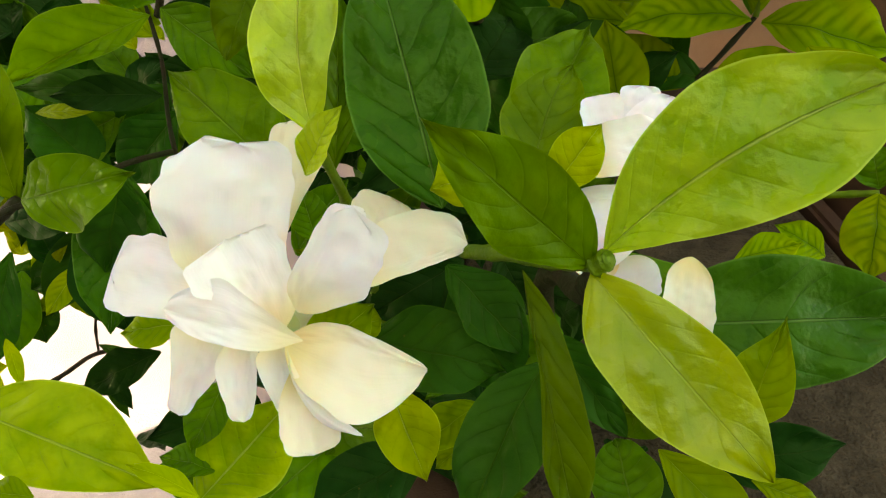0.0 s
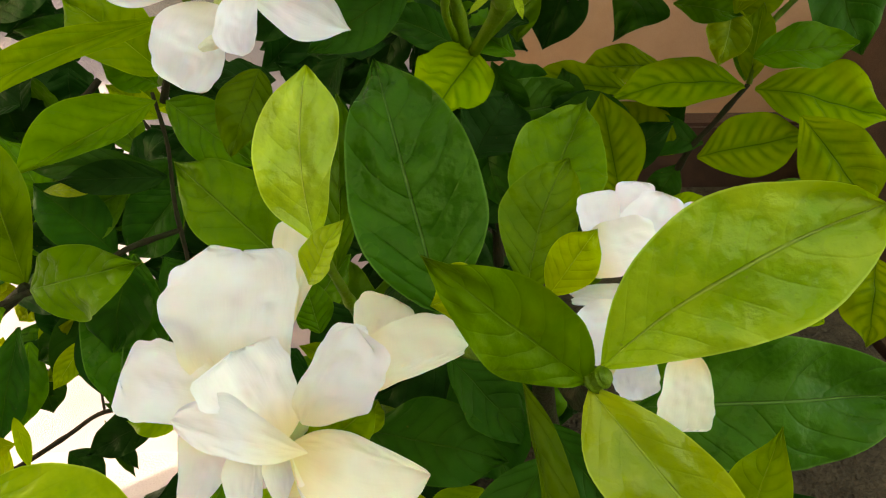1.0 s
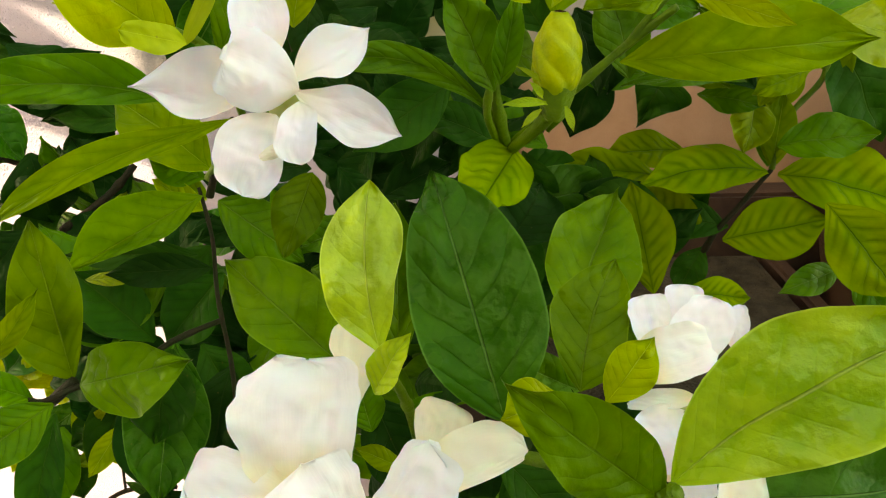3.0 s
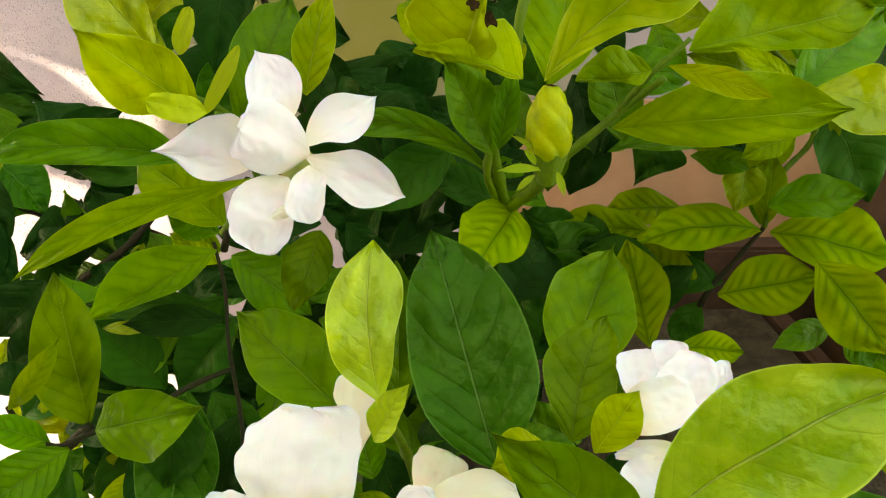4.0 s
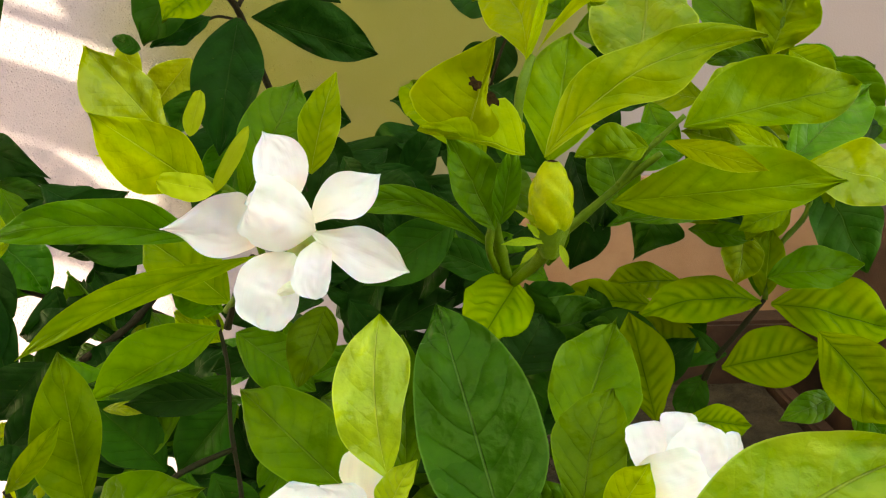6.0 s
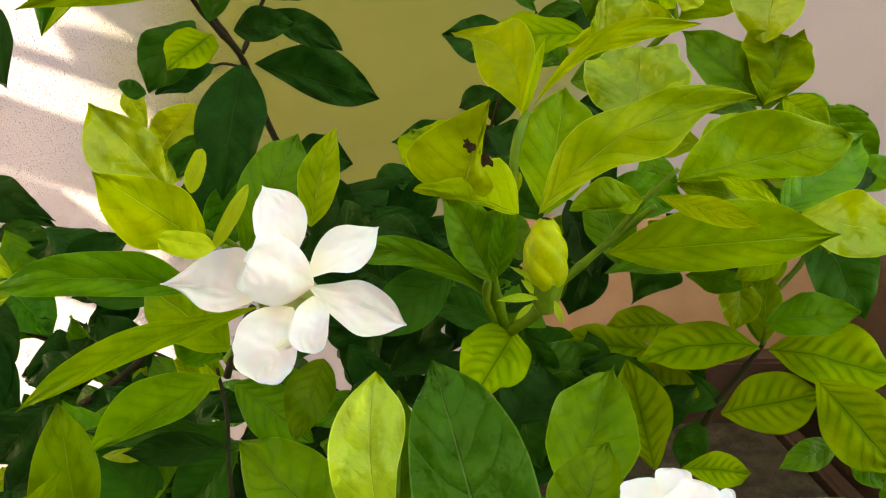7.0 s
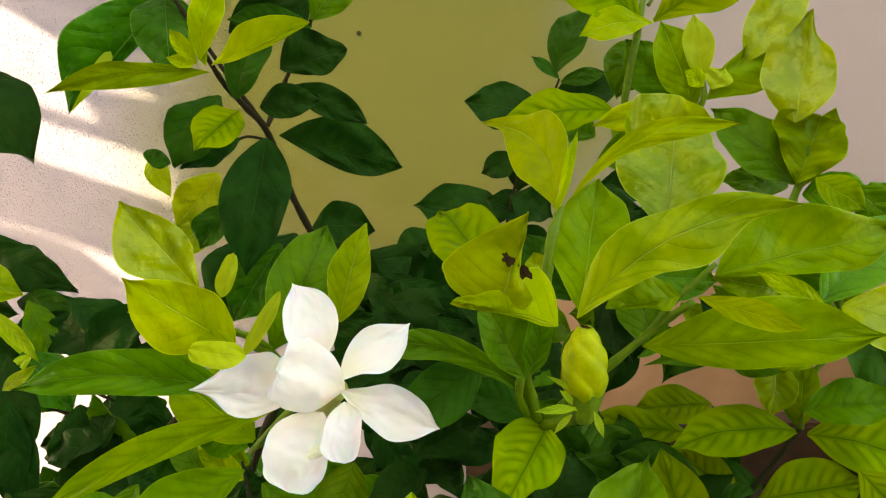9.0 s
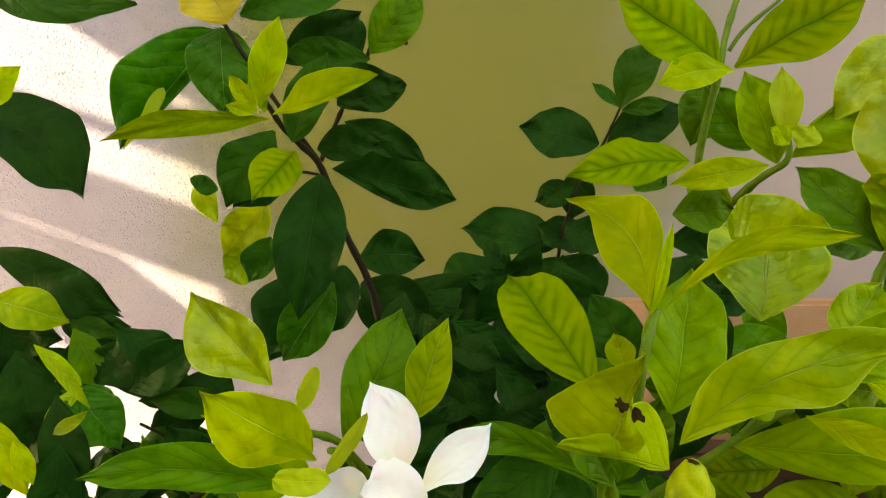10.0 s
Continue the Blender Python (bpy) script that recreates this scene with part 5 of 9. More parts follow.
leaf(potted, (0.1770, 0.4648, 0.7912), (0.1309, 0.4809, 0.8372), 0.0336, (-0.0151, -0.9491, 0.3148), mid_green, fold=0.20, arc=0.073, side=0.000, p=0.99)
leaf(potted, (0.1787, 0.4589, 0.7853), (0.2151, 0.4504, 0.7867), 0.0248, (-0.2269, -0.9279, 0.2959), mid_green, fold=0.20, arc=0.081, side=0.000, p=0.93)
leaf(potted, (0.2141, 0.4631, 0.7721), (0.2358, 0.4561, 0.7856), 0.0249, (-0.5271, -0.7013, 0.4800), mid_green, fold=0.20, arc=0.072, side=0.000, p=1.10)
leaf(potted, (0.1808, 0.4848, 0.7880), (0.1371, 0.4838, 0.7929), 0.0207, (0.0816, -0.8133, 0.5761), mid_green, fold=0.20, arc=0.078, side=0.000, p=0.92)
leaf(potted, (0.0639, 0.4866, 0.8087), (0.1008, 0.4896, 0.8115), 0.0273, (0.0488, -0.9347, 0.3520), mid_green, fold=0.20, arc=0.070, side=0.000, p=1.04)
leaf(potted, (0.0650, 0.5028, 0.7882), (0.1141, 0.5066, 0.7910), 0.0251, (0.0465, -0.9100, 0.4120), dark_shaded_green, fold=0.20, arc=0.084, side=0.000, p=1.02)
leaf(potted, (0.0673, 0.5202, 0.8213), (0.0441, 0.5310, 0.8311), 0.0247, (-0.1018, -0.7798, 0.6177), mid_green, fold=0.20, arc=0.067, side=0.000, p=1.00)
leaf(potted, (0.1167, 0.3779, 0.7624), (0.1427, 0.3957, 0.7904), 0.0263, (-0.1004, -0.7948, 0.5985), pale_green, fold=0.20, arc=0.054, side=0.000, p=0.98)
leaf(potted, (0.1005, 0.4987, 0.8065), (0.0748, 0.5021, 0.8304), 0.0256, (0.1727, -0.9326, 0.3169), fresh_green, fold=0.20, arc=0.045, side=0.000, p=1.09)
leaf(potted, (0.0741, 0.4238, 0.7448), (0.0705, 0.4097, 0.7012), 0.0233, (0.1259, -0.9465, 0.2972), dark_shaded_green, fold=0.20, arc=0.067, side=0.000, p=0.96)
leaf(potted, (0.1445, 0.4019, 0.7043), (0.1085, 0.4197, 0.7347), 0.0258, (-0.0558, -0.8893, 0.4538), dark_shaded_green, fold=0.20, arc=0.086, side=0.000, p=1.10)
leaf(potted, (0.0738, 0.3946, 0.7500), (0.0559, 0.4191, 0.7777), 0.0208, (-0.0214, -0.7554, 0.6550), dark_shaded_green, fold=0.20, arc=0.104, side=0.000, p=1.04)
leaf(potted, (0.1586, 0.4275, 0.7175), (0.1234, 0.4475, 0.7291), 0.0311, (-0.0730, -0.5931, 0.8018), mid_green, fold=0.20, arc=0.067, side=0.000, p=0.94)
leaf(potted, (0.1005, 0.4277, 0.7291), (0.1368, 0.4161, 0.7017), 0.0220, (-0.1737, -0.9682, 0.1802), fresh_green, fold=0.20, arc=0.088, side=0.000, p=1.03)
leaf(potted, (0.1475, 0.4015, 0.6954), (0.1804, 0.4297, 0.7335), 0.0228, (-0.1869, -0.7050, 0.6841), fresh_green, fold=0.20, arc=0.090, side=0.000, p=0.99)
leaf(potted, (0.2304, 0.4334, 0.7530), (0.1743, 0.4180, 0.7504), 0.0272, (0.1851, -0.7752, 0.6040), dark_shaded_green, fold=0.20, arc=0.102, side=0.000, p=0.96)
leaf(potted, (0.1802, 0.4103, 0.7428), (0.1354, 0.4017, 0.7281), 0.0239, (-0.0360, -0.8096, 0.5859), mid_green, fold=0.20, arc=0.061, side=0.000, p=0.97)
leaf(potted, (0.0332, 0.4276, 0.7796), (0.0783, 0.4162, 0.7841), 0.0295, (-0.2490, -0.7362, 0.6293), dark_shaded_green, fold=0.20, arc=0.084, side=0.000, p=1.10)
leaf(potted, (0.0761, 0.4339, 0.7621), (0.0346, 0.4389, 0.7761), 0.0248, (-0.0008, -0.9420, 0.3356), fresh_green, fold=0.20, arc=0.052, side=0.000, p=1.05)
leaf(potted, (0.0710, 0.4315, 0.7438), (0.1233, 0.4345, 0.7400), 0.0282, (0.0887, -0.8462, 0.5254), mid_green, fold=0.20, arc=0.094, side=0.000, p=0.96)
leaf(potted, (0.0523, 0.4153, 0.7445), (0.0649, 0.4032, 0.7020), 0.0295, (0.4265, -0.8289, 0.3619), dark_shaded_green, fold=0.20, arc=0.044, side=0.000, p=1.03)
leaf(potted, (0.1531, 0.4015, 0.7127), (0.1082, 0.3943, 0.7462), 0.0254, (0.0203, -0.9824, -0.1855), mid_green, fold=0.20, arc=0.098, side=0.000, p=1.10)
leaf(potted, (0.1153, 0.4276, 0.7248), (0.1611, 0.4073, 0.7168), 0.0356, (-0.0828, -0.5234, 0.8480), mid_green, fold=0.20, arc=0.091, side=0.000, p=1.00)
leaf(potted, (0.1779, 0.4010, 0.7505), (0.1446, 0.3968, 0.7819), 0.0257, (0.4247, -0.8414, 0.3342), mid_green, fold=0.20, arc=0.070, side=0.000, p=1.03)
leaf(potted, (0.1563, 0.4008, 0.7160), (0.1424, 0.4050, 0.7600), 0.0193, (-0.2692, -0.9631, 0.0073), mid_green, fold=0.20, arc=0.103, side=0.000, p=0.98)
leaf(potted, (0.1040, 0.4362, 0.7732), (0.0608, 0.4166, 0.7787), 0.0209, (0.4043, -0.9117, -0.0734), dark_shaded_green, fold=0.20, arc=0.060, side=0.000, p=1.04)
leaf(potted, (0.0768, 0.3925, 0.7128), (0.0650, 0.4073, 0.7591), 0.0280, (0.0872, -0.9425, 0.3225), mid_green, fold=0.20, arc=0.108, side=0.000, p=0.96)
leaf(potted, (0.1139, 0.4683, 0.6981), (0.1492, 0.4573, 0.7157), 0.0219, (-0.4590, -0.7735, 0.4370), fresh_green, fold=0.20, arc=0.075, side=0.000, p=1.03)
leaf(potted, (0.1595, 0.4515, 0.6809), (0.1924, 0.4504, 0.7046), 0.0209, (-0.2009, -0.9505, 0.2371), fresh_green, fold=0.20, arc=0.103, side=0.000, p=1.03)
leaf(potted, (0.2142, 0.4798, 0.7371), (0.1944, 0.4950, 0.7715), 0.0179, (-0.6413, -0.7667, -0.0290), mid_green, fold=0.20, arc=0.086, side=0.000, p=1.00)
leaf(potted, (0.1762, 0.4513, 0.6806), (0.1306, 0.4647, 0.7063), 0.0317, (0.1597, -0.7301, 0.6645), mid_green, fold=0.20, arc=0.095, side=0.000, p=1.09)
leaf(potted, (0.1751, 0.4551, 0.6944), (0.2041, 0.4560, 0.7324), 0.0255, (-0.4700, -0.7980, 0.3772), fresh_green, fold=0.20, arc=0.061, side=0.000, p=0.94)
leaf(potted, (0.1261, 0.4667, 0.7133), (0.1625, 0.4423, 0.6863), 0.0290, (0.0167, -0.7319, 0.6812), mid_green, fold=0.20, arc=0.058, side=0.000, p=0.99)
leaf(potted, (0.1992, 0.4745, 0.7181), (0.1489, 0.4634, 0.6956), 0.0288, (-0.0821, -0.8087, 0.5824), mid_green, fold=0.20, arc=0.102, side=0.000, p=0.97)
leaf(potted, (0.1907, 0.4521, 0.7216), (0.1420, 0.4315, 0.7191), 0.0230, (0.3625, -0.8898, 0.2773), mid_green, fold=0.20, arc=0.084, side=0.000, p=1.05)
leaf(potted, (0.2091, 0.4401, 0.6956), (0.1980, 0.4655, 0.7448), 0.0223, (-0.4717, -0.8224, 0.3179), fresh_green, fold=0.20, arc=0.107, side=0.000, p=0.94)
leaf(potted, (0.1582, 0.4792, 0.7431), (0.1978, 0.4597, 0.7324), 0.0260, (-0.1680, -0.7145, 0.6791), fresh_green, fold=0.20, arc=0.094, side=0.000, p=0.99)
leaf(potted, (0.1484, 0.4855, 0.7656), (0.1002, 0.5057, 0.7723), 0.0290, (-0.2220, -0.7398, 0.6351), fresh_green, fold=0.20, arc=0.047, side=0.000, p=1.05)
leaf(potted, (0.1103, 0.4842, 0.7659), (0.1252, 0.4635, 0.7299), 0.0219, (-0.4645, -0.8370, 0.2893), mid_green, fold=0.20, arc=0.099, side=0.000, p=1.04)
stem(potted, [(0.1727, 0.4332, 0.6504), (0.1566, 0.4309, 0.6296), (0.1408, 0.4285, 0.6084), (0.1354, 0.4407, 0.5674), (0.1377, 0.4527, 0.5095)], 0.0014, 0.0024, twig)
stem(potted, [(0.1727, 0.4332, 0.6504), (0.1805, 0.4385, 0.6804), (0.1987, 0.4427, 0.7065), (0.1903, 0.4524, 0.7513)], 0.0018, 0.0018, green_twig)
stem(potted, [(0.1987, 0.4427, 0.7065), (0.1794, 0.4378, 0.7403), (0.1496, 0.4238, 0.7638)], 0.0016, 0.0016, green_twig)
stem(potted, [(0.1092, 0.5328, 0.9415), (0.0995, 0.5234, 0.9143), (0.0945, 0.5160, 0.8907), (0.0861, 0.5164, 0.8463), (0.0841, 0.5244, 0.7876)], 0.0018, 0.0028, green_twig)
stem(potted, [(0.1308, 0.5254, 0.9336), (0.1109, 0.5227, 0.9173), (0.1013, 0.5214, 0.9041)], 0.0012, 0.0014, green_twig)
stem(potted, [(0.1251, 0.4798, 0.8551), (0.1253, 0.4799, 0.8407), (0.1143, 0.4938, 0.8277), (0.0923, 0.5166, 0.7964)], 0.0016, 0.0026, green_twig)
stem(potted, [(0.1797, 0.4579, 0.8280), (0.1795, 0.4583, 0.8002), (0.1737, 0.4584, 0.7838), (0.1666, 0.4582, 0.7537)], 0.0018, 0.0028, green_twig)
stem(potted, [(0.2258, 0.3597, 0.5786), (0.2097, 0.3699, 0.5726), (0.1902, 0.3788, 0.5682)], 0.0018, 0.0022, green_twig)
leaf(wallside, (-0.1707, 0.4684, 0.8683), (-0.2610, 0.4444, 0.8579), 0.0173, (0.2636, -0.9620, -0.0715), fresh_green, left=(0.69, 1.00, 0.92, 0.46), right=(0.38, 0.65, 0.92, 0.62), side=0.057, arc=0.060, ends=(0.2, 0.0), fold=0.15)
leaf(wallside, (-0.1650, 0.4541, 0.8712), (-0.1036, 0.4420, 0.8916), 0.0277, (-0.1114, -0.9656, -0.2348), lime, left=(0.42, 0.93, 1.00, 0.74), right=(0.19, 0.23, 0.23, 0.14), side=0.000, arc=0.060, ends=(0.1, 0.3), fold=0.12)
leaf(wallside, (-0.1750, 0.4626, 0.8752), (-0.1613, 0.4657, 0.9244), 0.0194, (0.0733, -0.9965, 0.0413), lime, fold=0.20, arc=0.095, side=0.000, p=1.10)
leaf(wallside, (-0.1757, 0.4609, 0.8721), (-0.1913, 0.4623, 0.8936), 0.0095, (0.1650, -0.9687, 0.1854), lime, fold=0.20, arc=0.073, side=0.000, p=1.03)
leaf(wallside, (-0.1779, 0.4606, 0.8715), (-0.1925, 0.4567, 0.8768), 0.0080, (0.3550, -0.8759, 0.3268), lime, fold=0.20, arc=0.063, side=0.000, p=0.95)
leaf(wallside, (-0.1718, 0.4642, 0.8719), (-0.1814, 0.4689, 0.8973), 0.0084, (0.3346, -0.8956, 0.2932), fresh_green, fold=0.20, arc=0.097, side=0.000, p=0.93)
leaf(wallside, (-0.2228, 0.5383, 0.9233), (-0.2833, 0.5135, 0.8481), 0.0653, (0.4206, -0.9063, -0.0403), deep_green, left=(0.23, 0.21, 0.16, 0.09), right=(0.64, 0.93, 1.00, 0.63), side=0.000, arc=0.050, ends=(0.5, 0.1), fold=0.12)
# sunlit sliver: the sun is put into its bright lime colour
leaf(wallside, (-0.2510, 0.5140, 0.8871), (-0.2791, 0.5058, 0.8473), 0.0096, (0.3916, -0.9159, -0.0878), tender_lime, left=(0.92, 1.00, 0.77, 0.38), right=(0.77, 0.54, 0.38, 0.23), side=0.000, arc=0.040, ends=(1.0, 0.0), fold=0.1)
leaf(wallside, (-0.2172, 0.5285, 0.9241), (-0.2101, 0.5073, 0.8701), 0.0431, (0.3230, -0.8653, 0.3833), deep_green, left=(0.78, 0.95, 0.78, 0.43), right=(0.78, 1.00, 0.95, 0.59), side=0.000, arc=0.060, ends=(0.5, 0.2), fold=0.14)
leaf(wallside, (-0.1685, 0.5142, 0.8460), (-0.1814, 0.4604, 0.8229), 0.0286, (0.4530, -0.4414, 0.7746), yellowing, fold=0.20, arc=0.042, side=0.000, p=1.05)
leaf(wallside, (-0.1909, 0.5469, 0.8573), (-0.2184, 0.5198, 0.8100), 0.0376, (0.1434, -0.8924, 0.4278), shade_green, fold=0.20, arc=0.109, side=0.000, p=1.12)
leaf(wallside, (-0.1788, 0.5465, 0.8273), (-0.2172, 0.5297, 0.8081), 0.0230, (0.1329, -0.8628, 0.4878), dark_shaded_green, fold=0.20, arc=0.043, side=0.000, p=1.09)
leaf(wallside, (-0.1587, 0.5785, 0.8280), (-0.0704, 0.6191, 0.7987), 0.0544, (0.4060, -0.9130, -0.0405), dark_shaded_green, left=(0.68, 1.00, 0.90, 0.55), right=(0.23, 0.42, 0.55, 0.42), side=0.000, arc=0.040, ends=(0.2, 0.2), fold=0.12)
leaf(wallside, (-0.1539, 0.5114, 0.8476), (-0.1135, 0.5149, 0.8519), 0.0258, (0.0803, -0.9949, 0.0603), dark_shaded_green, left=(0.72, 1.00, 0.94, 0.56), right=(0.61, 0.78, 0.72, 0.44), side=0.000, arc=0.050, ends=(0.4, 0.3), fold=0.12)
leaf(wallside, (-0.1440, 0.5562, 0.8628), (-0.0887, 0.5539, 0.8347), 0.0263, (0.0224, -0.9917, 0.1265), dark_shaded_green, left=(0.59, 1.00, 1.00, 0.71), right=(0.47, 0.71, 0.65, 0.35), side=0.000, arc=0.050, ends=(0.3, 0.2), fold=0.12, wave=0.05)
leaf(wallside, (-0.1474, 0.5481, 0.8741), (-0.1003, 0.5538, 0.8868), 0.0456, (0.1205, -0.9927, 0.0003), dark_shaded_green, left=(0.73, 1.00, 0.87, 0.47), right=(0.27, 0.47, 0.57, 0.37), side=0.000, arc=0.050, ends=(0.5, 0.4), fold=0.12, wave=0.04)
leaf(wallside, (-0.1613, 0.5526, 0.8265), (-0.1708, 0.5074, 0.7364), 0.0460, (0.2000, -0.8842, 0.4221), dark_shaded_green, fold=0.20, arc=0.084, side=0.000, p=0.93)
leaf(wallside, (-0.1654, 0.4964, 0.8530), (-0.1428, 0.5041, 0.9068), 0.0273, (-0.0887, -0.9803, 0.1768), shade_green, fold=0.20, arc=0.067, side=0.000, p=0.93)
leaf(wallside, (-0.1257, 0.5610, 0.9041), (-0.1824, 0.5482, 0.9093), 0.0230, (0.2245, -0.9731, 0.0510), shade_green, fold=0.20, arc=0.080, side=0.000, p=1.07)
leaf(wallside, (-0.1249, 0.5566, 0.9076), (-0.0903, 0.5629, 0.9511), 0.0310, (0.1772, -0.9842, 0.0007), mid_green, fold=0.20, arc=0.049, side=0.000, p=1.01)
leaf(wallside, (-0.2057, 0.5360, 0.9319), (-0.1236, 0.5462, 0.9551), 0.0349, (0.0367, -0.9563, 0.2901), shade_green, fold=0.20, arc=0.082, side=0.000, p=1.02)
leaf(wallside, (-0.1918, 0.5822, 0.9039), (-0.1356, 0.5932, 0.9385), 0.0307, (0.1969, -0.9804, -0.0108), dark_shaded_green, fold=0.20, arc=0.066, side=0.000, p=0.93)
leaf(wallside, (-0.1373, 0.5972, 0.9095), (-0.1577, 0.6022, 0.9398), 0.0256, (0.2598, -0.9089, 0.3263), dark_shaded_green, fold=0.20, arc=0.051, side=0.000, p=1.05)
leaf(wallside, (-0.2055, 0.5090, 0.9249), (-0.2216, 0.5093, 0.9557), 0.0418, (0.3497, -0.9169, 0.1921), straw, fold=0.20, arc=0.104, side=0.000, p=1.03)
leaf(wallside, (-0.1547, 0.6434, 0.7450), (-0.0987, 0.6469, 0.7446), 0.0404, (0.0593, -0.8934, 0.4452), dark_shaded_green, fold=0.20, arc=0.058, side=-0.100, p=1.03)
# one leaf half in sun, half in shade, drawn as bright and dark copy
leaf(wallside, (-0.2795, 0.6293, 0.8114), (-0.2626, 0.6235, 0.7797), 0.0205, (0.2606, -0.9156, 0.3061), young_sunlit_green, left=(0.82, 0.91, 0.73, 0.41), right=(0.82, 1.00, 0.82, 0.41), side=0.000, arc=0.050, ends=(0.6, 0.1), fold=0.15)
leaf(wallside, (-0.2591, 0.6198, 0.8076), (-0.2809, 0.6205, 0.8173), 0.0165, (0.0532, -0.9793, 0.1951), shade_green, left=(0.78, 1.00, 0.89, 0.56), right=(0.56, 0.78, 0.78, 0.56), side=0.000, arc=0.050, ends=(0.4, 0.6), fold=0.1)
# sunlight on this leaf is put into its pale colour
leaf(wallside, (-0.2164, 0.6099, 0.7994), (-0.2515, 0.5989, 0.7582), 0.0334, (0.2069, -0.9749, 0.0823), young_sunlit_green, fold=0.20, arc=0.056, side=0.000, p=0.99)
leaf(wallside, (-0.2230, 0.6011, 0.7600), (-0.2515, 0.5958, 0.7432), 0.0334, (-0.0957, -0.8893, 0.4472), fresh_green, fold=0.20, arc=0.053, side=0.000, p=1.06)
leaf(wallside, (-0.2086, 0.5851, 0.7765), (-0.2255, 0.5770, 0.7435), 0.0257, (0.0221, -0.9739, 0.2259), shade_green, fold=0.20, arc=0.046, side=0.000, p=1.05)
leaf(wallside, (-0.4000, 0.5330, 0.8799), (-0.3162, 0.5220, 0.8163), 0.0617, (0.4200, -0.6218, 0.6611), dark_shaded_green, fold=0.20, arc=0.049, side=-0.100, p=1.04)
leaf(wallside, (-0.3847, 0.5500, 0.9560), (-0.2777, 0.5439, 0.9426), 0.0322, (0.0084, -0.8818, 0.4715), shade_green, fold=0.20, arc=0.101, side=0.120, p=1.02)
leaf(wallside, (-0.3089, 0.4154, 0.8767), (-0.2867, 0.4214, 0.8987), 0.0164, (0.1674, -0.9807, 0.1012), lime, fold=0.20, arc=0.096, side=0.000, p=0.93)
leaf(wallside, (-0.1476, 0.6207, 0.7325), (-0.0934, 0.6157, 0.6918), 0.0499, (0.1848, -0.9145, 0.3598), dark_shaded_green, fold=0.20, arc=0.044, side=0.000, p=0.95)
leaf(wallside, (-0.1574, 0.6034, 0.7504), (-0.1748, 0.5714, 0.7013), 0.0506, (-0.0767, -0.8234, 0.5623), dark_shaded_green, fold=0.20, arc=0.088, side=0.000, p=0.96)
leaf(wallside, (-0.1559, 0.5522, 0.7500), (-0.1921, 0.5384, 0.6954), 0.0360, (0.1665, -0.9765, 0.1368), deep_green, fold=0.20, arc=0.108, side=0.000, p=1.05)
leaf(wallside, (-0.1725, 0.5732, 0.7575), (-0.2071, 0.5470, 0.6921), 0.0521, (-0.0602, -0.9150, 0.3990), dark_shaded_green, fold=0.20, arc=0.050, side=0.000, p=1.04)
leaf(wallside, (-0.1158, 0.6615, 0.7221), (-0.0485, 0.6538, 0.6645), 0.0707, (0.2954, -0.8383, 0.4582), dark_shaded_green, fold=0.20, arc=0.056, side=0.000, p=0.99)
leaf(wallside, (-0.0283, 0.7090, 0.7259), (-0.0896, 0.6957, 0.6817), 0.0697, (-0.1604, -0.8618, 0.4811), dark_shaded_green, fold=0.20, arc=0.064, side=0.000, p=1.00)
leaf(wallside, (0.0023, 0.7119, 0.7305), (0.0506, 0.6851, 0.6855), 0.0660, (0.1122, -0.7957, 0.5952), dark_shaded_green, fold=0.20, arc=0.098, side=0.000, p=1.05)
leaf(wallside, (-0.0388, 0.6603, 0.6926), (-0.0017, 0.6318, 0.6430), 0.0713, (-0.1164, -0.8963, 0.4278), dark_shaded_green, fold=0.20, arc=0.070, side=0.000, p=1.09)
leaf(wallside, (-0.0918, 0.5957, 0.6937), (-0.0479, 0.5671, 0.6414), 0.0695, (0.0900, -0.8398, 0.5353), dark_shaded_green, fold=0.20, arc=0.081, side=0.000, p=1.03)
leaf(wallside, (0.0107, 0.6333, 0.7435), (0.0242, 0.6220, 0.6857), 0.0495, (-0.1295, -0.9785, 0.1608), dark_shaded_green, fold=0.20, arc=0.068, side=0.000, p=0.94)
leaf(wallside, (0.0459, 0.6807, 0.8365), (-0.0200, 0.6898, 0.8513), 0.0449, (-0.0219, -0.8922, 0.4512), dark_shaded_green, fold=0.20, arc=0.042, side=0.000, p=0.96)
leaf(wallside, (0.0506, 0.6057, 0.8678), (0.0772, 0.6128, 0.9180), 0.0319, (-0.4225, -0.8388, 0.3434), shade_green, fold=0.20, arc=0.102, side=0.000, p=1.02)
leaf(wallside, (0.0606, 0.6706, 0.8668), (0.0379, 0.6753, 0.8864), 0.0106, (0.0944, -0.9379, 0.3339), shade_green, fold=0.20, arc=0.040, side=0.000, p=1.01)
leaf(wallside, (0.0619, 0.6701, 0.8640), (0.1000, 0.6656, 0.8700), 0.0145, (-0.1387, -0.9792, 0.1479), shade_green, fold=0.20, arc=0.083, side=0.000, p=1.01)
leaf(wallside, (0.0515, 0.6710, 0.8372), (0.1151, 0.6762, 0.8668), 0.0369, (-0.1211, -0.9001, 0.4186), dark_shaded_green, fold=0.20, arc=0.047, side=0.000, p=0.95)
leaf(wallside, (0.0258, 0.6822, 0.8009), (-0.0069, 0.6824, 0.7880), 0.0242, (-0.1030, -0.9655, 0.2391), dark_shaded_green, fold=0.20, arc=0.066, side=0.000, p=1.00)
leaf(wallside, (0.0177, 0.7158, 0.7443), (-0.0720, 0.7331, 0.7565), 0.0503, (-0.0532, -0.7462, 0.6636), dark_shaded_green, fold=0.20, arc=0.051, side=0.000, p=0.97)
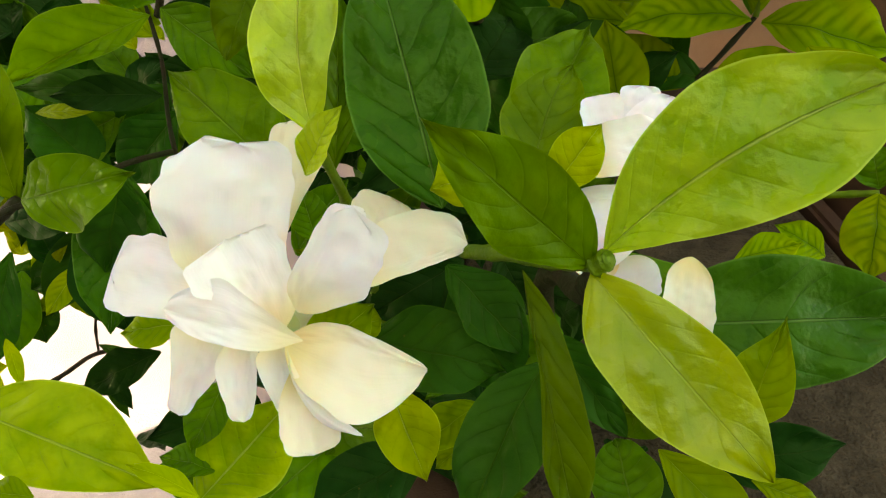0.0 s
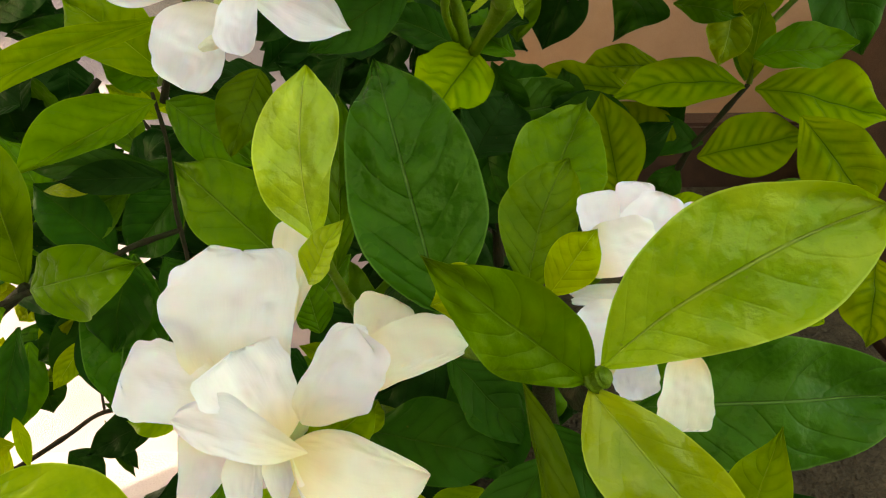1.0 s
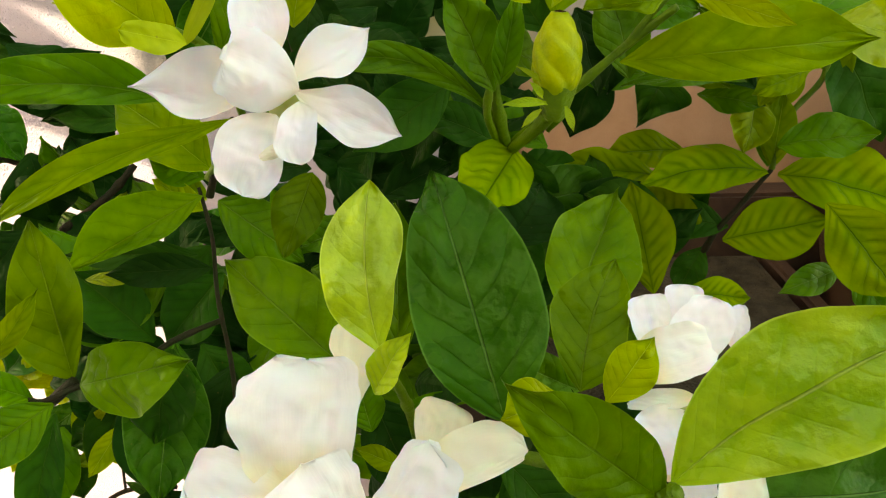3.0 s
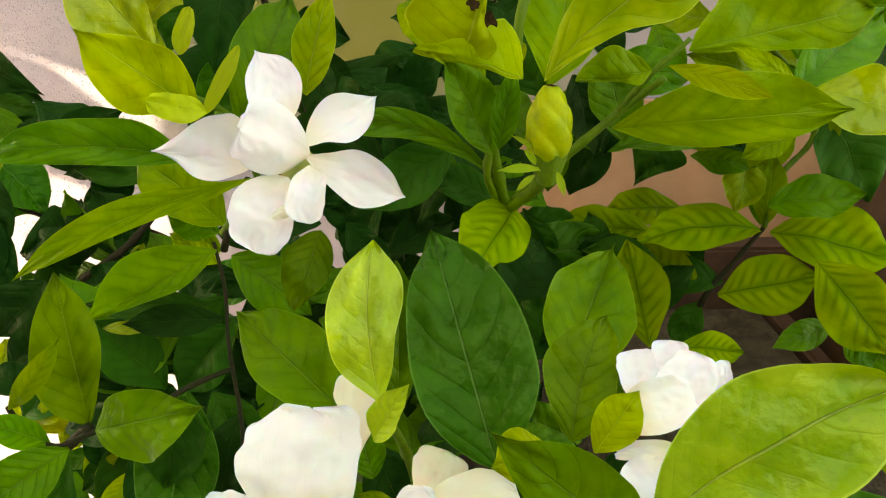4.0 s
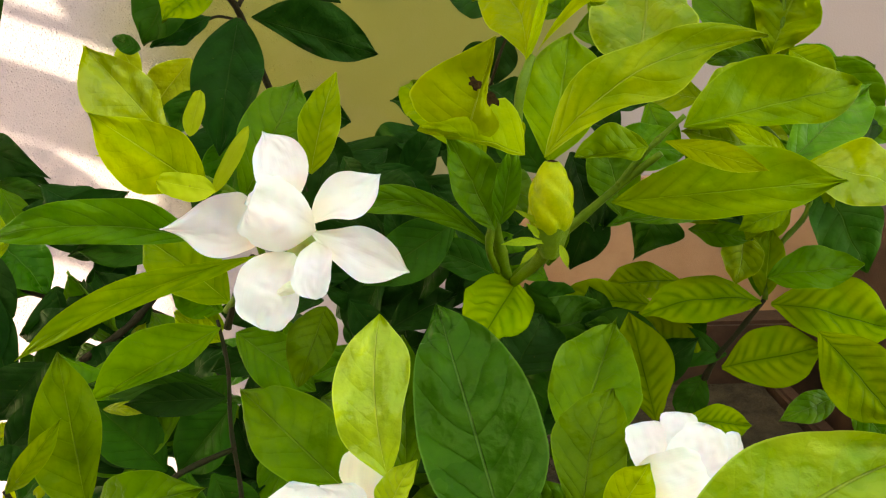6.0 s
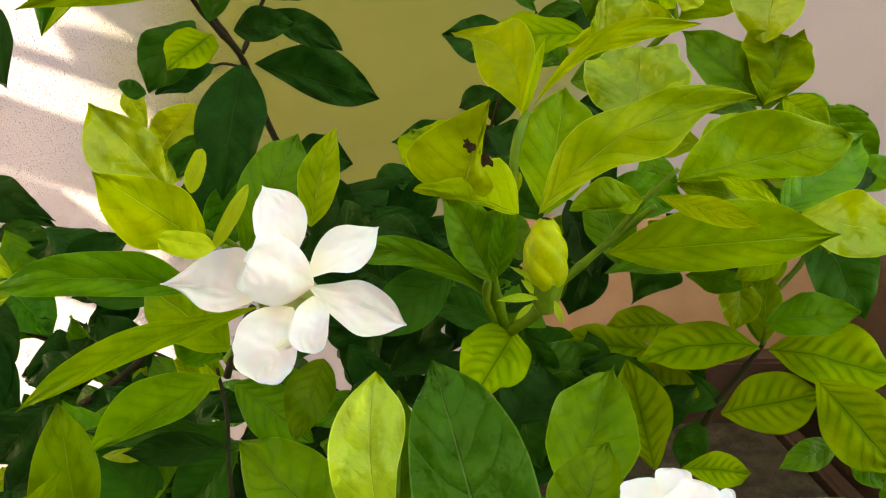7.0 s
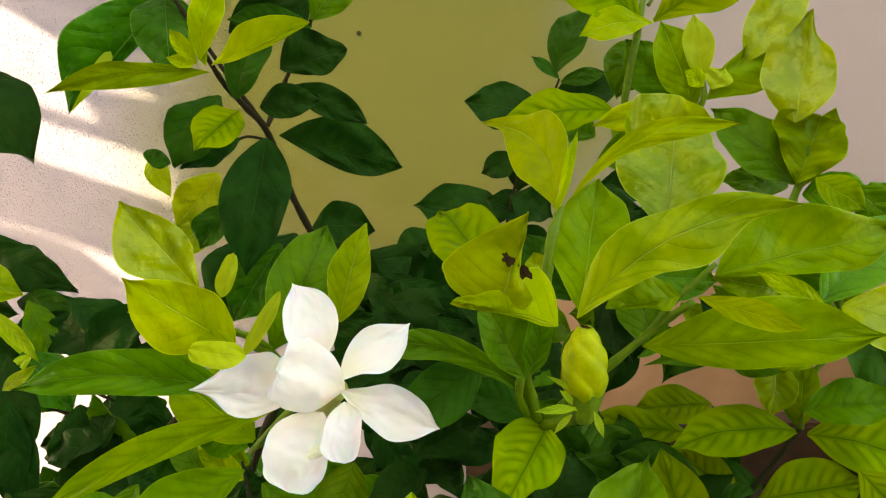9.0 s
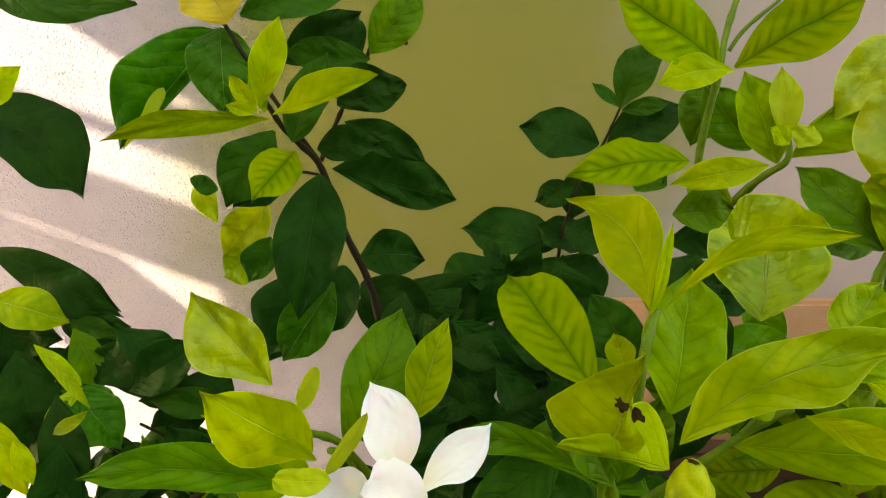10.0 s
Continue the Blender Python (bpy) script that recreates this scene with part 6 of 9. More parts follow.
leaf(wallside, (0.0190, 0.6798, 0.7674), (0.0551, 0.6780, 0.7480), 0.0346, (0.2048, -0.8646, 0.4588), dark_shaded_green, fold=0.20, arc=0.051, side=0.000, p=0.98)
leaf(wallside, (0.0359, 0.7108, 0.8122), (0.0259, 0.7010, 0.7686), 0.0296, (-0.0017, -0.9755, 0.2200), dark_shaded_green, fold=0.20, arc=0.074, side=0.000, p=0.93)
leaf(wallside, (0.0420, 0.7066, 0.7420), (-0.0033, 0.7080, 0.7624), 0.0351, (0.2355, -0.7834, 0.5752), dark_shaded_green, fold=0.20, arc=0.066, side=0.000, p=1.11)
leaf(wallside, (-0.0808, 0.6375, 0.6659), (-0.1212, 0.6569, 0.6904), 0.0255, (-0.0170, -0.7998, 0.6000), dark_shaded_green, fold=0.20, arc=0.088, side=0.000, p=1.07)
leaf(wallside, (-0.0213, 0.6759, 0.7115), (-0.0662, 0.6620, 0.7272), 0.0267, (0.4167, -0.7244, 0.5491), dark_shaded_green, fold=0.20, arc=0.046, side=0.000, p=1.00)
leaf(wallside, (0.0239, 0.6691, 0.6571), (0.0048, 0.6566, 0.6951), 0.0214, (0.6565, -0.7497, 0.0836), dark_shaded_green, fold=0.20, arc=0.078, side=0.000, p=1.00)
leaf(wallside, (-0.0528, 0.6661, 0.6197), (-0.0649, 0.6792, 0.6707), 0.0335, (0.5483, -0.7692, 0.3280), dark_shaded_green, fold=0.20, arc=0.048, side=0.000, p=1.04)
leaf(wallside, (-0.0953, 0.6220, 0.7101), (-0.1386, 0.6327, 0.7053), 0.0226, (-0.2606, -0.8395, 0.4768), dark_shaded_green, fold=0.20, arc=0.066, side=0.000, p=1.06)
leaf(wallside, (0.0245, 0.6596, 0.6823), (-0.0086, 0.6693, 0.6550), 0.0264, (-0.6189, -0.5553, 0.5555), dark_shaded_green, fold=0.20, arc=0.075, side=0.000, p=1.11)
leaf(wallside, (0.0154, 0.6250, 0.6473), (0.0490, 0.6247, 0.6919), 0.0281, (-0.1227, -0.9887, 0.0863), dark_shaded_green, fold=0.20, arc=0.106, side=0.000, p=0.93)
leaf(wallside, (-0.0569, 0.6235, 0.6964), (-0.0236, 0.6178, 0.7432), 0.0271, (-0.0268, -0.9943, -0.1028), dark_shaded_green, fold=0.20, arc=0.093, side=0.000, p=1.06)
leaf(wallside, (-0.1571, 0.6454, 0.7110), (-0.1223, 0.6441, 0.6774), 0.0236, (0.3039, -0.8867, 0.3483), dark_shaded_green, fold=0.20, arc=0.061, side=0.000, p=0.94)
leaf(wallside, (0.0039, 0.6445, 0.7186), (0.0368, 0.6267, 0.7153), 0.0224, (-0.2162, -0.5512, 0.8059), dark_shaded_green, fold=0.20, arc=0.074, side=0.000, p=0.99)
leaf(wallside, (-0.0946, 0.6252, 0.6840), (-0.0433, 0.6116, 0.6745), 0.0256, (-0.1945, -0.9391, 0.2832), dark_shaded_green, fold=0.20, arc=0.092, side=0.000, p=1.10)
leaf(wallside, (-0.0919, 0.6286, 0.6213), (-0.0591, 0.6550, 0.6507), 0.0259, (0.0632, -0.7770, 0.6263), dark_shaded_green, fold=0.20, arc=0.067, side=0.000, p=0.98)
leaf(wallside, (-0.0564, 0.6341, 0.6870), (-0.0730, 0.6038, 0.6434), 0.0275, (0.1015, -0.8351, 0.5406), dark_shaded_green, fold=0.20, arc=0.075, side=0.000, p=1.06)
leaf(wallside, (-0.0260, 0.6717, 0.7277), (-0.0512, 0.6829, 0.7536), 0.0187, (-0.0594, -0.9366, 0.3455), dark_shaded_green, fold=0.20, arc=0.095, side=0.000, p=1.04)
leaf(wallside, (-0.0400, 0.6168, 0.6732), (0.0057, 0.6142, 0.6552), 0.0237, (0.1297, -0.8798, 0.4574), dark_shaded_green, fold=0.20, arc=0.061, side=0.000, p=0.99)
leaf(wallside, (-0.0687, 0.6458, 0.7209), (-0.0999, 0.6215, 0.6919), 0.0291, (-0.1621, -0.6640, 0.7300), dark_shaded_green, fold=0.20, arc=0.099, side=0.000, p=1.02)
leaf(wallside, (0.0538, 0.6293, 0.6667), (0.0039, 0.6144, 0.6717), 0.0235, (0.2908, -0.7879, 0.5428), dark_shaded_green, fold=0.20, arc=0.044, side=0.000, p=1.00)
leaf(wallside, (-0.0045, 0.6583, 0.7574), (-0.0306, 0.6652, 0.7083), 0.0292, (0.0412, -0.9863, -0.1597), dark_shaded_green, fold=0.20, arc=0.057, side=0.000, p=1.05)
leaf(wallside, (-0.0056, 0.6725, 0.7415), (-0.0129, 0.6496, 0.6950), 0.0273, (-0.3677, -0.8099, 0.4571), dark_shaded_green, fold=0.20, arc=0.045, side=0.000, p=0.97)
leaf(wallside, (-0.0015, 0.6440, 0.7034), (0.0154, 0.6514, 0.7485), 0.0246, (-0.1775, -0.9586, 0.2228), dark_shaded_green, fold=0.20, arc=0.047, side=0.000, p=1.02)
leaf(wallside, (0.0171, 0.6712, 0.7057), (0.0041, 0.6478, 0.6656), 0.0279, (0.4033, -0.8413, 0.3600), dark_shaded_green, fold=0.20, arc=0.109, side=0.000, p=1.03)
leaf(wallside, (0.0560, 0.6832, 0.6307), (0.0056, 0.6739, 0.6106), 0.0279, (-0.1984, -0.6023, 0.7732), dark_shaded_green, fold=0.20, arc=0.067, side=0.000, p=1.11)
leaf(wallside, (-0.0285, 0.6408, 0.6058), (0.0115, 0.6406, 0.6423), 0.0314, (-0.5865, -0.4963, 0.6401), dark_shaded_green, fold=0.20, arc=0.046, side=0.000, p=0.99)
leaf(wallside, (-0.0163, 0.6308, 0.6725), (0.0179, 0.6485, 0.6984), 0.0235, (-0.2562, -0.6067, 0.7525), dark_shaded_green, fold=0.20, arc=0.097, side=0.000, p=0.92)
leaf(wallside, (-0.0663, 0.6516, 0.6754), (-0.1121, 0.6336, 0.6520), 0.0323, (-0.1732, -0.5869, 0.7909), dark_shaded_green, fold=0.20, arc=0.094, side=0.000, p=0.99)
leaf(wallside, (-0.0647, 0.6387, 0.6724), (-0.0498, 0.6415, 0.6243), 0.0233, (-0.1631, -0.9807, -0.1079), dark_shaded_green, fold=0.20, arc=0.041, side=0.000, p=0.97)
leaf(wallside, (-0.0934, 0.5529, 0.7271), (-0.0719, 0.5365, 0.6983), 0.0200, (-0.3521, -0.9017, 0.2511), dark_shaded_green, fold=0.20, arc=0.072, side=0.000, p=1.00)
leaf(wallside, (-0.1119, 0.5287, 0.6605), (-0.1040, 0.5601, 0.7070), 0.0258, (0.4834, -0.7611, 0.4325), dark_shaded_green, fold=0.20, arc=0.076, side=0.000, p=0.93)
leaf(wallside, (0.0010, 0.5199, 0.6901), (-0.0178, 0.5110, 0.6459), 0.0234, (-0.2878, -0.9078, 0.3051), dark_shaded_green, fold=0.20, arc=0.055, side=0.000, p=1.11)
leaf(wallside, (-0.0709, 0.5609, 0.7189), (-0.0250, 0.5458, 0.6913), 0.0244, (-0.1084, -0.9360, 0.3349), dark_shaded_green, fold=0.20, arc=0.071, side=0.000, p=1.01)
leaf(wallside, (-0.0524, 0.5159, 0.6813), (-0.0887, 0.5022, 0.6658), 0.0235, (-0.0609, -0.6740, 0.7362), dark_shaded_green, fold=0.20, arc=0.046, side=0.000, p=0.98)
leaf(wallside, (-0.1088, 0.5833, 0.7342), (-0.1159, 0.5564, 0.6930), 0.0245, (-0.0073, -0.8371, 0.5470), dark_shaded_green, fold=0.20, arc=0.107, side=0.000, p=1.06)
leaf(wallside, (-0.0932, 0.5625, 0.6567), (-0.1291, 0.5508, 0.6458), 0.0221, (0.0951, -0.8187, 0.5662), dark_shaded_green, fold=0.20, arc=0.076, side=0.000, p=0.93)
leaf(wallside, (0.0018, 0.5180, 0.7407), (0.0080, 0.5211, 0.6880), 0.0249, (0.2628, -0.9645, -0.0264), dark_shaded_green, fold=0.20, arc=0.067, side=0.000, p=1.08)
leaf(wallside, (-0.1249, 0.5046, 0.6986), (-0.0827, 0.4998, 0.7080), 0.0189, (-0.1062, -0.9938, -0.0317), dark_shaded_green, fold=0.20, arc=0.070, side=0.000, p=1.04)
leaf(wallside, (0.0059, 0.6046, 0.6583), (-0.0320, 0.6293, 0.6912), 0.0270, (-0.2190, -0.8845, 0.4120), dark_shaded_green, fold=0.20, arc=0.103, side=0.000, p=1.05)
leaf(wallside, (-0.0590, 0.5093, 0.6747), (-0.0993, 0.5248, 0.6920), 0.0206, (-0.1290, -0.8679, 0.4797), dark_shaded_green, fold=0.20, arc=0.085, side=0.000, p=0.93)
leaf(wallside, (-0.0665, 0.6218, 0.7094), (-0.1041, 0.6252, 0.6910), 0.0200, (-0.2751, -0.8750, 0.3984), dark_shaded_green, fold=0.20, arc=0.042, side=0.000, p=1.07)
leaf(wallside, (0.0325, 0.5564, 0.6605), (-0.0040, 0.5625, 0.6815), 0.0231, (0.2397, -0.7377, 0.6311), dark_shaded_green, fold=0.20, arc=0.069, side=0.000, p=1.09)
leaf(wallside, (-0.0630, 0.5476, 0.6700), (-0.0614, 0.5333, 0.6282), 0.0211, (-0.0580, -0.9451, 0.3217), dark_shaded_green, fold=0.20, arc=0.098, side=0.000, p=1.10)
leaf(wallside, (-0.0755, 0.5234, 0.7130), (-0.0355, 0.5184, 0.7035), 0.0253, (0.0717, -0.7296, 0.6801), dark_shaded_green, fold=0.20, arc=0.066, side=0.000, p=1.12)
leaf(wallside, (-0.0886, 0.5283, 0.6764), (-0.0526, 0.5047, 0.6495), 0.0268, (0.1826, -0.6053, 0.7748), dark_shaded_green, fold=0.20, arc=0.093, side=0.000, p=1.10)
leaf(wallside, (-0.1235, 0.4457, 0.5343), (-0.0772, 0.4636, 0.5443), 0.0314, (0.0270, -0.5385, 0.8422), dark_shaded_green, fold=0.20, arc=0.050, side=0.000, p=1.08)
leaf(wallside, (-0.1937, 0.4428, 0.5904), (-0.1573, 0.4387, 0.6256), 0.0253, (-0.4552, -0.8066, 0.3771), dark_shaded_green, fold=0.20, arc=0.070, side=0.000, p=1.11)
leaf(wallside, (-0.1665, 0.4498, 0.5489), (-0.1387, 0.4294, 0.5099), 0.0287, (0.5764, -0.4789, 0.6621), dark_shaded_green, fold=0.20, arc=0.110, side=0.000, p=0.96)
leaf(wallside, (-0.0631, 0.4773, 0.6013), (-0.0254, 0.4992, 0.6027), 0.0198, (0.3757, -0.6884, 0.6205), dark_shaded_green, fold=0.20, arc=0.069, side=0.000, p=0.97)
leaf(wallside, (-0.0820, 0.4692, 0.5616), (-0.1003, 0.4859, 0.6104), 0.0272, (-0.0875, -0.9522, 0.2928), dark_shaded_green, fold=0.20, arc=0.073, side=0.000, p=0.98)
leaf(wallside, (-0.1490, 0.4451, 0.6032), (-0.1755, 0.4488, 0.6256), 0.0163, (0.2270, -0.8815, 0.4141), dark_shaded_green, fold=0.20, arc=0.087, side=0.000, p=0.94)
leaf(wallside, (-0.0932, 0.4630, 0.6146), (-0.0745, 0.4422, 0.5833), 0.0226, (0.2311, -0.7411, 0.6304), dark_shaded_green, fold=0.20, arc=0.052, side=0.000, p=1.01)
leaf(wallside, (-0.1180, 0.4322, 0.5642), (-0.0962, 0.4654, 0.5907), 0.0276, (-0.1477, -0.5561, 0.8179), dark_shaded_green, fold=0.20, arc=0.045, side=0.000, p=1.00)
leaf(wallside, (-0.1257, 0.4281, 0.5439), (-0.1738, 0.4158, 0.5566), 0.0319, (0.3357, -0.4614, 0.8212), dark_shaded_green, fold=0.20, arc=0.103, side=0.000, p=1.10)
leaf(wallside, (-0.0848, 0.4029, 0.5488), (-0.0483, 0.4040, 0.5621), 0.0233, (-0.2933, -0.4651, 0.8352), dark_shaded_green, fold=0.20, arc=0.054, side=0.000, p=0.92)
leaf(wallside, (-0.1335, 0.4057, 0.5489), (-0.1522, 0.4301, 0.5805), 0.0213, (0.0512, -0.7751, 0.6298), dark_shaded_green, fold=0.20, arc=0.098, side=0.000, p=1.11)
leaf(wallside, (-0.0900, 0.4063, 0.5499), (-0.1343, 0.4231, 0.5782), 0.0296, (0.3538, -0.4502, 0.8198), dark_shaded_green, fold=0.20, arc=0.082, side=0.000, p=0.95)
leaf(wallside, (-0.1309, 0.4188, 0.5814), (-0.0965, 0.4164, 0.6023), 0.0179, (-0.0850, -0.9960, 0.0273), dark_shaded_green, fold=0.20, arc=0.057, side=0.000, p=1.10)
leaf(wallside, (-0.0919, 0.4851, 0.6016), (-0.1293, 0.4886, 0.5785), 0.0185, (-0.2319, -0.9450, 0.2308), dark_shaded_green, fold=0.20, arc=0.106, side=0.000, p=0.93)
leaf(wallside, (0.0033, 0.5073, 0.6566), (0.0002, 0.5007, 0.6211), 0.0202, (0.1353, -0.9764, 0.1685), dark_shaded_green, fold=0.20, arc=0.053, side=0.000, p=1.01)
leaf(wallside, (-0.1096, 0.4703, 0.6506), (-0.0716, 0.4896, 0.6844), 0.0249, (0.2773, -0.9353, 0.2197), dark_shaded_green, fold=0.20, arc=0.059, side=0.000, p=1.07)
leaf(wallside, (-0.0795, 0.5111, 0.6214), (-0.0547, 0.5230, 0.6538), 0.0227, (-0.2542, -0.8285, 0.4990), dark_shaded_green, fold=0.20, arc=0.066, side=0.000, p=1.08)
leaf(wallside, (-0.0160, 0.5142, 0.6217), (-0.0045, 0.5182, 0.6575), 0.0192, (0.0135, -0.9943, 0.1061), dark_shaded_green, fold=0.20, arc=0.051, side=0.000, p=1.02)
leaf(wallside, (-0.0326, 0.5363, 0.6203), (-0.0799, 0.5279, 0.6285), 0.0253, (0.2329, -0.8463, 0.4790), dark_shaded_green, fold=0.20, arc=0.108, side=0.000, p=1.06)
leaf(wallside, (-0.0444, 0.5108, 0.6625), (-0.0599, 0.5138, 0.6977), 0.0192, (0.2198, -0.9592, 0.1780), dark_shaded_green, fold=0.20, arc=0.046, side=0.000, p=0.94)
leaf(wallside, (-0.0804, 0.5450, 0.6509), (-0.0905, 0.5530, 0.6836), 0.0187, (0.5652, -0.7449, 0.3545), dark_shaded_green, fold=0.20, arc=0.085, side=0.000, p=0.99)
leaf(wallside, (-0.0044, 0.5073, 0.6820), (-0.0343, 0.4933, 0.6610), 0.0197, (-0.1319, -0.7272, 0.6736), dark_shaded_green, fold=0.20, arc=0.066, side=0.000, p=1.02)
leaf(wallside, (-0.0732, 0.4702, 0.6378), (-0.0201, 0.4865, 0.6389), 0.0267, (0.2739, -0.9139, 0.2995), dark_shaded_green, fold=0.20, arc=0.081, side=0.000, p=1.11)
leaf(wallside, (-0.0179, 0.5345, 0.6633), (-0.0508, 0.5341, 0.6431), 0.0257, (-0.4200, -0.5820, 0.6963), dark_shaded_green, fold=0.20, arc=0.057, side=0.000, p=1.03)
leaf(wallside, (-0.0985, 0.4747, 0.6469), (-0.0853, 0.4917, 0.6806), 0.0204, (0.5445, -0.8151, 0.1979), dark_shaded_green, fold=0.20, arc=0.058, side=0.000, p=1.03)
leaf(wallside, (0.0384, 0.5038, 0.6477), (-0.0005, 0.5112, 0.6763), 0.0223, (0.0059, -0.9663, 0.2575), dark_shaded_green, fold=0.20, arc=0.091, side=0.000, p=0.95)
leaf(wallside, (-0.0414, 0.5171, 0.7019), (-0.0116, 0.5145, 0.6540), 0.0299, (0.5241, -0.7678, 0.3685), dark_shaded_green, fold=0.20, arc=0.043, side=0.000, p=1.11)
leaf(wallside, (-0.0246, 0.4438, 0.6773), (-0.0676, 0.4293, 0.6722), 0.0273, (0.0908, -0.5606, 0.8231), dark_shaded_green, fold=0.20, arc=0.067, side=0.000, p=1.05)
leaf(wallside, (-0.0542, 0.4394, 0.6343), (-0.0115, 0.4604, 0.6500), 0.0256, (0.1439, -0.7623, 0.6311), dark_shaded_green, fold=0.20, arc=0.091, side=0.000, p=0.97)
leaf(wallside, (-0.0601, 0.4707, 0.6597), (-0.0830, 0.4686, 0.6106), 0.0322, (-0.5672, -0.7682, 0.2969), dark_shaded_green, fold=0.20, arc=0.069, side=0.000, p=0.99)
leaf(wallside, (-0.0762, 0.4255, 0.6587), (-0.0496, 0.4153, 0.6274), 0.0208, (-0.0916, -0.9674, 0.2361), dark_shaded_green, fold=0.20, arc=0.047, side=0.000, p=0.93)
leaf(wallside, (-0.0684, 0.4412, 0.6950), (-0.1208, 0.4367, 0.6861), 0.0259, (0.0530, -0.9814, 0.1843), dark_shaded_green, fold=0.20, arc=0.090, side=0.000, p=1.00)
leaf(wallside, (-0.0161, 0.4620, 0.6935), (-0.0365, 0.4448, 0.6477), 0.0297, (-0.3914, -0.7901, 0.4718), dark_shaded_green, fold=0.20, arc=0.101, side=0.000, p=0.93)
leaf(wallside, (-0.0417, 0.5090, 0.6467), (-0.0465, 0.4773, 0.6145), 0.0205, (0.3207, -0.6987, 0.6395), dark_shaded_green, fold=0.20, arc=0.061, side=0.000, p=0.96)
leaf(wallside, (-0.0046, 0.4450, 0.6957), (-0.0432, 0.4402, 0.6847), 0.0195, (-0.0264, -0.8749, 0.4836), dark_shaded_green, fold=0.20, arc=0.106, side=0.000, p=1.08)
leaf(wallside, (-0.0369, 0.4365, 0.6742), (-0.0094, 0.4604, 0.7101), 0.0239, (-0.0017, -0.8321, 0.5547), dark_shaded_green, fold=0.20, arc=0.103, side=0.000, p=1.02)
leaf(wallside, (-0.1246, 0.4249, 0.6272), (-0.1587, 0.4112, 0.6204), 0.0185, (0.2560, -0.8587, 0.4439), dark_shaded_green, fold=0.20, arc=0.047, side=0.000, p=1.00)
leaf(wallside, (-0.1155, 0.4436, 0.5849), (-0.1389, 0.4380, 0.6094), 0.0212, (0.7019, -0.4185, 0.5764), dark_shaded_green, fold=0.20, arc=0.056, side=0.000, p=0.93)
leaf(wallside, (-0.0967, 0.4043, 0.6206), (-0.1419, 0.4115, 0.6054), 0.0239, (-0.2860, -0.8449, 0.4521), dark_shaded_green, fold=0.20, arc=0.080, side=0.000, p=0.98)
leaf(wallside, (-0.1233, 0.4330, 0.6468), (-0.1559, 0.4249, 0.6546), 0.0179, (0.2785, -0.9425, 0.1848), dark_shaded_green, fold=0.20, arc=0.048, side=0.000, p=1.02)
leaf(wallside, (-0.0923, 0.4297, 0.6570), (-0.1257, 0.4121, 0.6618), 0.0210, (0.3987, -0.5561, 0.7292), dark_shaded_green, fold=0.20, arc=0.105, side=0.000, p=1.11)
leaf(wallside, (-0.1063, 0.4516, 0.6487), (-0.1497, 0.4359, 0.6529), 0.0304, (0.2623, -0.5075, 0.8208), dark_shaded_green, fold=0.20, arc=0.073, side=0.000, p=0.94)
stem(wallside, [(-0.1718, 0.4655, 0.8782), (-0.1730, 0.5030, 0.8620), (-0.1699, 0.5313, 0.8495), (-0.1628, 0.5633, 0.8293), (-0.1517, 0.5796, 0.7816), (-0.1355, 0.6002, 0.7287), (-0.1206, 0.6037, 0.6434)], 0.0014, 0.0034, dark_twig)
stem(wallside, [(-0.2131, 0.5243, 0.9269), (-0.1971, 0.5201, 0.9022), (-0.1724, 0.5424, 0.8544), (-0.1636, 0.5595, 0.8356)], 0.0014, 0.0017, dark_twig)
stem(wallside, [(-0.1116, 0.5672, 0.9539), (-0.1284, 0.5663, 0.9062), (-0.1488, 0.5728, 0.8700), (-0.1558, 0.5745, 0.8562), (-0.1635, 0.5645, 0.8351)], 0.0014, 0.0018, dark_twig)
stem(wallside, [(-0.1879, 0.5501, 0.8230), (-0.1774, 0.5570, 0.8281), (-0.1647, 0.5624, 0.8254)], 0.0009, 0.0011, dark_twig)
stem(wallside, [(0.0610, 0.6706, 0.8668), (0.0499, 0.6764, 0.8391), (0.0298, 0.6964, 0.7942), (0.0168, 0.7051, 0.7423), (0.0109, 0.6826, 0.6861)], 0.0010, 0.0018, dark_twig)
stem(wallside, [(-0.1493, 0.6332, 0.7435), (-0.1508, 0.6056, 0.7589), (-0.1518, 0.5837, 0.7766)], 0.0009, 0.0011, dark_twig)
leaf(leftside, (-0.4916, 0.6738, 0.7496), (-0.3806, 0.6834, 0.6884), 0.0367, (0.3052, -0.8553, 0.4188), dark_shaded_green, fold=0.20, arc=0.088, side=0.000, p=1.05)
leaf(leftside, (-0.4216, 0.6721, 0.6714), (-0.3695, 0.6766, 0.6767), 0.0271, (0.0142, -0.8271, 0.5618), dark_shaded_green, fold=0.20, arc=0.106, side=0.000, p=0.94)
leaf(leftside, (-0.4332, 0.5810, 0.7286), (-0.3710, 0.5812, 0.7106), 0.0348, (0.1660, -0.8107, 0.5615), pale_green, fold=0.20, arc=0.060, side=0.000, p=1.05)
leaf(leftside, (-0.4462, 0.5939, 0.6968), (-0.3874, 0.5966, 0.6915), 0.0410, (0.0853, -0.8522, 0.5163), dark_shaded_green, fold=0.20, arc=0.051, side=0.000, p=0.96)
leaf(leftside, (-0.2735, 0.5764, 0.6577), (-0.3588, 0.5774, 0.6889), 0.0380, (0.1486, -0.8877, 0.4357), dark_shaded_green, fold=0.20, arc=0.056, side=0.000, p=0.94)
leaf(leftside, (-0.3467, 0.6010, 0.6998), (-0.3764, 0.5673, 0.6463), 0.0387, (0.3495, -0.8683, 0.3520), dark_shaded_green, fold=0.20, arc=0.108, side=0.000, p=0.99)
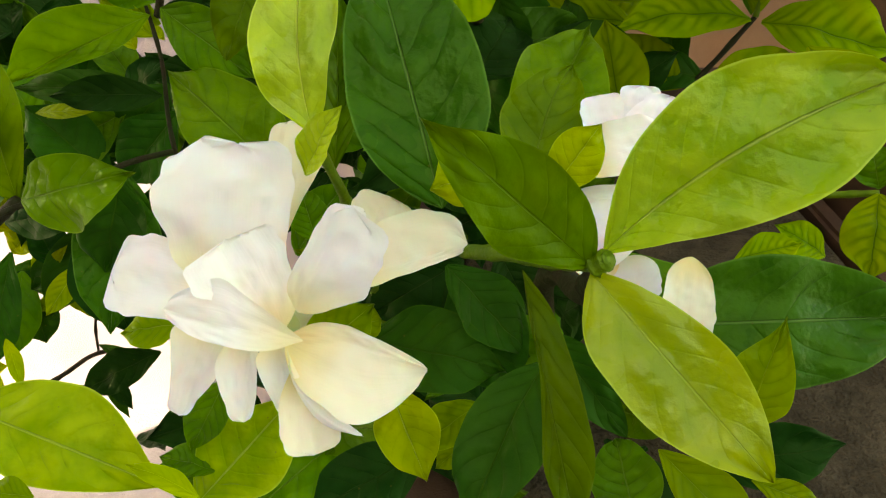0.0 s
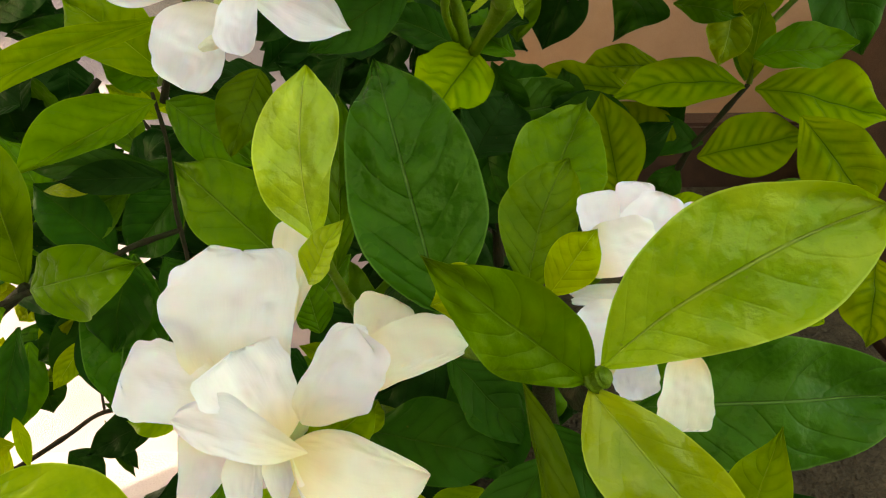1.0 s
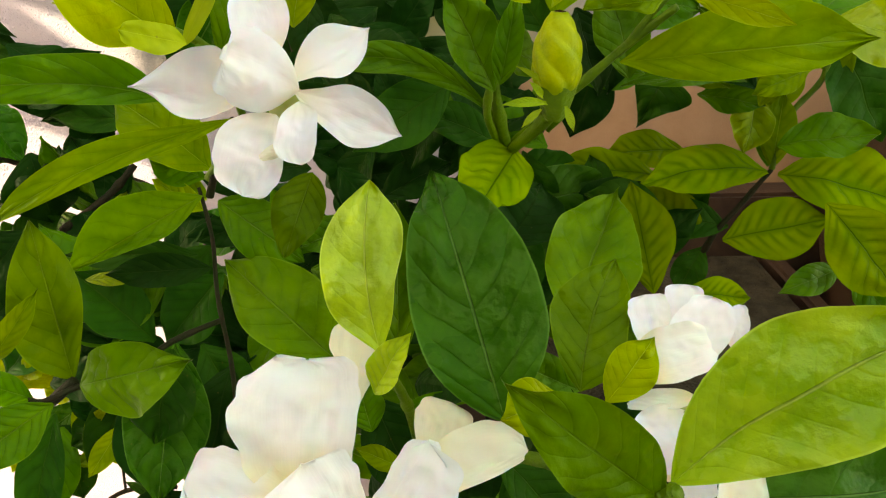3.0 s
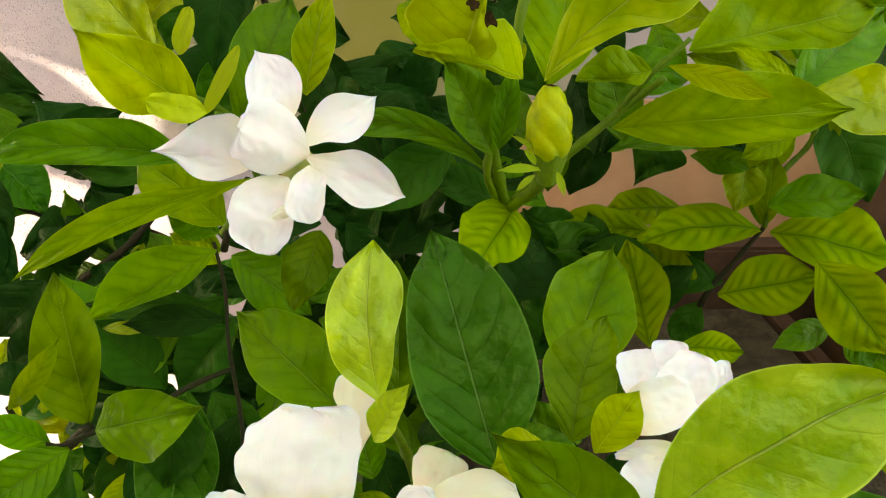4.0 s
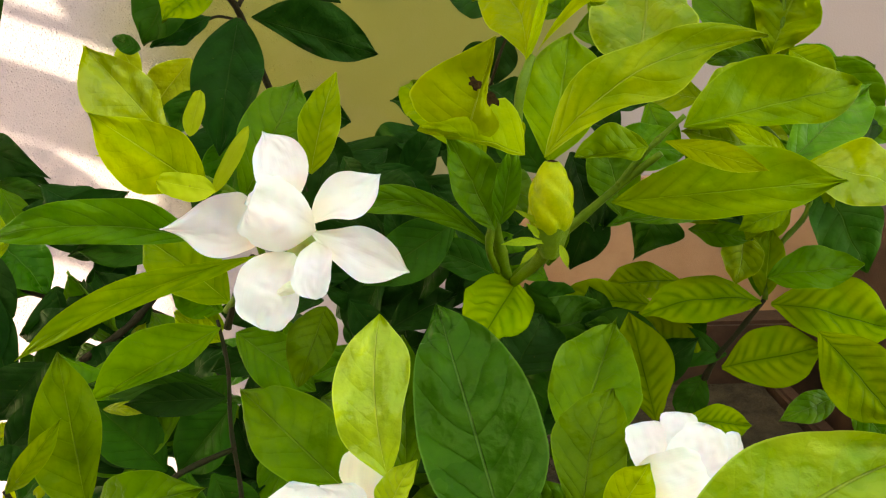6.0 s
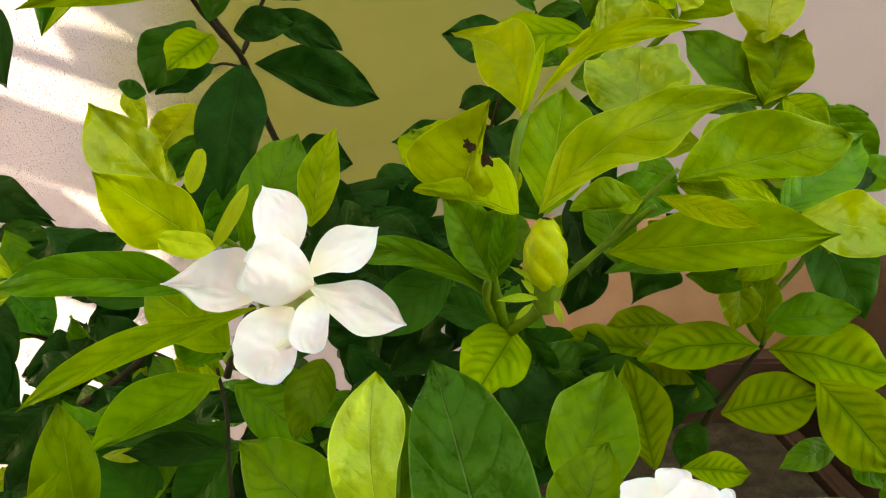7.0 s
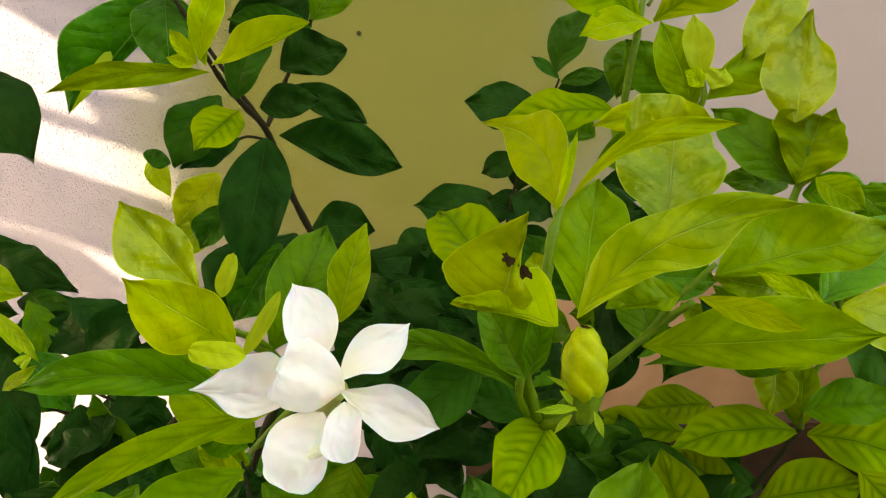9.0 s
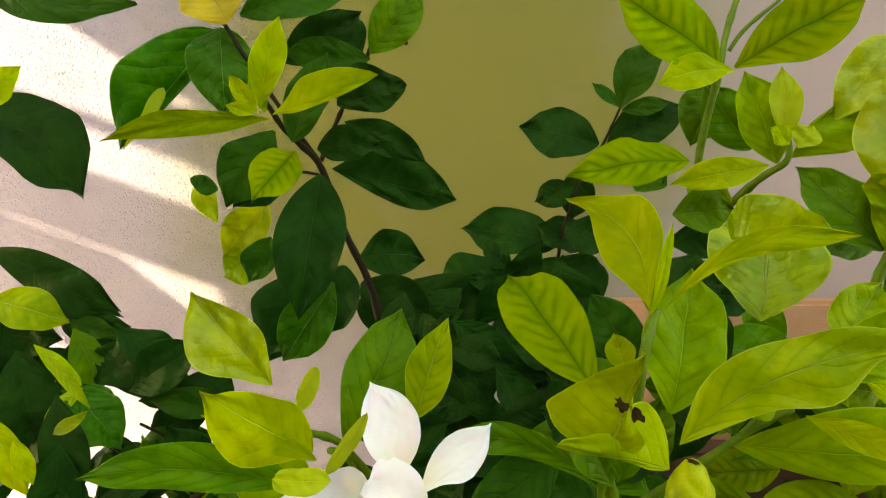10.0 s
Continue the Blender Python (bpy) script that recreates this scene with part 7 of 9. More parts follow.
leaf(leftside, (-0.2669, 0.5759, 0.6533), (-0.2899, 0.5544, 0.6315), 0.0309, (0.3109, -0.8210, 0.4789), dark_shaded_green, fold=0.20, arc=0.073, side=0.000, p=0.98)
leaf(leftside, (-0.3929, 0.5467, 0.6994), (-0.3746, 0.5231, 0.6304), 0.0436, (0.6283, -0.6700, 0.3954), dark_shaded_green, fold=0.20, arc=0.087, side=0.000, p=1.11)
leaf(leftside, (-0.3358, 0.4963, 0.6856), (-0.3137, 0.4638, 0.6216), 0.0291, (0.3806, -0.7648, 0.5198), dark_shaded_green, fold=0.20, arc=0.070, side=0.000, p=1.12)
leaf(leftside, (-0.3805, 0.5483, 0.7033), (-0.3431, 0.5429, 0.6661), 0.0142, (0.5808, -0.4852, 0.6537), pale_green, fold=0.20, arc=0.044, side=0.000, p=1.08)
leaf(leftside, (-0.3378, 0.5338, 0.6700), (-0.3705, 0.5259, 0.6424), 0.0166, (0.0152, -0.9657, 0.2591), pale_green, fold=0.20, arc=0.043, side=0.000, p=1.03)
leaf(leftside, (-0.3683, 0.4725, 0.6796), (-0.3368, 0.4547, 0.6343), 0.0219, (0.2732, -0.8162, 0.5091), lime, fold=0.20, arc=0.076, side=0.000, p=0.99)
leaf(leftside, (-0.3667, 0.5792, 0.7059), (-0.3409, 0.5638, 0.6588), 0.0275, (0.6030, -0.6001, 0.5256), mid_green, fold=0.20, arc=0.045, side=0.000, p=1.10)
leaf(leftside, (-0.3637, 0.5452, 0.6682), (-0.3174, 0.5339, 0.6312), 0.0454, (0.3247, -0.7113, 0.6234), deep_green, fold=0.20, arc=0.106, side=0.000, p=0.93)
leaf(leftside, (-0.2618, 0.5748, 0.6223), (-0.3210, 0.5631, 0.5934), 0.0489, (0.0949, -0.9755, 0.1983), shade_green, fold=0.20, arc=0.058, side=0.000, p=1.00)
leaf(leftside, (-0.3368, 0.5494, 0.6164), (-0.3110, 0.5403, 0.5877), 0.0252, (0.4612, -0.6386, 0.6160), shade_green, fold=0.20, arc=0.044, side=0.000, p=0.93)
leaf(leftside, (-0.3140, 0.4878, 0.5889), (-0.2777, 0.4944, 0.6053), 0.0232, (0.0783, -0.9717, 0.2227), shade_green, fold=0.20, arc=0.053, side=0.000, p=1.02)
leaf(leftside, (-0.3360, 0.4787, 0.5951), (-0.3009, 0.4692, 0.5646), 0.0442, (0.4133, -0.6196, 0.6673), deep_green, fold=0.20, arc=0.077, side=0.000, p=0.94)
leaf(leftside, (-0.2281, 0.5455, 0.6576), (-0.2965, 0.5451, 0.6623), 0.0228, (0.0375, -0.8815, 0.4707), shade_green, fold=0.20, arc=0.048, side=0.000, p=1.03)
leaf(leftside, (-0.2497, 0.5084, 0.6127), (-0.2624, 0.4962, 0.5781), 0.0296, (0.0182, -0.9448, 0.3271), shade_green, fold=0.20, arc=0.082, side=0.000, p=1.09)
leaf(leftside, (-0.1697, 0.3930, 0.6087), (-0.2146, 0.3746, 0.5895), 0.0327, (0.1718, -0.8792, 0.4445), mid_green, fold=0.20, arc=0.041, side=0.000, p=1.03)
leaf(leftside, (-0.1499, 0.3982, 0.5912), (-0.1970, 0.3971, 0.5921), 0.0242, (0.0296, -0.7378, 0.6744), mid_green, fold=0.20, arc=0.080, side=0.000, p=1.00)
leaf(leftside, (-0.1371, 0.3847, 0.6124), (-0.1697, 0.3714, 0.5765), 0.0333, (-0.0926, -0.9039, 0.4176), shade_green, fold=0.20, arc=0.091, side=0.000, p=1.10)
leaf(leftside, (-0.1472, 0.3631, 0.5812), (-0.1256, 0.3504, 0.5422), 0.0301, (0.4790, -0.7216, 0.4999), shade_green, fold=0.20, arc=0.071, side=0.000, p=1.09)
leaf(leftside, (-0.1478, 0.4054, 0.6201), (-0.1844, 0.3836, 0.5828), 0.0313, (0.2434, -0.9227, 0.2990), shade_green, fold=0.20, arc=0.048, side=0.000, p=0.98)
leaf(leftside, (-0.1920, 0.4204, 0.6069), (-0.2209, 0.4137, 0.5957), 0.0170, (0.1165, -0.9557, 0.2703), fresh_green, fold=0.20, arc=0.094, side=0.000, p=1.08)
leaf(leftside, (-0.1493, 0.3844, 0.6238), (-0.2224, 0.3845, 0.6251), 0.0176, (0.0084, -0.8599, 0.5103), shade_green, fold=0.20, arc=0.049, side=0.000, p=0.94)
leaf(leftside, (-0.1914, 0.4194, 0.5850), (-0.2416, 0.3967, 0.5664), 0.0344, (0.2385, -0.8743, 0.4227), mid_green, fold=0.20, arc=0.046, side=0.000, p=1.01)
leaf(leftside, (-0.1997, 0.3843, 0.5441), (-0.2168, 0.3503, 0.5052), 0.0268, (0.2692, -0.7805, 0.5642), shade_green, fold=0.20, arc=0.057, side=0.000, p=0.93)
leaf(leftside, (-0.2437, 0.3796, 0.5166), (-0.2444, 0.3455, 0.4772), 0.0263, (0.3000, -0.7234, 0.6219), mid_green, fold=0.20, arc=0.043, side=0.000, p=0.96)
leaf(leftside, (-0.2258, 0.4017, 0.5347), (-0.2391, 0.3815, 0.4997), 0.0183, (0.3281, -0.8665, 0.3762), fresh_green, fold=0.20, arc=0.062, side=0.000, p=1.07)
leaf(leftside, (-0.2750, 0.4293, 0.5031), (-0.2641, 0.4367, 0.5158), 0.0205, (0.1867, -0.9103, 0.3695), lime, fold=0.20, arc=0.103, side=0.000, p=1.05)
leaf(leftside, (-0.2019, 0.4245, 0.4936), (-0.2236, 0.4079, 0.4651), 0.0148, (-0.0138, -0.8599, 0.5103), lime, fold=0.20, arc=0.080, side=0.000, p=1.01)
leaf(leftside, (-0.2760, 0.4883, 0.3649), (-0.2509, 0.4659, 0.3255), 0.0108, (0.2691, -0.7534, 0.6000), shade_green, fold=0.20, arc=0.086, side=0.000, p=1.11)
leaf(leftside, (-0.2761, 0.4950, 0.3766), (-0.2329, 0.4864, 0.3609), 0.0096, (0.1335, -0.6677, 0.7323), shade_green, fold=0.20, arc=0.089, side=0.000, p=0.97)
leaf(leftside, (-0.2075, 0.2956, 0.5302), (-0.1938, 0.2758, 0.5157), 0.0071, (0.4901, -0.2698, 0.8288), lime, fold=0.20, arc=0.052, side=0.000, p=0.97)
leaf(leftside, (-0.4080, 0.6027, 0.7446), (-0.3345, 0.5948, 0.7103), 0.0411, (0.0881, -0.9128, 0.3988), dark_shaded_green, left=(0.53, 0.89, 0.67, 0.27), right=(0.89, 1.00, 0.84, 0.31), side=0.000, arc=0.050, ends=(0.5, 0.1), wave=0.10)
leaf(leftside, (-0.3758, 0.5911, 0.7080), (-0.3228, 0.5906, 0.6924), 0.0199, (0.0921, -0.9350, 0.3426), shade_green, left=(0.73, 0.82, 0.59, 0.41), right=(0.77, 1.00, 0.45, 0.36), side=0.000, arc=0.050, ends=(0.4, 0.3), wave=0.12)
leaf(leftside, (-0.3950, 0.6108, 0.6985), (-0.3354, 0.6094, 0.6870), 0.0238, (0.0622, -0.8973, 0.4370), dark_shaded_green, fold=0.20, arc=0.079, side=0.000, p=0.93)
leaf(leftside, (-0.3429, 0.5238, 0.6799), (-0.3037, 0.5132, 0.6387), 0.0366, (0.5342, -0.5416, 0.6491), deep_green, fold=0.20, arc=0.049, side=0.000, p=0.99)
leaf(leftside, (-0.2554, 0.5623, 0.6597), (-0.3114, 0.5592, 0.6549), 0.0198, (-0.0165, -0.7402, 0.6722), dark_shaded_green, fold=0.20, arc=0.106, side=0.000, p=1.04)
leaf(leftside, (-0.2822, 0.5259, 0.6083), (-0.3210, 0.5312, 0.6309), 0.0276, (0.2023, -0.8168, 0.5402), dark_shaded_green, fold=0.20, arc=0.070, side=0.000, p=0.99)
leaf(leftside, (-0.2348, 0.5048, 0.6022), (-0.2718, 0.5186, 0.6543), 0.0386, (0.3318, -0.8264, 0.4550), dark_shaded_green, fold=0.20, arc=0.041, side=0.000, p=1.04)
leaf(leftside, (-0.3234, 0.4748, 0.6522), (-0.3095, 0.4572, 0.5897), 0.0241, (0.3596, -0.8744, 0.3257), dark_shaded_green, fold=0.20, arc=0.091, side=0.000, p=0.94)
leaf(leftside, (-0.2756, 0.4447, 0.6148), (-0.3073, 0.4339, 0.5806), 0.0362, (0.0529, -0.9652, 0.2563), dark_shaded_green, fold=0.20, arc=0.052, side=0.000, p=1.06)
leaf(leftside, (-0.1769, 0.3743, 0.5767), (-0.2180, 0.3840, 0.6150), 0.0329, (0.3748, -0.7189, 0.5855), shade_green, fold=0.20, arc=0.106, side=0.000, p=1.08)
# small sunlit leaves down to the stronger greens: sunlight put into their bright colours
leaf(leftside, (-0.1817, 0.4529, 0.6259), (-0.1901, 0.4494, 0.6468), 0.0109, (0.4834, -0.8741, 0.0475), young_sunlit_green, left=(0.70, 1.00, 0.95, 0.60), right=(0.70, 1.00, 0.95, 0.60), side=0.000, arc=0.060, ends=(0.3, 0.1))
leaf(leftside, (-0.2414, 0.4983, 0.6066), (-0.2292, 0.4936, 0.6226), 0.0096, (-0.0267, -0.9641, -0.2642), young_sunlit_green, left=(0.70, 1.00, 0.95, 0.60), right=(0.70, 1.00, 0.95, 0.60), side=0.000, arc=0.060, ends=(0.3, 0.1))
leaf(leftside, (-0.1571, 0.4353, 0.6364), (-0.1642, 0.4304, 0.6493), 0.0063, (0.5542, -0.8323, -0.0064), young_sunlit_green, left=(0.70, 1.00, 0.95, 0.60), right=(0.70, 1.00, 0.95, 0.60), side=0.000, arc=0.060, ends=(0.3, 0.1))
leaf(leftside, (-0.3098, 0.4366, 0.5648), (-0.2898, 0.4329, 0.5808), 0.0131, (-0.1266, -0.9891, -0.0756), young_sunlit_green, left=(0.70, 1.00, 0.95, 0.60), right=(0.70, 1.00, 0.95, 0.60), side=0.000, arc=0.060, ends=(0.3, 0.1))
leaf(leftside, (-0.1942, 0.3518, 0.5374), (-0.2087, 0.3337, 0.5171), 0.0134, (0.3845, -0.8081, 0.4462), pale_green, left=(0.70, 1.00, 0.95, 0.60), right=(0.70, 1.00, 0.95, 0.60), side=0.000, arc=0.060, ends=(0.3, 0.1))
leaf(leftside, (-0.2626, 0.3398, 0.4311), (-0.2579, 0.3509, 0.4667), 0.0093, (0.4869, -0.8499, 0.2015), young_sunlit_green, left=(0.70, 1.00, 0.95, 0.60), right=(0.70, 1.00, 0.95, 0.60), side=0.000, arc=0.060, ends=(0.3, 0.1))
leaf(leftside, (-0.2473, 0.3451, 0.4835), (-0.2347, 0.3526, 0.5113), 0.0057, (0.3263, -0.9396, 0.1031), lime, left=(0.70, 1.00, 0.95, 0.60), right=(0.70, 1.00, 0.95, 0.60), side=0.000, arc=0.060, ends=(0.3, 0.1))
leaf(leftside, (-0.2243, 0.3664, 0.5230), (-0.2068, 0.3685, 0.5405), 0.0064, (0.0322, -0.9957, 0.0867), lime, left=(0.70, 1.00, 0.95, 0.60), right=(0.70, 1.00, 0.95, 0.60), side=0.000, arc=0.060, ends=(0.3, 0.1))
leaf(leftside, (-0.2984, 0.4244, 0.5569), (-0.2887, 0.4257, 0.5829), 0.0123, (0.3754, -0.9221, -0.0941), young_sunlit_green, left=(0.70, 1.00, 0.95, 0.60), right=(0.70, 1.00, 0.95, 0.60), side=0.000, arc=0.060, ends=(0.3, 0.1))
leaf(leftside, (-0.1874, 0.4011, 0.6028), (-0.2178, 0.3946, 0.6079), 0.0067, (0.2557, -0.8685, 0.4246), pale_green, left=(0.70, 1.00, 0.95, 0.60), right=(0.70, 1.00, 0.95, 0.60), side=0.000, arc=0.060, ends=(0.3, 0.1))
leaf(leftside, (-0.3246, 0.4737, 0.7222), (-0.2935, 0.4622, 0.6914), 0.0087, (0.2557, -0.7915, 0.5551), pale_green, left=(0.70, 1.00, 0.95, 0.60), right=(0.70, 1.00, 0.95, 0.60), side=0.000, arc=0.060, ends=(0.3, 0.1))
leaf(leftside, (-0.3223, 0.4654, 0.6720), (-0.2950, 0.4619, 0.6900), 0.0087, (-0.0463, -0.9915, -0.1216), pale_green, left=(0.70, 1.00, 0.95, 0.60), right=(0.70, 1.00, 0.95, 0.60), side=0.000, arc=0.060, ends=(0.3, 0.1))
leaf(leftside, (-0.1364, 0.3671, 0.6559), (-0.1589, 0.3652, 0.6737), 0.0131, (0.3313, -0.8875, 0.3202), pale_green, left=(0.70, 1.00, 0.95, 0.60), right=(0.70, 1.00, 0.95, 0.60), side=0.000, arc=0.060, ends=(0.3, 0.1))
leaf(leftside, (-0.2076, 0.3740, 0.6151), (-0.1723, 0.3694, 0.6186), 0.0075, (-0.1582, -0.8981, 0.4104), pale_green, left=(0.70, 1.00, 0.95, 0.60), right=(0.70, 1.00, 0.95, 0.60), side=0.000, arc=0.060, ends=(0.3, 0.1))
leaf(leftside, (-0.2928, 0.4275, 0.5570), (-0.2917, 0.4274, 0.5836), 0.0102, (0.5302, -0.8474, -0.0271), young_sunlit_green, left=(0.70, 1.00, 0.95, 0.60), right=(0.70, 1.00, 0.95, 0.60), side=0.000, arc=0.060, ends=(0.3, 0.1))
leaf(leftside, (-0.3067, 0.4272, 0.5574), (-0.2989, 0.4270, 0.5831), 0.0102, (0.4211, -0.8970, -0.1341), young_sunlit_green, left=(0.70, 1.00, 0.95, 0.60), right=(0.70, 1.00, 0.95, 0.60), side=0.000, arc=0.060, ends=(0.3, 0.1))
leaf(leftside, (-0.2864, 0.3985, 0.5278), (-0.2837, 0.4001, 0.5592), 0.0084, (0.5159, -0.8566, -0.0000), young_sunlit_green, left=(0.70, 1.00, 0.95, 0.60), right=(0.70, 1.00, 0.95, 0.60), side=0.000, arc=0.060, ends=(0.3, 0.1))
leaf(leftside, (-0.2295, 0.4622, 0.5985), (-0.2636, 0.4636, 0.6067), 0.0298, (0.0901, -0.8556, 0.5097), dark_shaded_green, fold=0.20, arc=0.062, side=0.000, p=1.10)
leaf(leftside, (-0.2444, 0.4171, 0.5880), (-0.2160, 0.4236, 0.6075), 0.0219, (-0.0753, -0.9079, 0.4123), mid_green, fold=0.20, arc=0.070, side=0.000, p=1.01)
leaf(leftside, (-0.2654, 0.3892, 0.5655), (-0.2920, 0.3923, 0.5791), 0.0227, (0.3489, -0.4984, 0.7937), dark_shaded_green, fold=0.20, arc=0.106, side=0.000, p=1.03)
leaf(leftside, (-0.1677, 0.3683, 0.5549), (-0.1963, 0.3730, 0.5742), 0.0294, (0.4493, -0.4489, 0.7724), dark_shaded_green, fold=0.20, arc=0.082, side=0.000, p=0.94)
leaf(leftside, (-0.2822, 0.4284, 0.5588), (-0.3057, 0.4319, 0.5735), 0.0212, (0.4073, -0.4941, 0.7681), lime, fold=0.20, arc=0.069, side=0.000, p=0.93)
leaf(leftside, (-0.2388, 0.4486, 0.6244), (-0.2171, 0.4460, 0.6132), 0.0137, (0.1354, -0.8758, 0.4633), dark_shaded_green, fold=0.20, arc=0.042, side=0.000, p=1.04)
leaf(leftside, (-0.2425, 0.3882, 0.5113), (-0.2625, 0.3746, 0.4880), 0.0255, (0.1469, -0.9045, 0.4004), dark_shaded_green, fold=0.20, arc=0.102, side=0.000, p=1.00)
leaf(leftside, (-0.1841, 0.3492, 0.5630), (-0.1604, 0.3218, 0.5148), 0.0350, (0.3606, -0.7234, 0.5888), dark_shaded_green, fold=0.20, arc=0.065, side=0.000, p=1.07)
leaf(leftside, (-0.1576, 0.3392, 0.5452), (-0.1399, 0.3205, 0.5123), 0.0195, (0.4786, -0.6274, 0.6142), mid_green, fold=0.20, arc=0.065, side=0.000, p=0.97)
leaf(leftside, (-0.2157, 0.3714, 0.5218), (-0.2319, 0.3840, 0.5441), 0.0219, (0.5783, -0.4543, 0.6776), dark_shaded_green, fold=0.20, arc=0.099, side=0.000, p=1.09)
leaf(leftside, (-0.2127, 0.3954, 0.5636), (-0.2353, 0.4080, 0.5860), 0.0282, (0.3587, -0.6089, 0.7075), dark_shaded_green, fold=0.20, arc=0.068, side=0.000, p=0.95)
leaf(leftside, (-0.2641, 0.4367, 0.5158), (-0.2787, 0.4274, 0.5000), 0.0220, (0.0029, -0.8652, 0.5015), lime, fold=0.20, arc=0.074, side=0.000, p=0.93)
leaf(leftside, (-0.2307, 0.3985, 0.5091), (-0.2134, 0.3833, 0.4823), 0.0161, (0.5365, -0.5366, 0.6513), fresh_green, fold=0.20, arc=0.047, side=0.000, p=1.06)
leaf(leftside, (-0.2286, 0.3520, 0.5453), (-0.2404, 0.3235, 0.4890), 0.0245, (0.1291, -0.8952, 0.4266), shade_green, fold=0.20, arc=0.054, side=0.000, p=1.08)
leaf(leftside, (-0.2052, 0.3770, 0.5276), (-0.2347, 0.3682, 0.5110), 0.0239, (-0.0141, -0.8722, 0.4889), shade_green, fold=0.20, arc=0.088, side=0.000, p=1.09)
leaf(leftside, (-0.2392, 0.3746, 0.5016), (-0.2318, 0.3626, 0.4775), 0.0220, (0.4032, -0.7636, 0.5043), shade_green, fold=0.20, arc=0.096, side=0.000, p=1.00)
leaf(leftside, (-0.2727, 0.3869, 0.5493), (-0.2440, 0.4013, 0.5770), 0.0327, (-0.1063, -0.8330, 0.5430), shade_green, fold=0.20, arc=0.076, side=0.000, p=1.04)
# this leaf and the next: sunlight put into the lime colour
leaf(leftside, (-0.2787, 0.3939, 0.5411), (-0.2451, 0.3932, 0.5387), 0.0139, (0.0508, -0.5097, 0.8589), lime, fold=0.20, arc=0.067, side=0.000, p=0.98)
leaf(leftside, (-0.2839, 0.4156, 0.4955), (-0.2968, 0.4004, 0.4657), 0.0147, (0.4868, -0.8450, 0.2216), lime, fold=0.20, arc=0.062, side=0.000, p=1.00)
leaf(leftside, (-0.2095, 0.2927, 0.5159), (-0.2418, 0.2887, 0.5090), 0.0159, (-0.0793, -0.6556, 0.7509), lime, fold=0.20, arc=0.089, side=0.000, p=1.00)
leaf(leftside, (-0.2344, 0.3669, 0.4973), (-0.2143, 0.3730, 0.5088), 0.0099, (0.0695, -0.9262, 0.3707), fresh_green, fold=0.20, arc=0.097, side=0.000, p=1.10)
leaf(leftside, (-0.2131, 0.3831, 0.5177), (-0.2046, 0.3738, 0.4989), 0.0055, (0.3393, -0.7725, 0.5368), fresh_green, fold=0.20, arc=0.087, side=0.000, p=1.03)
leaf(leftside, (-0.2633, 0.4686, 0.3777), (-0.2396, 0.4530, 0.3460), 0.0134, (0.3057, -0.7442, 0.5939), dark_shaded_green, fold=0.20, arc=0.065, side=0.000, p=1.04)
leaf(leftside, (-0.2680, 0.4208, 0.3941), (-0.2421, 0.4119, 0.3757), 0.0214, (0.3062, -0.6150, 0.7266), dark_shaded_green, fold=0.20, arc=0.077, side=0.000, p=0.98)
# lit leaf sliver, its light put into the lime colour
leaf(leftside, (-0.2395, 0.4392, 0.5857), (-0.2036, 0.4403, 0.5867), 0.0101, (-0.0041, -0.5830, 0.8124), lime, fold=0.20, arc=0.046, side=0.000, p=0.99)
leaf(leftside, (-0.2988, 0.4362, 0.5806), (-0.2933, 0.4285, 0.5569), 0.0165, (0.4684, -0.8033, 0.3678), lime, fold=0.20, arc=0.093, side=0.000, p=1.06)
leaf(leftside, (-0.2617, 0.3842, 0.5479), (-0.2454, 0.3890, 0.5616), 0.0150, (-0.1227, -0.8800, 0.4589), lime, fold=0.20, arc=0.105, side=0.000, p=0.97)
leaf(leftside, (-0.1427, 0.3139, 0.6079), (-0.1528, 0.2998, 0.5654), 0.0317, (0.0702, -0.9512, 0.3006), shade_green, fold=0.20, arc=0.045, side=0.000, p=1.07)
leaf(leftside, (-0.3212, 0.4712, 0.6639), (-0.3276, 0.4601, 0.6002), 0.0316, (0.3526, -0.9273, 0.1259), dark_shaded_green, fold=0.20, arc=0.107, side=0.000, p=1.10)
leaf(leftside, (-0.2921, 0.5003, 0.6485), (-0.2826, 0.4927, 0.6010), 0.0455, (0.3985, -0.8897, 0.2226), dark_shaded_green, fold=0.20, arc=0.099, side=0.000, p=1.07)
leaf(leftside, (-0.2477, 0.5118, 0.6442), (-0.2517, 0.5058, 0.6100), 0.0317, (0.2366, -0.9614, 0.1401), dark_shaded_green, fold=0.20, arc=0.055, side=0.000, p=1.02)
leaf(leftside, (-0.3299, 0.5195, 0.6817), (-0.3571, 0.5143, 0.6584), 0.0116, (-0.1469, -0.9153, 0.3751), pale_green, fold=0.20, arc=0.057, side=0.000, p=1.11)
leaf(leftside, (-0.3394, 0.4518, 0.6744), (-0.3276, 0.4476, 0.6465), 0.0119, (0.5621, -0.7487, 0.3514), lime, fold=0.20, arc=0.068, side=0.000, p=0.92)
stem(leftside, [(-0.2200, 0.4922, 0.6414), (-0.2358, 0.4785, 0.6247), (-0.2630, 0.4641, 0.6067)], 0.0022, 0.0030, dark_twig)
leaf(leftside, (-0.3486, 0.5992, 0.6242), (-0.4067, 0.5935, 0.6124), 0.0307, (-0.0687, -0.7214, 0.6891), dark_shaded_green, fold=0.20, arc=0.074, side=0.000, p=1.06)
leaf(leftside, (-0.3279, 0.5675, 0.7087), (-0.2714, 0.5598, 0.6750), 0.0327, (0.2929, -0.7011, 0.6501), dark_shaded_green, fold=0.20, arc=0.041, side=0.000, p=1.07)
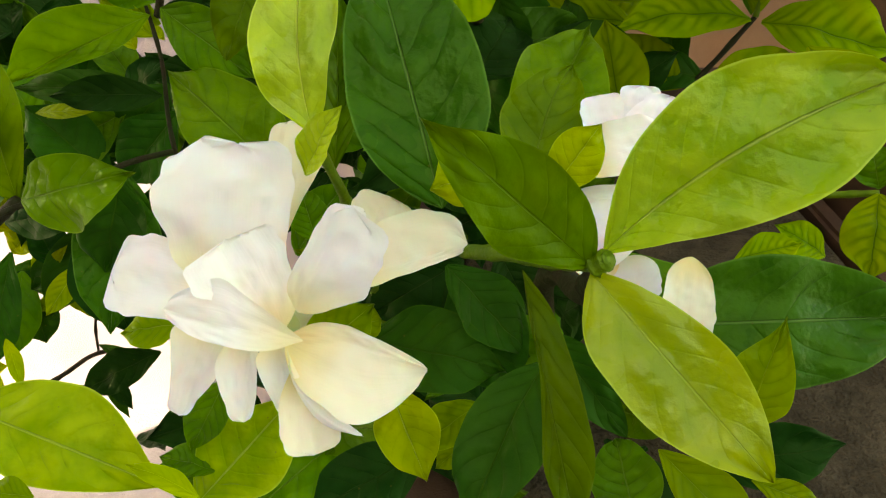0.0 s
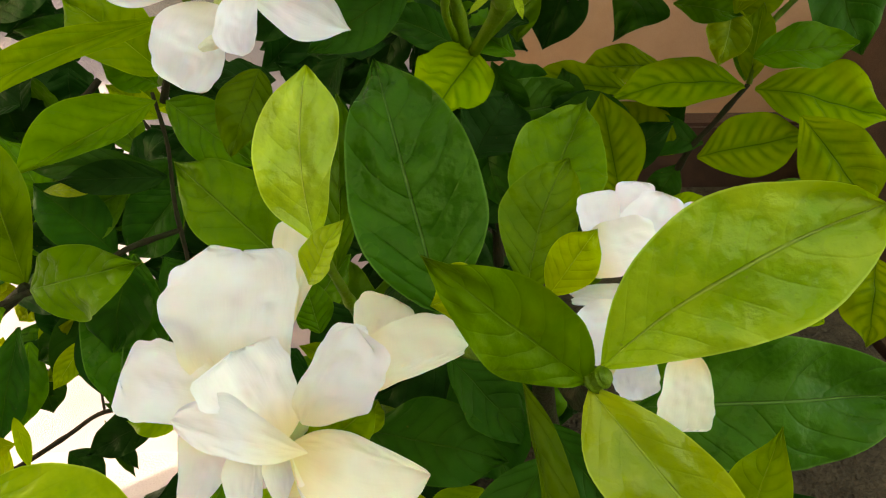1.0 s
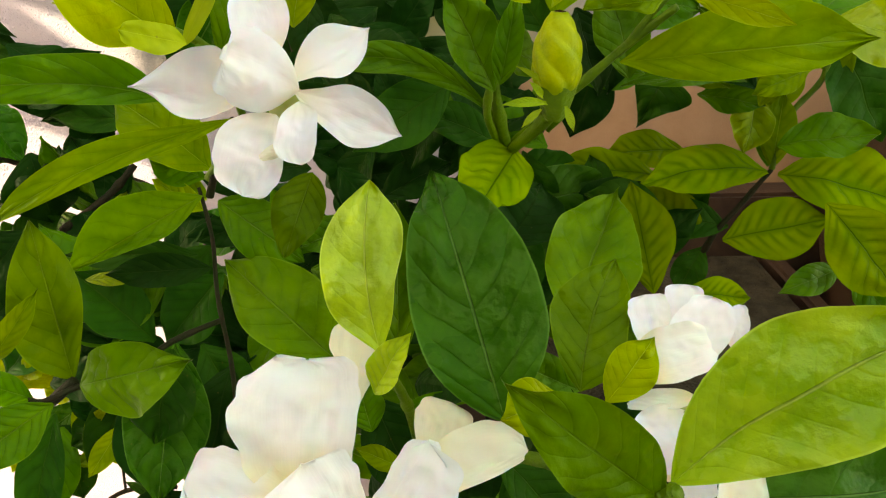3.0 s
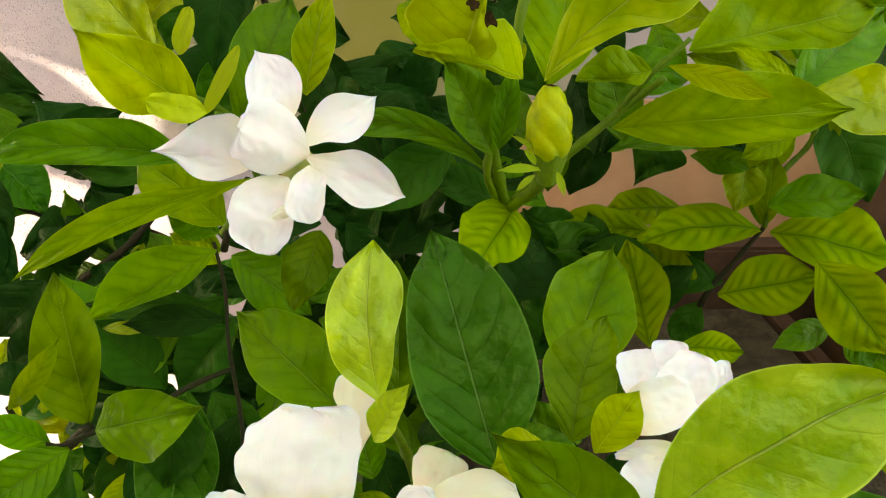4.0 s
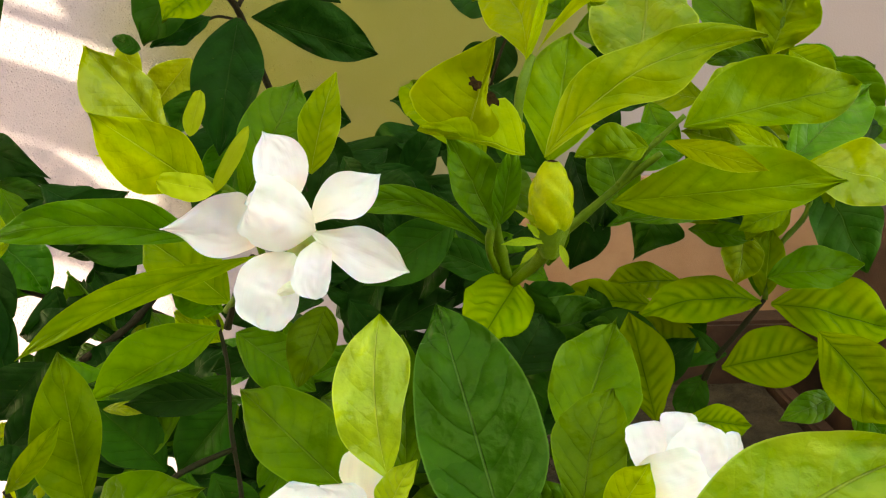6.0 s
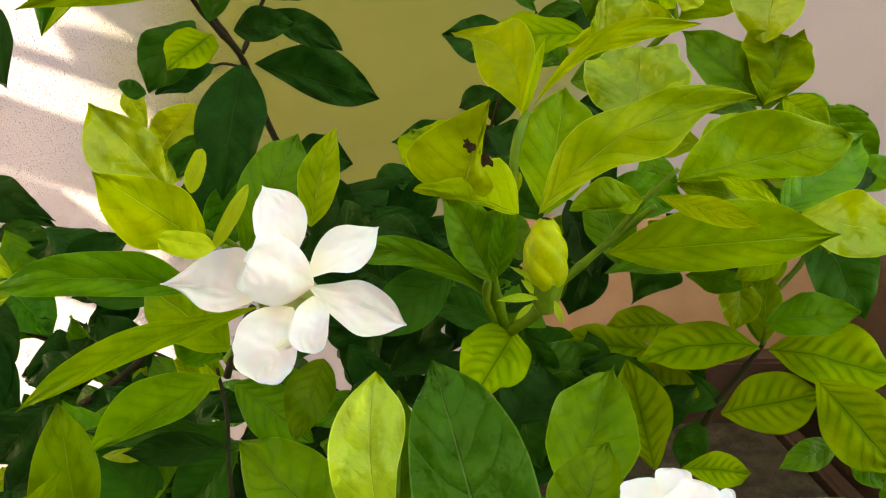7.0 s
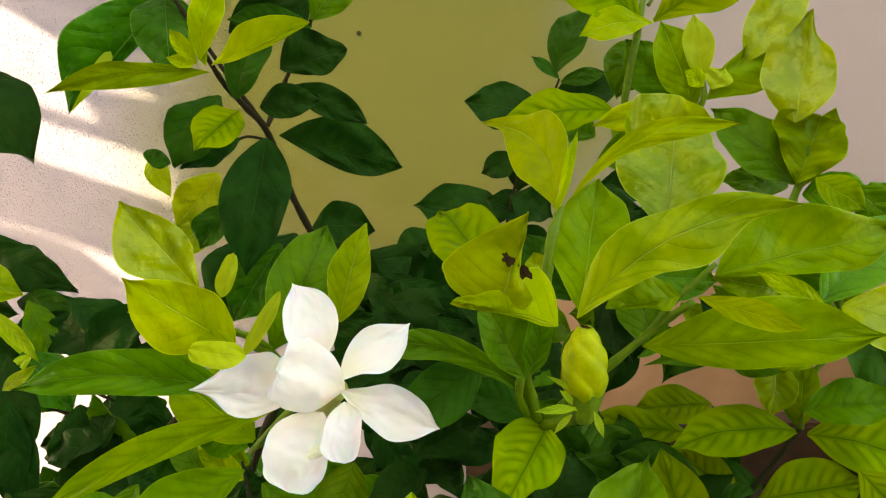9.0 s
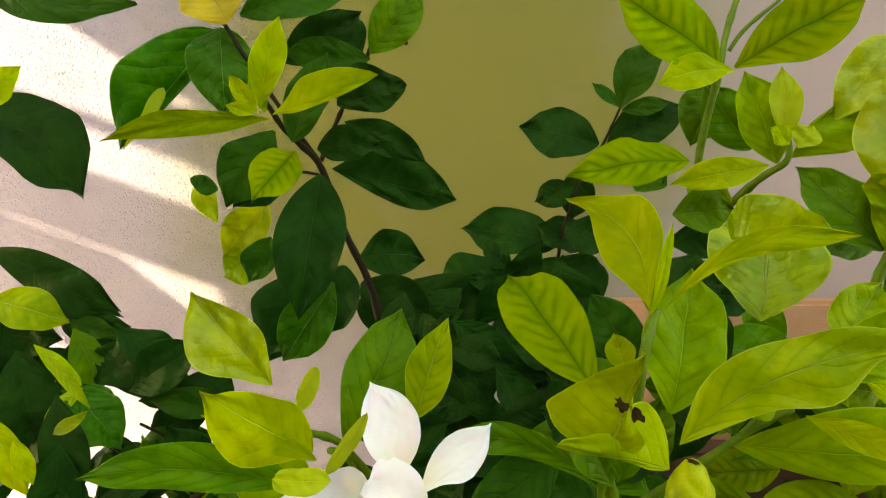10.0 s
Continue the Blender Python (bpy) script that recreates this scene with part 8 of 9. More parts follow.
leaf(leftside, (-0.4335, 0.5549, 0.5659), (-0.4271, 0.5718, 0.6170), 0.0252, (0.4458, -0.8649, 0.2308), dark_shaded_green, fold=0.20, arc=0.069, side=0.000, p=1.02)
leaf(leftside, (-0.4295, 0.5440, 0.5905), (-0.3850, 0.5377, 0.6443), 0.0352, (-0.3509, -0.9184, 0.1826), dark_shaded_green, fold=0.20, arc=0.083, side=0.000, p=1.08)
leaf(leftside, (-0.2849, 0.6115, 0.6411), (-0.3214, 0.5944, 0.6158), 0.0216, (0.3433, -0.9297, 0.1337), dark_shaded_green, fold=0.20, arc=0.044, side=0.000, p=1.02)
leaf(leftside, (-0.4095, 0.5753, 0.5940), (-0.3689, 0.5690, 0.5583), 0.0216, (0.4510, -0.6361, 0.6261), dark_shaded_green, fold=0.20, arc=0.043, side=0.000, p=1.00)
leaf(leftside, (-0.3568, 0.5748, 0.6725), (-0.2863, 0.5658, 0.6827), 0.0357, (-0.1886, -0.7290, 0.6581), dark_shaded_green, fold=0.20, arc=0.064, side=0.000, p=0.92)
leaf(leftside, (-0.4276, 0.5987, 0.6276), (-0.4069, 0.6067, 0.6799), 0.0244, (0.5851, -0.8037, -0.1086), dark_shaded_green, fold=0.20, arc=0.061, side=0.000, p=1.01)
leaf(leftside, (-0.3554, 0.6197, 0.6985), (-0.3409, 0.6054, 0.6481), 0.0298, (0.7757, -0.5119, 0.3691), dark_shaded_green, fold=0.20, arc=0.086, side=0.000, p=1.10)
leaf(leftside, (-0.3532, 0.5327, 0.6630), (-0.3946, 0.5202, 0.6196), 0.0348, (-0.0194, -0.9559, 0.2931), dark_shaded_green, fold=0.20, arc=0.066, side=0.000, p=1.03)
leaf(leftside, (-0.3119, 0.5477, 0.6680), (-0.2519, 0.5457, 0.7065), 0.0344, (-0.1652, -0.9643, 0.2069), dark_shaded_green, fold=0.20, arc=0.090, side=0.000, p=1.11)
leaf(leftside, (-0.4211, 0.5803, 0.7167), (-0.4315, 0.5787, 0.6492), 0.0271, (0.3888, -0.9205, -0.0377), dark_shaded_green, fold=0.20, arc=0.106, side=0.000, p=1.12)
leaf(leftside, (-0.4183, 0.5904, 0.6828), (-0.3783, 0.6040, 0.6540), 0.0288, (0.6209, -0.4199, 0.6619), dark_shaded_green, fold=0.20, arc=0.061, side=0.000, p=0.95)
leaf(leftside, (-0.4480, 0.5651, 0.6788), (-0.4104, 0.5812, 0.6517), 0.0321, (0.6359, -0.2740, 0.7215), dark_shaded_green, fold=0.20, arc=0.105, side=0.000, p=0.94)
leaf(leftside, (-0.4311, 0.6050, 0.5947), (-0.4675, 0.6022, 0.5903), 0.0201, (-0.0196, -0.7643, 0.6445), dark_shaded_green, fold=0.20, arc=0.071, side=0.000, p=1.07)
leaf(leftside, (-0.4141, 0.6024, 0.6799), (-0.4482, 0.6113, 0.6950), 0.0176, (0.1249, -0.7054, 0.6977), dark_shaded_green, fold=0.20, arc=0.077, side=0.000, p=1.00)
leaf(leftside, (-0.3308, 0.5934, 0.5976), (-0.3792, 0.5923, 0.5783), 0.0357, (-0.3113, -0.4924, 0.8128), dark_shaded_green, fold=0.20, arc=0.105, side=0.000, p=0.98)
leaf(leftside, (-0.4416, 0.5588, 0.5912), (-0.4257, 0.5603, 0.6240), 0.0156, (0.1921, -0.9802, -0.0481), dark_shaded_green, fold=0.20, arc=0.079, side=0.000, p=1.09)
leaf(leftside, (-0.4603, 0.6429, 0.6941), (-0.4635, 0.6448, 0.6452), 0.0211, (0.3929, -0.9175, -0.0618), dark_shaded_green, fold=0.20, arc=0.050, side=0.000, p=0.99)
leaf(leftside, (-0.4074, 0.5955, 0.6569), (-0.3811, 0.5885, 0.6250), 0.0185, (0.5411, -0.6102, 0.5787), dark_shaded_green, fold=0.20, arc=0.075, side=0.000, p=1.03)
leaf(leftside, (-0.4264, 0.5986, 0.5934), (-0.4606, 0.6141, 0.6127), 0.0163, (0.0985, -0.6830, 0.7238), dark_shaded_green, fold=0.20, arc=0.055, side=0.000, p=1.01)
leaf(leftside, (-0.4446, 0.5761, 0.6467), (-0.4159, 0.5942, 0.6289), 0.0201, (0.5733, -0.8138, 0.0954), dark_shaded_green, fold=0.20, arc=0.044, side=0.000, p=0.94)
leaf(leftside, (-0.3852, 0.5941, 0.5850), (-0.4015, 0.5720, 0.5686), 0.0196, (0.0945, -0.6357, 0.7661), dark_shaded_green, fold=0.20, arc=0.064, side=0.000, p=0.95)
leaf(leftside, (-0.4115, 0.6277, 0.6181), (-0.3714, 0.6183, 0.6101), 0.0169, (0.0309, -0.5682, 0.8223), dark_shaded_green, fold=0.20, arc=0.108, side=0.000, p=0.97)
leaf(leftside, (-0.4792, 0.6155, 0.6538), (-0.4413, 0.6172, 0.6761), 0.0287, (-0.2968, -0.7730, 0.5607), dark_shaded_green, fold=0.20, arc=0.059, side=0.000, p=1.08)
leaf(leftside, (-0.4374, 0.5883, 0.5759), (-0.3990, 0.5871, 0.6024), 0.0204, (-0.0975, -0.9903, 0.0991), dark_shaded_green, fold=0.20, arc=0.092, side=0.000, p=0.97)
leaf(leftside, (-0.2778, 0.5713, 0.6695), (-0.2402, 0.5767, 0.6454), 0.0318, (0.5256, -0.4602, 0.7155), dark_shaded_green, fold=0.20, arc=0.098, side=0.000, p=1.05)
leaf(leftside, (-0.2537, 0.5351, 0.6101), (-0.2392, 0.5045, 0.5673), 0.0263, (0.3928, -0.6792, 0.6199), dark_shaded_green, fold=0.20, arc=0.067, side=0.000, p=1.05)
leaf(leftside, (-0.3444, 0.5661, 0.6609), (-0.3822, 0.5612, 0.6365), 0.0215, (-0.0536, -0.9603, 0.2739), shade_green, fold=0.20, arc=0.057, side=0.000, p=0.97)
leaf(leftside, (-0.2281, 0.5061, 0.6087), (-0.2435, 0.4940, 0.5734), 0.0209, (-0.1189, -0.9226, 0.3670), dark_shaded_green, fold=0.20, arc=0.101, side=0.000, p=1.01)
leaf(leftside, (-0.2667, 0.4770, 0.6301), (-0.3096, 0.4802, 0.6186), 0.0266, (-0.2493, -0.5846, 0.7721), dark_shaded_green, fold=0.20, arc=0.103, side=0.000, p=0.96)
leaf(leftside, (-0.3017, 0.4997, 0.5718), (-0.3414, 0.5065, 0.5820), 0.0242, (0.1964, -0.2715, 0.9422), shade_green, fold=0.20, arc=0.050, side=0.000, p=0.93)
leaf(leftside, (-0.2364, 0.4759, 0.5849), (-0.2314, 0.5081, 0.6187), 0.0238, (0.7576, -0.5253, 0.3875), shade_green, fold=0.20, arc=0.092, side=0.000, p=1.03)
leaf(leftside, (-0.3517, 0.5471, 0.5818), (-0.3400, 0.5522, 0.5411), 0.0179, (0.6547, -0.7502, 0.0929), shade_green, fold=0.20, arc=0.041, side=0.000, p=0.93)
leaf(leftside, (-0.2336, 0.5349, 0.5776), (-0.2751, 0.5296, 0.5556), 0.0244, (-0.0412, -0.9500, 0.3094), dark_shaded_green, fold=0.20, arc=0.098, side=0.000, p=1.02)
leaf(leftside, (-0.2625, 0.4587, 0.5446), (-0.2659, 0.4201, 0.5102), 0.0213, (0.4921, -0.6038, 0.6271), dark_shaded_green, fold=0.20, arc=0.101, side=0.000, p=0.93)
leaf(leftside, (-0.2174, 0.4448, 0.6178), (-0.2410, 0.4246, 0.5738), 0.0231, (0.5217, -0.8461, 0.1095), dark_shaded_green, fold=0.20, arc=0.081, side=0.000, p=0.94)
leaf(leftside, (-0.2176, 0.4691, 0.5813), (-0.2612, 0.4597, 0.5975), 0.0284, (0.3936, -0.5397, 0.7441), dark_shaded_green, fold=0.20, arc=0.090, side=0.000, p=1.04)
leaf(leftside, (-0.2941, 0.4178, 0.5653), (-0.2601, 0.4322, 0.6008), 0.0243, (0.1002, -0.9523, 0.2882), dark_shaded_green, fold=0.20, arc=0.083, side=0.000, p=0.96)
leaf(leftside, (-0.2831, 0.4243, 0.5635), (-0.2390, 0.4341, 0.5927), 0.0267, (0.1116, -0.9808, 0.1600), dark_shaded_green, fold=0.20, arc=0.106, side=0.000, p=0.94)
leaf(leftside, (-0.2457, 0.4365, 0.5898), (-0.1920, 0.4265, 0.6071), 0.0258, (-0.3422, -0.6185, 0.7074), dark_shaded_green, fold=0.20, arc=0.044, side=0.000, p=1.06)
leaf(leftside, (-0.2488, 0.4040, 0.5306), (-0.2097, 0.4093, 0.5561), 0.0258, (-0.2560, -0.7896, 0.5577), dark_shaded_green, fold=0.20, arc=0.046, side=0.000, p=0.93)
leaf(leftside, (-0.2328, 0.3992, 0.5785), (-0.1850, 0.4067, 0.5702), 0.0246, (0.2281, -0.6810, 0.6959), dark_shaded_green, fold=0.20, arc=0.072, side=0.000, p=1.05)
leaf(leftside, (-0.2643, 0.4267, 0.5780), (-0.2438, 0.4276, 0.5350), 0.0225, (0.2655, -0.9582, 0.1065), dark_shaded_green, fold=0.20, arc=0.102, side=0.000, p=1.06)
leaf(leftside, (-0.2343, 0.3633, 0.5569), (-0.1825, 0.3517, 0.5721), 0.0232, (-0.2940, -0.9053, 0.3067), dark_shaded_green, fold=0.20, arc=0.045, side=0.000, p=1.05)
leaf(leftside, (-0.2657, 0.4142, 0.5376), (-0.2523, 0.4417, 0.5568), 0.0172, (0.5319, -0.6417, 0.5526), dark_shaded_green, fold=0.20, arc=0.054, side=0.000, p=0.94)
leaf(leftside, (-0.2665, 0.4774, 0.6259), (-0.2699, 0.4978, 0.6542), 0.0188, (-0.0759, -0.8130, 0.5772), dark_shaded_green, fold=0.20, arc=0.065, side=0.000, p=0.94)
leaf(leftside, (-0.2307, 0.4267, 0.5153), (-0.2252, 0.4531, 0.5421), 0.0172, (0.4097, -0.6906, 0.5961), dark_shaded_green, fold=0.20, arc=0.070, side=0.000, p=1.04)
leaf(leftside, (-0.2257, 0.4369, 0.6202), (-0.2405, 0.4233, 0.5914), 0.0177, (0.0333, -0.9111, 0.4108), mid_green, fold=0.20, arc=0.086, side=0.000, p=0.95)
leaf(leftside, (-0.2609, 0.4126, 0.5746), (-0.2439, 0.3958, 0.5468), 0.0155, (0.3210, -0.7107, 0.6260), mid_green, fold=0.20, arc=0.050, side=0.000, p=1.02)
leaf(leftside, (-0.2182, 0.3925, 0.5985), (-0.2445, 0.4084, 0.6343), 0.0232, (0.6410, -0.4066, 0.6510), mid_green, fold=0.20, arc=0.088, side=0.000, p=1.01)
leaf(leftside, (-0.2406, 0.4411, 0.5838), (-0.2696, 0.4257, 0.5771), 0.0219, (0.1574, -0.6272, 0.7628), mid_green, fold=0.20, arc=0.080, side=0.000, p=1.10)
leaf(leftside, (-0.2248, 0.4148, 0.5466), (-0.2615, 0.4069, 0.5570), 0.0242, (0.3375, -0.5830, 0.7391), dark_shaded_green, fold=0.20, arc=0.050, side=0.000, p=0.97)
stem(leftside, [(-0.2353, 0.4932, 0.3727), (-0.2760, 0.4916, 0.3708), (-0.3054, 0.4823, 0.3550), (-0.3404, 0.4619, 0.3402), (-0.3960, 0.4385, 0.3203)], 0.0018, 0.0024, dark_twig)
stem(leftside, [(-0.2760, 0.4916, 0.3708), (-0.2784, 0.5063, 0.3963), (-0.2563, 0.5075, 0.4382)], 0.0012, 0.0011, dark_twig)
stem(leftside, [(-0.3105, 0.5574, 0.6375), (-0.2712, 0.5526, 0.6201), (-0.2202, 0.5292, 0.6093), (-0.1775, 0.4889, 0.5806)], 0.0012, 0.0015, dark_twig)
stem(leftside, [(-0.3664, 0.5296, 0.6583), (-0.3501, 0.5280, 0.6461), (-0.2766, 0.5267, 0.6170)], 0.0016, 0.0020, dark_twig)
star = flower_tube(front, (-0.0736, 0.3022, 0.7274), (-0.0943, 0.3283, 0.6972), 0.0035, petal_base)
shaped_petal(star, (-0.0783, 0.2916, 0.7406), (-0.0924, 0.3147, 0.7698), 0.0231, (-0.0963, -0.8018, 0.5898), petal_white, left=(0.71, 1.00, 0.92, 0.58), right=(0.79, 0.96, 0.88, 0.62), side=0.084, arc=0.050, ends=(0.4, 0.0), cup=0.2)
shaped_petal(star, (-0.0701, 0.2906, 0.7347), (-0.0437, 0.3210, 0.7495), 0.0236, (0.6492, -0.7040, 0.2881), petal_white, left=(0.75, 1.00, 0.83, 0.42), right=(0.25, 0.71, 0.79, 0.54), side=0.000, arc=0.040, ends=(0.4, 0.0), cup=0.2)
shaped_petal(star, (-0.0696, 0.2870, 0.7322), (-0.0308, 0.2922, 0.7131), 0.0212, (0.1754, -0.9805, 0.0887), petal_white, left=(0.49, 0.98, 1.00, 0.67), right=(0.49, 0.82, 1.00, 0.67), side=0.000, arc=0.060, ends=(0.2, 0.0), cup=0.22)
shaped_petal(star, (-0.0758, 0.2832, 0.7245), (-0.0877, 0.2692, 0.6982), 0.0335, (0.3726, -0.8781, 0.3001), petal_white, left=(0.30, 0.45, 0.54, 0.49), right=(0.74, 1.00, 0.97, 0.81), side=0.000, arc=0.060, ends=(0.5, 0.9), cup=0.2)
shaped_petal(star, (-0.0665, 0.2795, 0.7301), (-0.0658, 0.2673, 0.7106), 0.0155, (-0.0533, -0.8462, 0.5302), petal_white, left=(0.88, 1.00, 0.94, 0.82), right=(0.59, 0.82, 0.94, 1.00), side=0.000, arc=0.100, ends=(0.3, 0.8), cup=0.35, curl=0.1)
shaped_petal(star, (-0.0877, 0.2874, 0.7313), (-0.1254, 0.2763, 0.7371), 0.0316, (0.2925, -0.9523, 0.0867), petal_white, left=(0.43, 0.61, 0.52, 0.17), right=(0.96, 1.00, 0.80, 0.36), side=0.000, arc=0.050, ends=(0.6, 0.0), cup=0.2)
shaped_petal(star, (-0.0673, 0.2871, 0.7325), (-0.0871, 0.2642, 0.7475), 0.0274, (0.7112, -0.6925, -0.1213), petal_white, left=(0.68, 0.94, 0.97, 0.81), right=(0.58, 0.87, 1.00, 1.00), side=0.000, arc=0.100, ends=(0.4, 1.3), cup=-0.34, crease=0.09, crease_at=0.25, rough_end=0.02)
shaped_petal(star, (-0.0704, 0.2722, 0.7165), (-0.0800, 0.2683, 0.7124), 0.0048, (0.2414, -0.9249, 0.2936), petal_aged, left=(0.73, 1.00, 1.00, 0.73), right=(0.73, 1.00, 1.00, 0.73), side=0.000, arc=0.050, ends=(0.4, 0.8), cup=-0.5)
petal(star, (-0.0729, 0.2819, 0.7148), (-0.0821, 0.2776, 0.7081), 0.0041, (0.1333, -0.9076, 0.3981), petal_cream, cup=0.60, arc=0.060, blunt=0.30, rise=0.55, q=0.60, side=0.000, wave=0.030, lip=0.040, fold=0.00, twist=0.00, ragged=0.020)
old = flower_tube(front, (-0.0494, 0.1829, 0.6167), (-0.0434, 0.2283, 0.5912), 0.0040, petal_base)
shaped_petal(old, (-0.0621, 0.1991, 0.6215), (-0.0579, 0.2100, 0.6654), 0.0460, (0.2491, -0.9452, 0.2108), petal_cream, left=(0.72, 0.85, 1.00, 0.92), right=(0.59, 0.65, 0.70, 0.70), side=0.000, arc=0.060, ends=(0.5, 1.15), cup=0.12, wave=0.02, curl=0.03, rough_end=0.05)
shaped_petal(old, (-0.0514, 0.2214, 0.6234), (-0.0471, 0.2482, 0.6579), 0.0214, (0.2252, -0.7832, 0.5796), petal_aged, left=(0.14, 0.21, 0.39, 0.82), right=(0.21, 0.46, 0.79, 1.00), side=0.000, arc=0.060, ends=(0.0, 1.0), cup=0.3, rough_end=0.02)
shaped_petal(old, (-0.0640, 0.1921, 0.6253), (-0.0973, 0.1962, 0.6298), 0.0249, (-0.0042, -0.7474, 0.6644), petal_cream, left=(0.83, 0.92, 0.97, 0.92), right=(0.81, 0.92, 1.00, 0.97), side=0.000, arc=0.060, ends=(0.6, 1.5), cup=0.12, wave=0.04, rough_end=0.03)
shaped_petal(old, (-0.0423, 0.1744, 0.6234), (-0.0550, 0.1784, 0.6506), 0.0291, (0.4088, -0.8554, 0.3180), petal_cream, left=(0.50, 0.65, 0.74, 1.00), right=(0.50, 0.67, 0.76, 0.83), side=0.000, arc=0.100, ends=(0.5, 2.4), cup=0.14, curl=0.10, crease=0.05, crease_at=-0.3, rough_end=0.015)
shaped_petal(old, (-0.0339, 0.1628, 0.6290), (-0.0729, 0.1712, 0.6332), 0.0226, (-0.1101, -0.8016, 0.5876), petal_cream, left=(0.39, 0.50, 0.50, 0.36), right=(0.42, 0.72, 1.00, 0.69), side=0.000, arc=0.080, ends=(0.2, 0.6), cup=0.25)
shaped_petal(old, (-0.0355, 0.1671, 0.6351), (-0.0197, 0.1696, 0.6650), 0.0263, (-0.0192, -0.9954, 0.0940), petal_cream, left=(0.41, 0.48, 0.43, 0.41), right=(0.59, 1.00, 0.98, 0.95), side=0.000, arc=0.060, ends=(0.4, 1.2), cup=0.18, wave=0.02, curl=0.04, rough_end=0.05)
shaped_petal(old, (-0.0273, 0.1872, 0.6318), (0.0102, 0.2011, 0.6373), 0.0260, (0.1536, -0.6936, 0.7038), petal_aged, left=(0.66, 0.95, 1.00, 0.84), right=(0.37, 0.33, 0.32, 0.26), side=0.000, arc=0.060, ends=(0.4, 0.8), cup=0.35, rough_end=0.02)
shaped_petal(old, (-0.0223, 0.2017, 0.6289), (-0.0139, 0.2142, 0.6464), 0.0189, (0.1229, -0.8361, 0.5346), petal_aged, left=(0.46, 0.74, 0.96, 1.00), right=(0.46, 0.74, 0.93, 0.93), side=0.000, arc=0.060, ends=(0.3, 1.0), cup=0.25, rough_end=0.02)
shaped_petal(old, (-0.0421, 0.1765, 0.6194), (-0.0014, 0.1694, 0.6144), 0.0394, (-0.0268, -0.6749, 0.7374), petal_aged, left=(0.28, 0.34, 0.26, 0.16), right=(0.62, 0.85, 1.00, 0.75), side=0.000, arc=0.100, ends=(0.5, 0.4), cup=0.2, crease=0.05, crease_at=0.4, rough_end=0.02)
shaped_petal(old, (-0.0642, 0.1874, 0.6206), (-0.0764, 0.1737, 0.5930), 0.0203, (0.2060, -0.9101, 0.3595), petal_cream, left=(0.73, 0.70, 0.57, 0.33), right=(1.00, 0.87, 0.63, 0.47), side=0.000, arc=0.060, ends=(0.6, 0.9), cup=0.25)
shaped_petal(old, (-0.0547, 0.1825, 0.6200), (-0.0546, 0.1668, 0.5966), 0.0164, (0.2538, -0.8018, 0.5410), petal_cream, left=(0.44, 0.40, 0.40, 0.36), right=(0.68, 1.00, 0.92, 0.64), side=0.000, arc=0.060, ends=(0.6, 0.8), cup=0.3)
shaped_petal(old, (-0.0445, 0.1769, 0.6201), (-0.0427, 0.1664, 0.5998), 0.0120, (0.2293, -0.8563, 0.4628), petal_cream, left=(0.54, 0.59, 0.59, 0.46), right=(0.97, 1.00, 0.76, 0.43), side=0.000, arc=0.060, ends=(0.5, 0.5), cup=0.4)
shaped_petal(old, (-0.0392, 0.1745, 0.6119), (-0.0330, 0.1571, 0.5935), 0.0167, (0.1618, -0.6886, 0.7069), petal_aged, left=(0.38, 0.85, 1.00, 1.00), right=(0.50, 0.81, 0.92, 0.92), side=0.000, arc=0.080, ends=(0.4, 1.0), cup=0.4, rough_end=0.02)
shaped_petal(old, (-0.0401, 0.1695, 0.6212), (-0.0187, 0.1554, 0.6024), 0.0041, (-0.2027, -0.8810, 0.4274), petal_cream, left=(0.58, 0.75, 1.00, 1.00), right=(0.58, 0.75, 1.00, 1.00), side=0.157, arc=0.050, ends=(0.2, 0.4), cup=-0.6, crumple=0.08)
side = flower_tube(front, (0.0614, 0.2123, 0.6429), (0.0539, 0.2150, 0.6128), 0.0040, petal_base)
shaped_petal(side, (0.0558, 0.2265, 0.6543), (0.0537, 0.2417, 0.6701), 0.0136, (-0.2606, -0.7124, 0.6516), petal_white, left=(0.69, 0.97, 1.00, 1.00), right=(0.69, 0.83, 0.94, 0.92), side=0.000, arc=0.060, ends=(0.4, 1.0), cup=0.3, rough_end=0.0)
shaped_petal(side, (0.0644, 0.2313, 0.6546), (0.0673, 0.2451, 0.6720), 0.0145, (-0.2468, -0.7375, 0.6286), petal_white, left=(0.53, 0.74, 0.89, 0.87), right=(0.66, 0.92, 1.00, 0.89), side=0.000, arc=0.060, ends=(0.4, 1.0), cup=0.3, rough_end=0.0)
shaped_petal(side, (0.0649, 0.2216, 0.6529), (0.0746, 0.2362, 0.6715), 0.0208, (-0.2035, -0.7162, 0.6675), petal_white, left=(0.75, 1.00, 0.93, 0.68), right=(0.54, 0.80, 0.89, 0.75), side=0.000, arc=0.060, ends=(0.4, 0.9), cup=0.25, rough_end=0.0)
shaped_petal(side, (0.0817, 0.2293, 0.6544), (0.0842, 0.2379, 0.6677), 0.0083, (-0.3128, -0.7704, 0.5556), petal_white, left=(0.68, 0.82, 0.77, 0.59), right=(0.68, 0.91, 1.00, 0.77), side=0.000, arc=0.060, ends=(0.4, 0.9), cup=0.3)
petal(side, (0.0464, 0.2185, 0.6547), (0.0699, 0.2180, 0.6636), 0.0184, (-0.2906, -0.6148, 0.7332), petal_cream, cup=0.50, arc=0.060, blunt=0.80, rise=0.40, q=0.40, side=0.000, wave=0.030, lip=0.040, fold=0.00, twist=0.00, ragged=0.020)
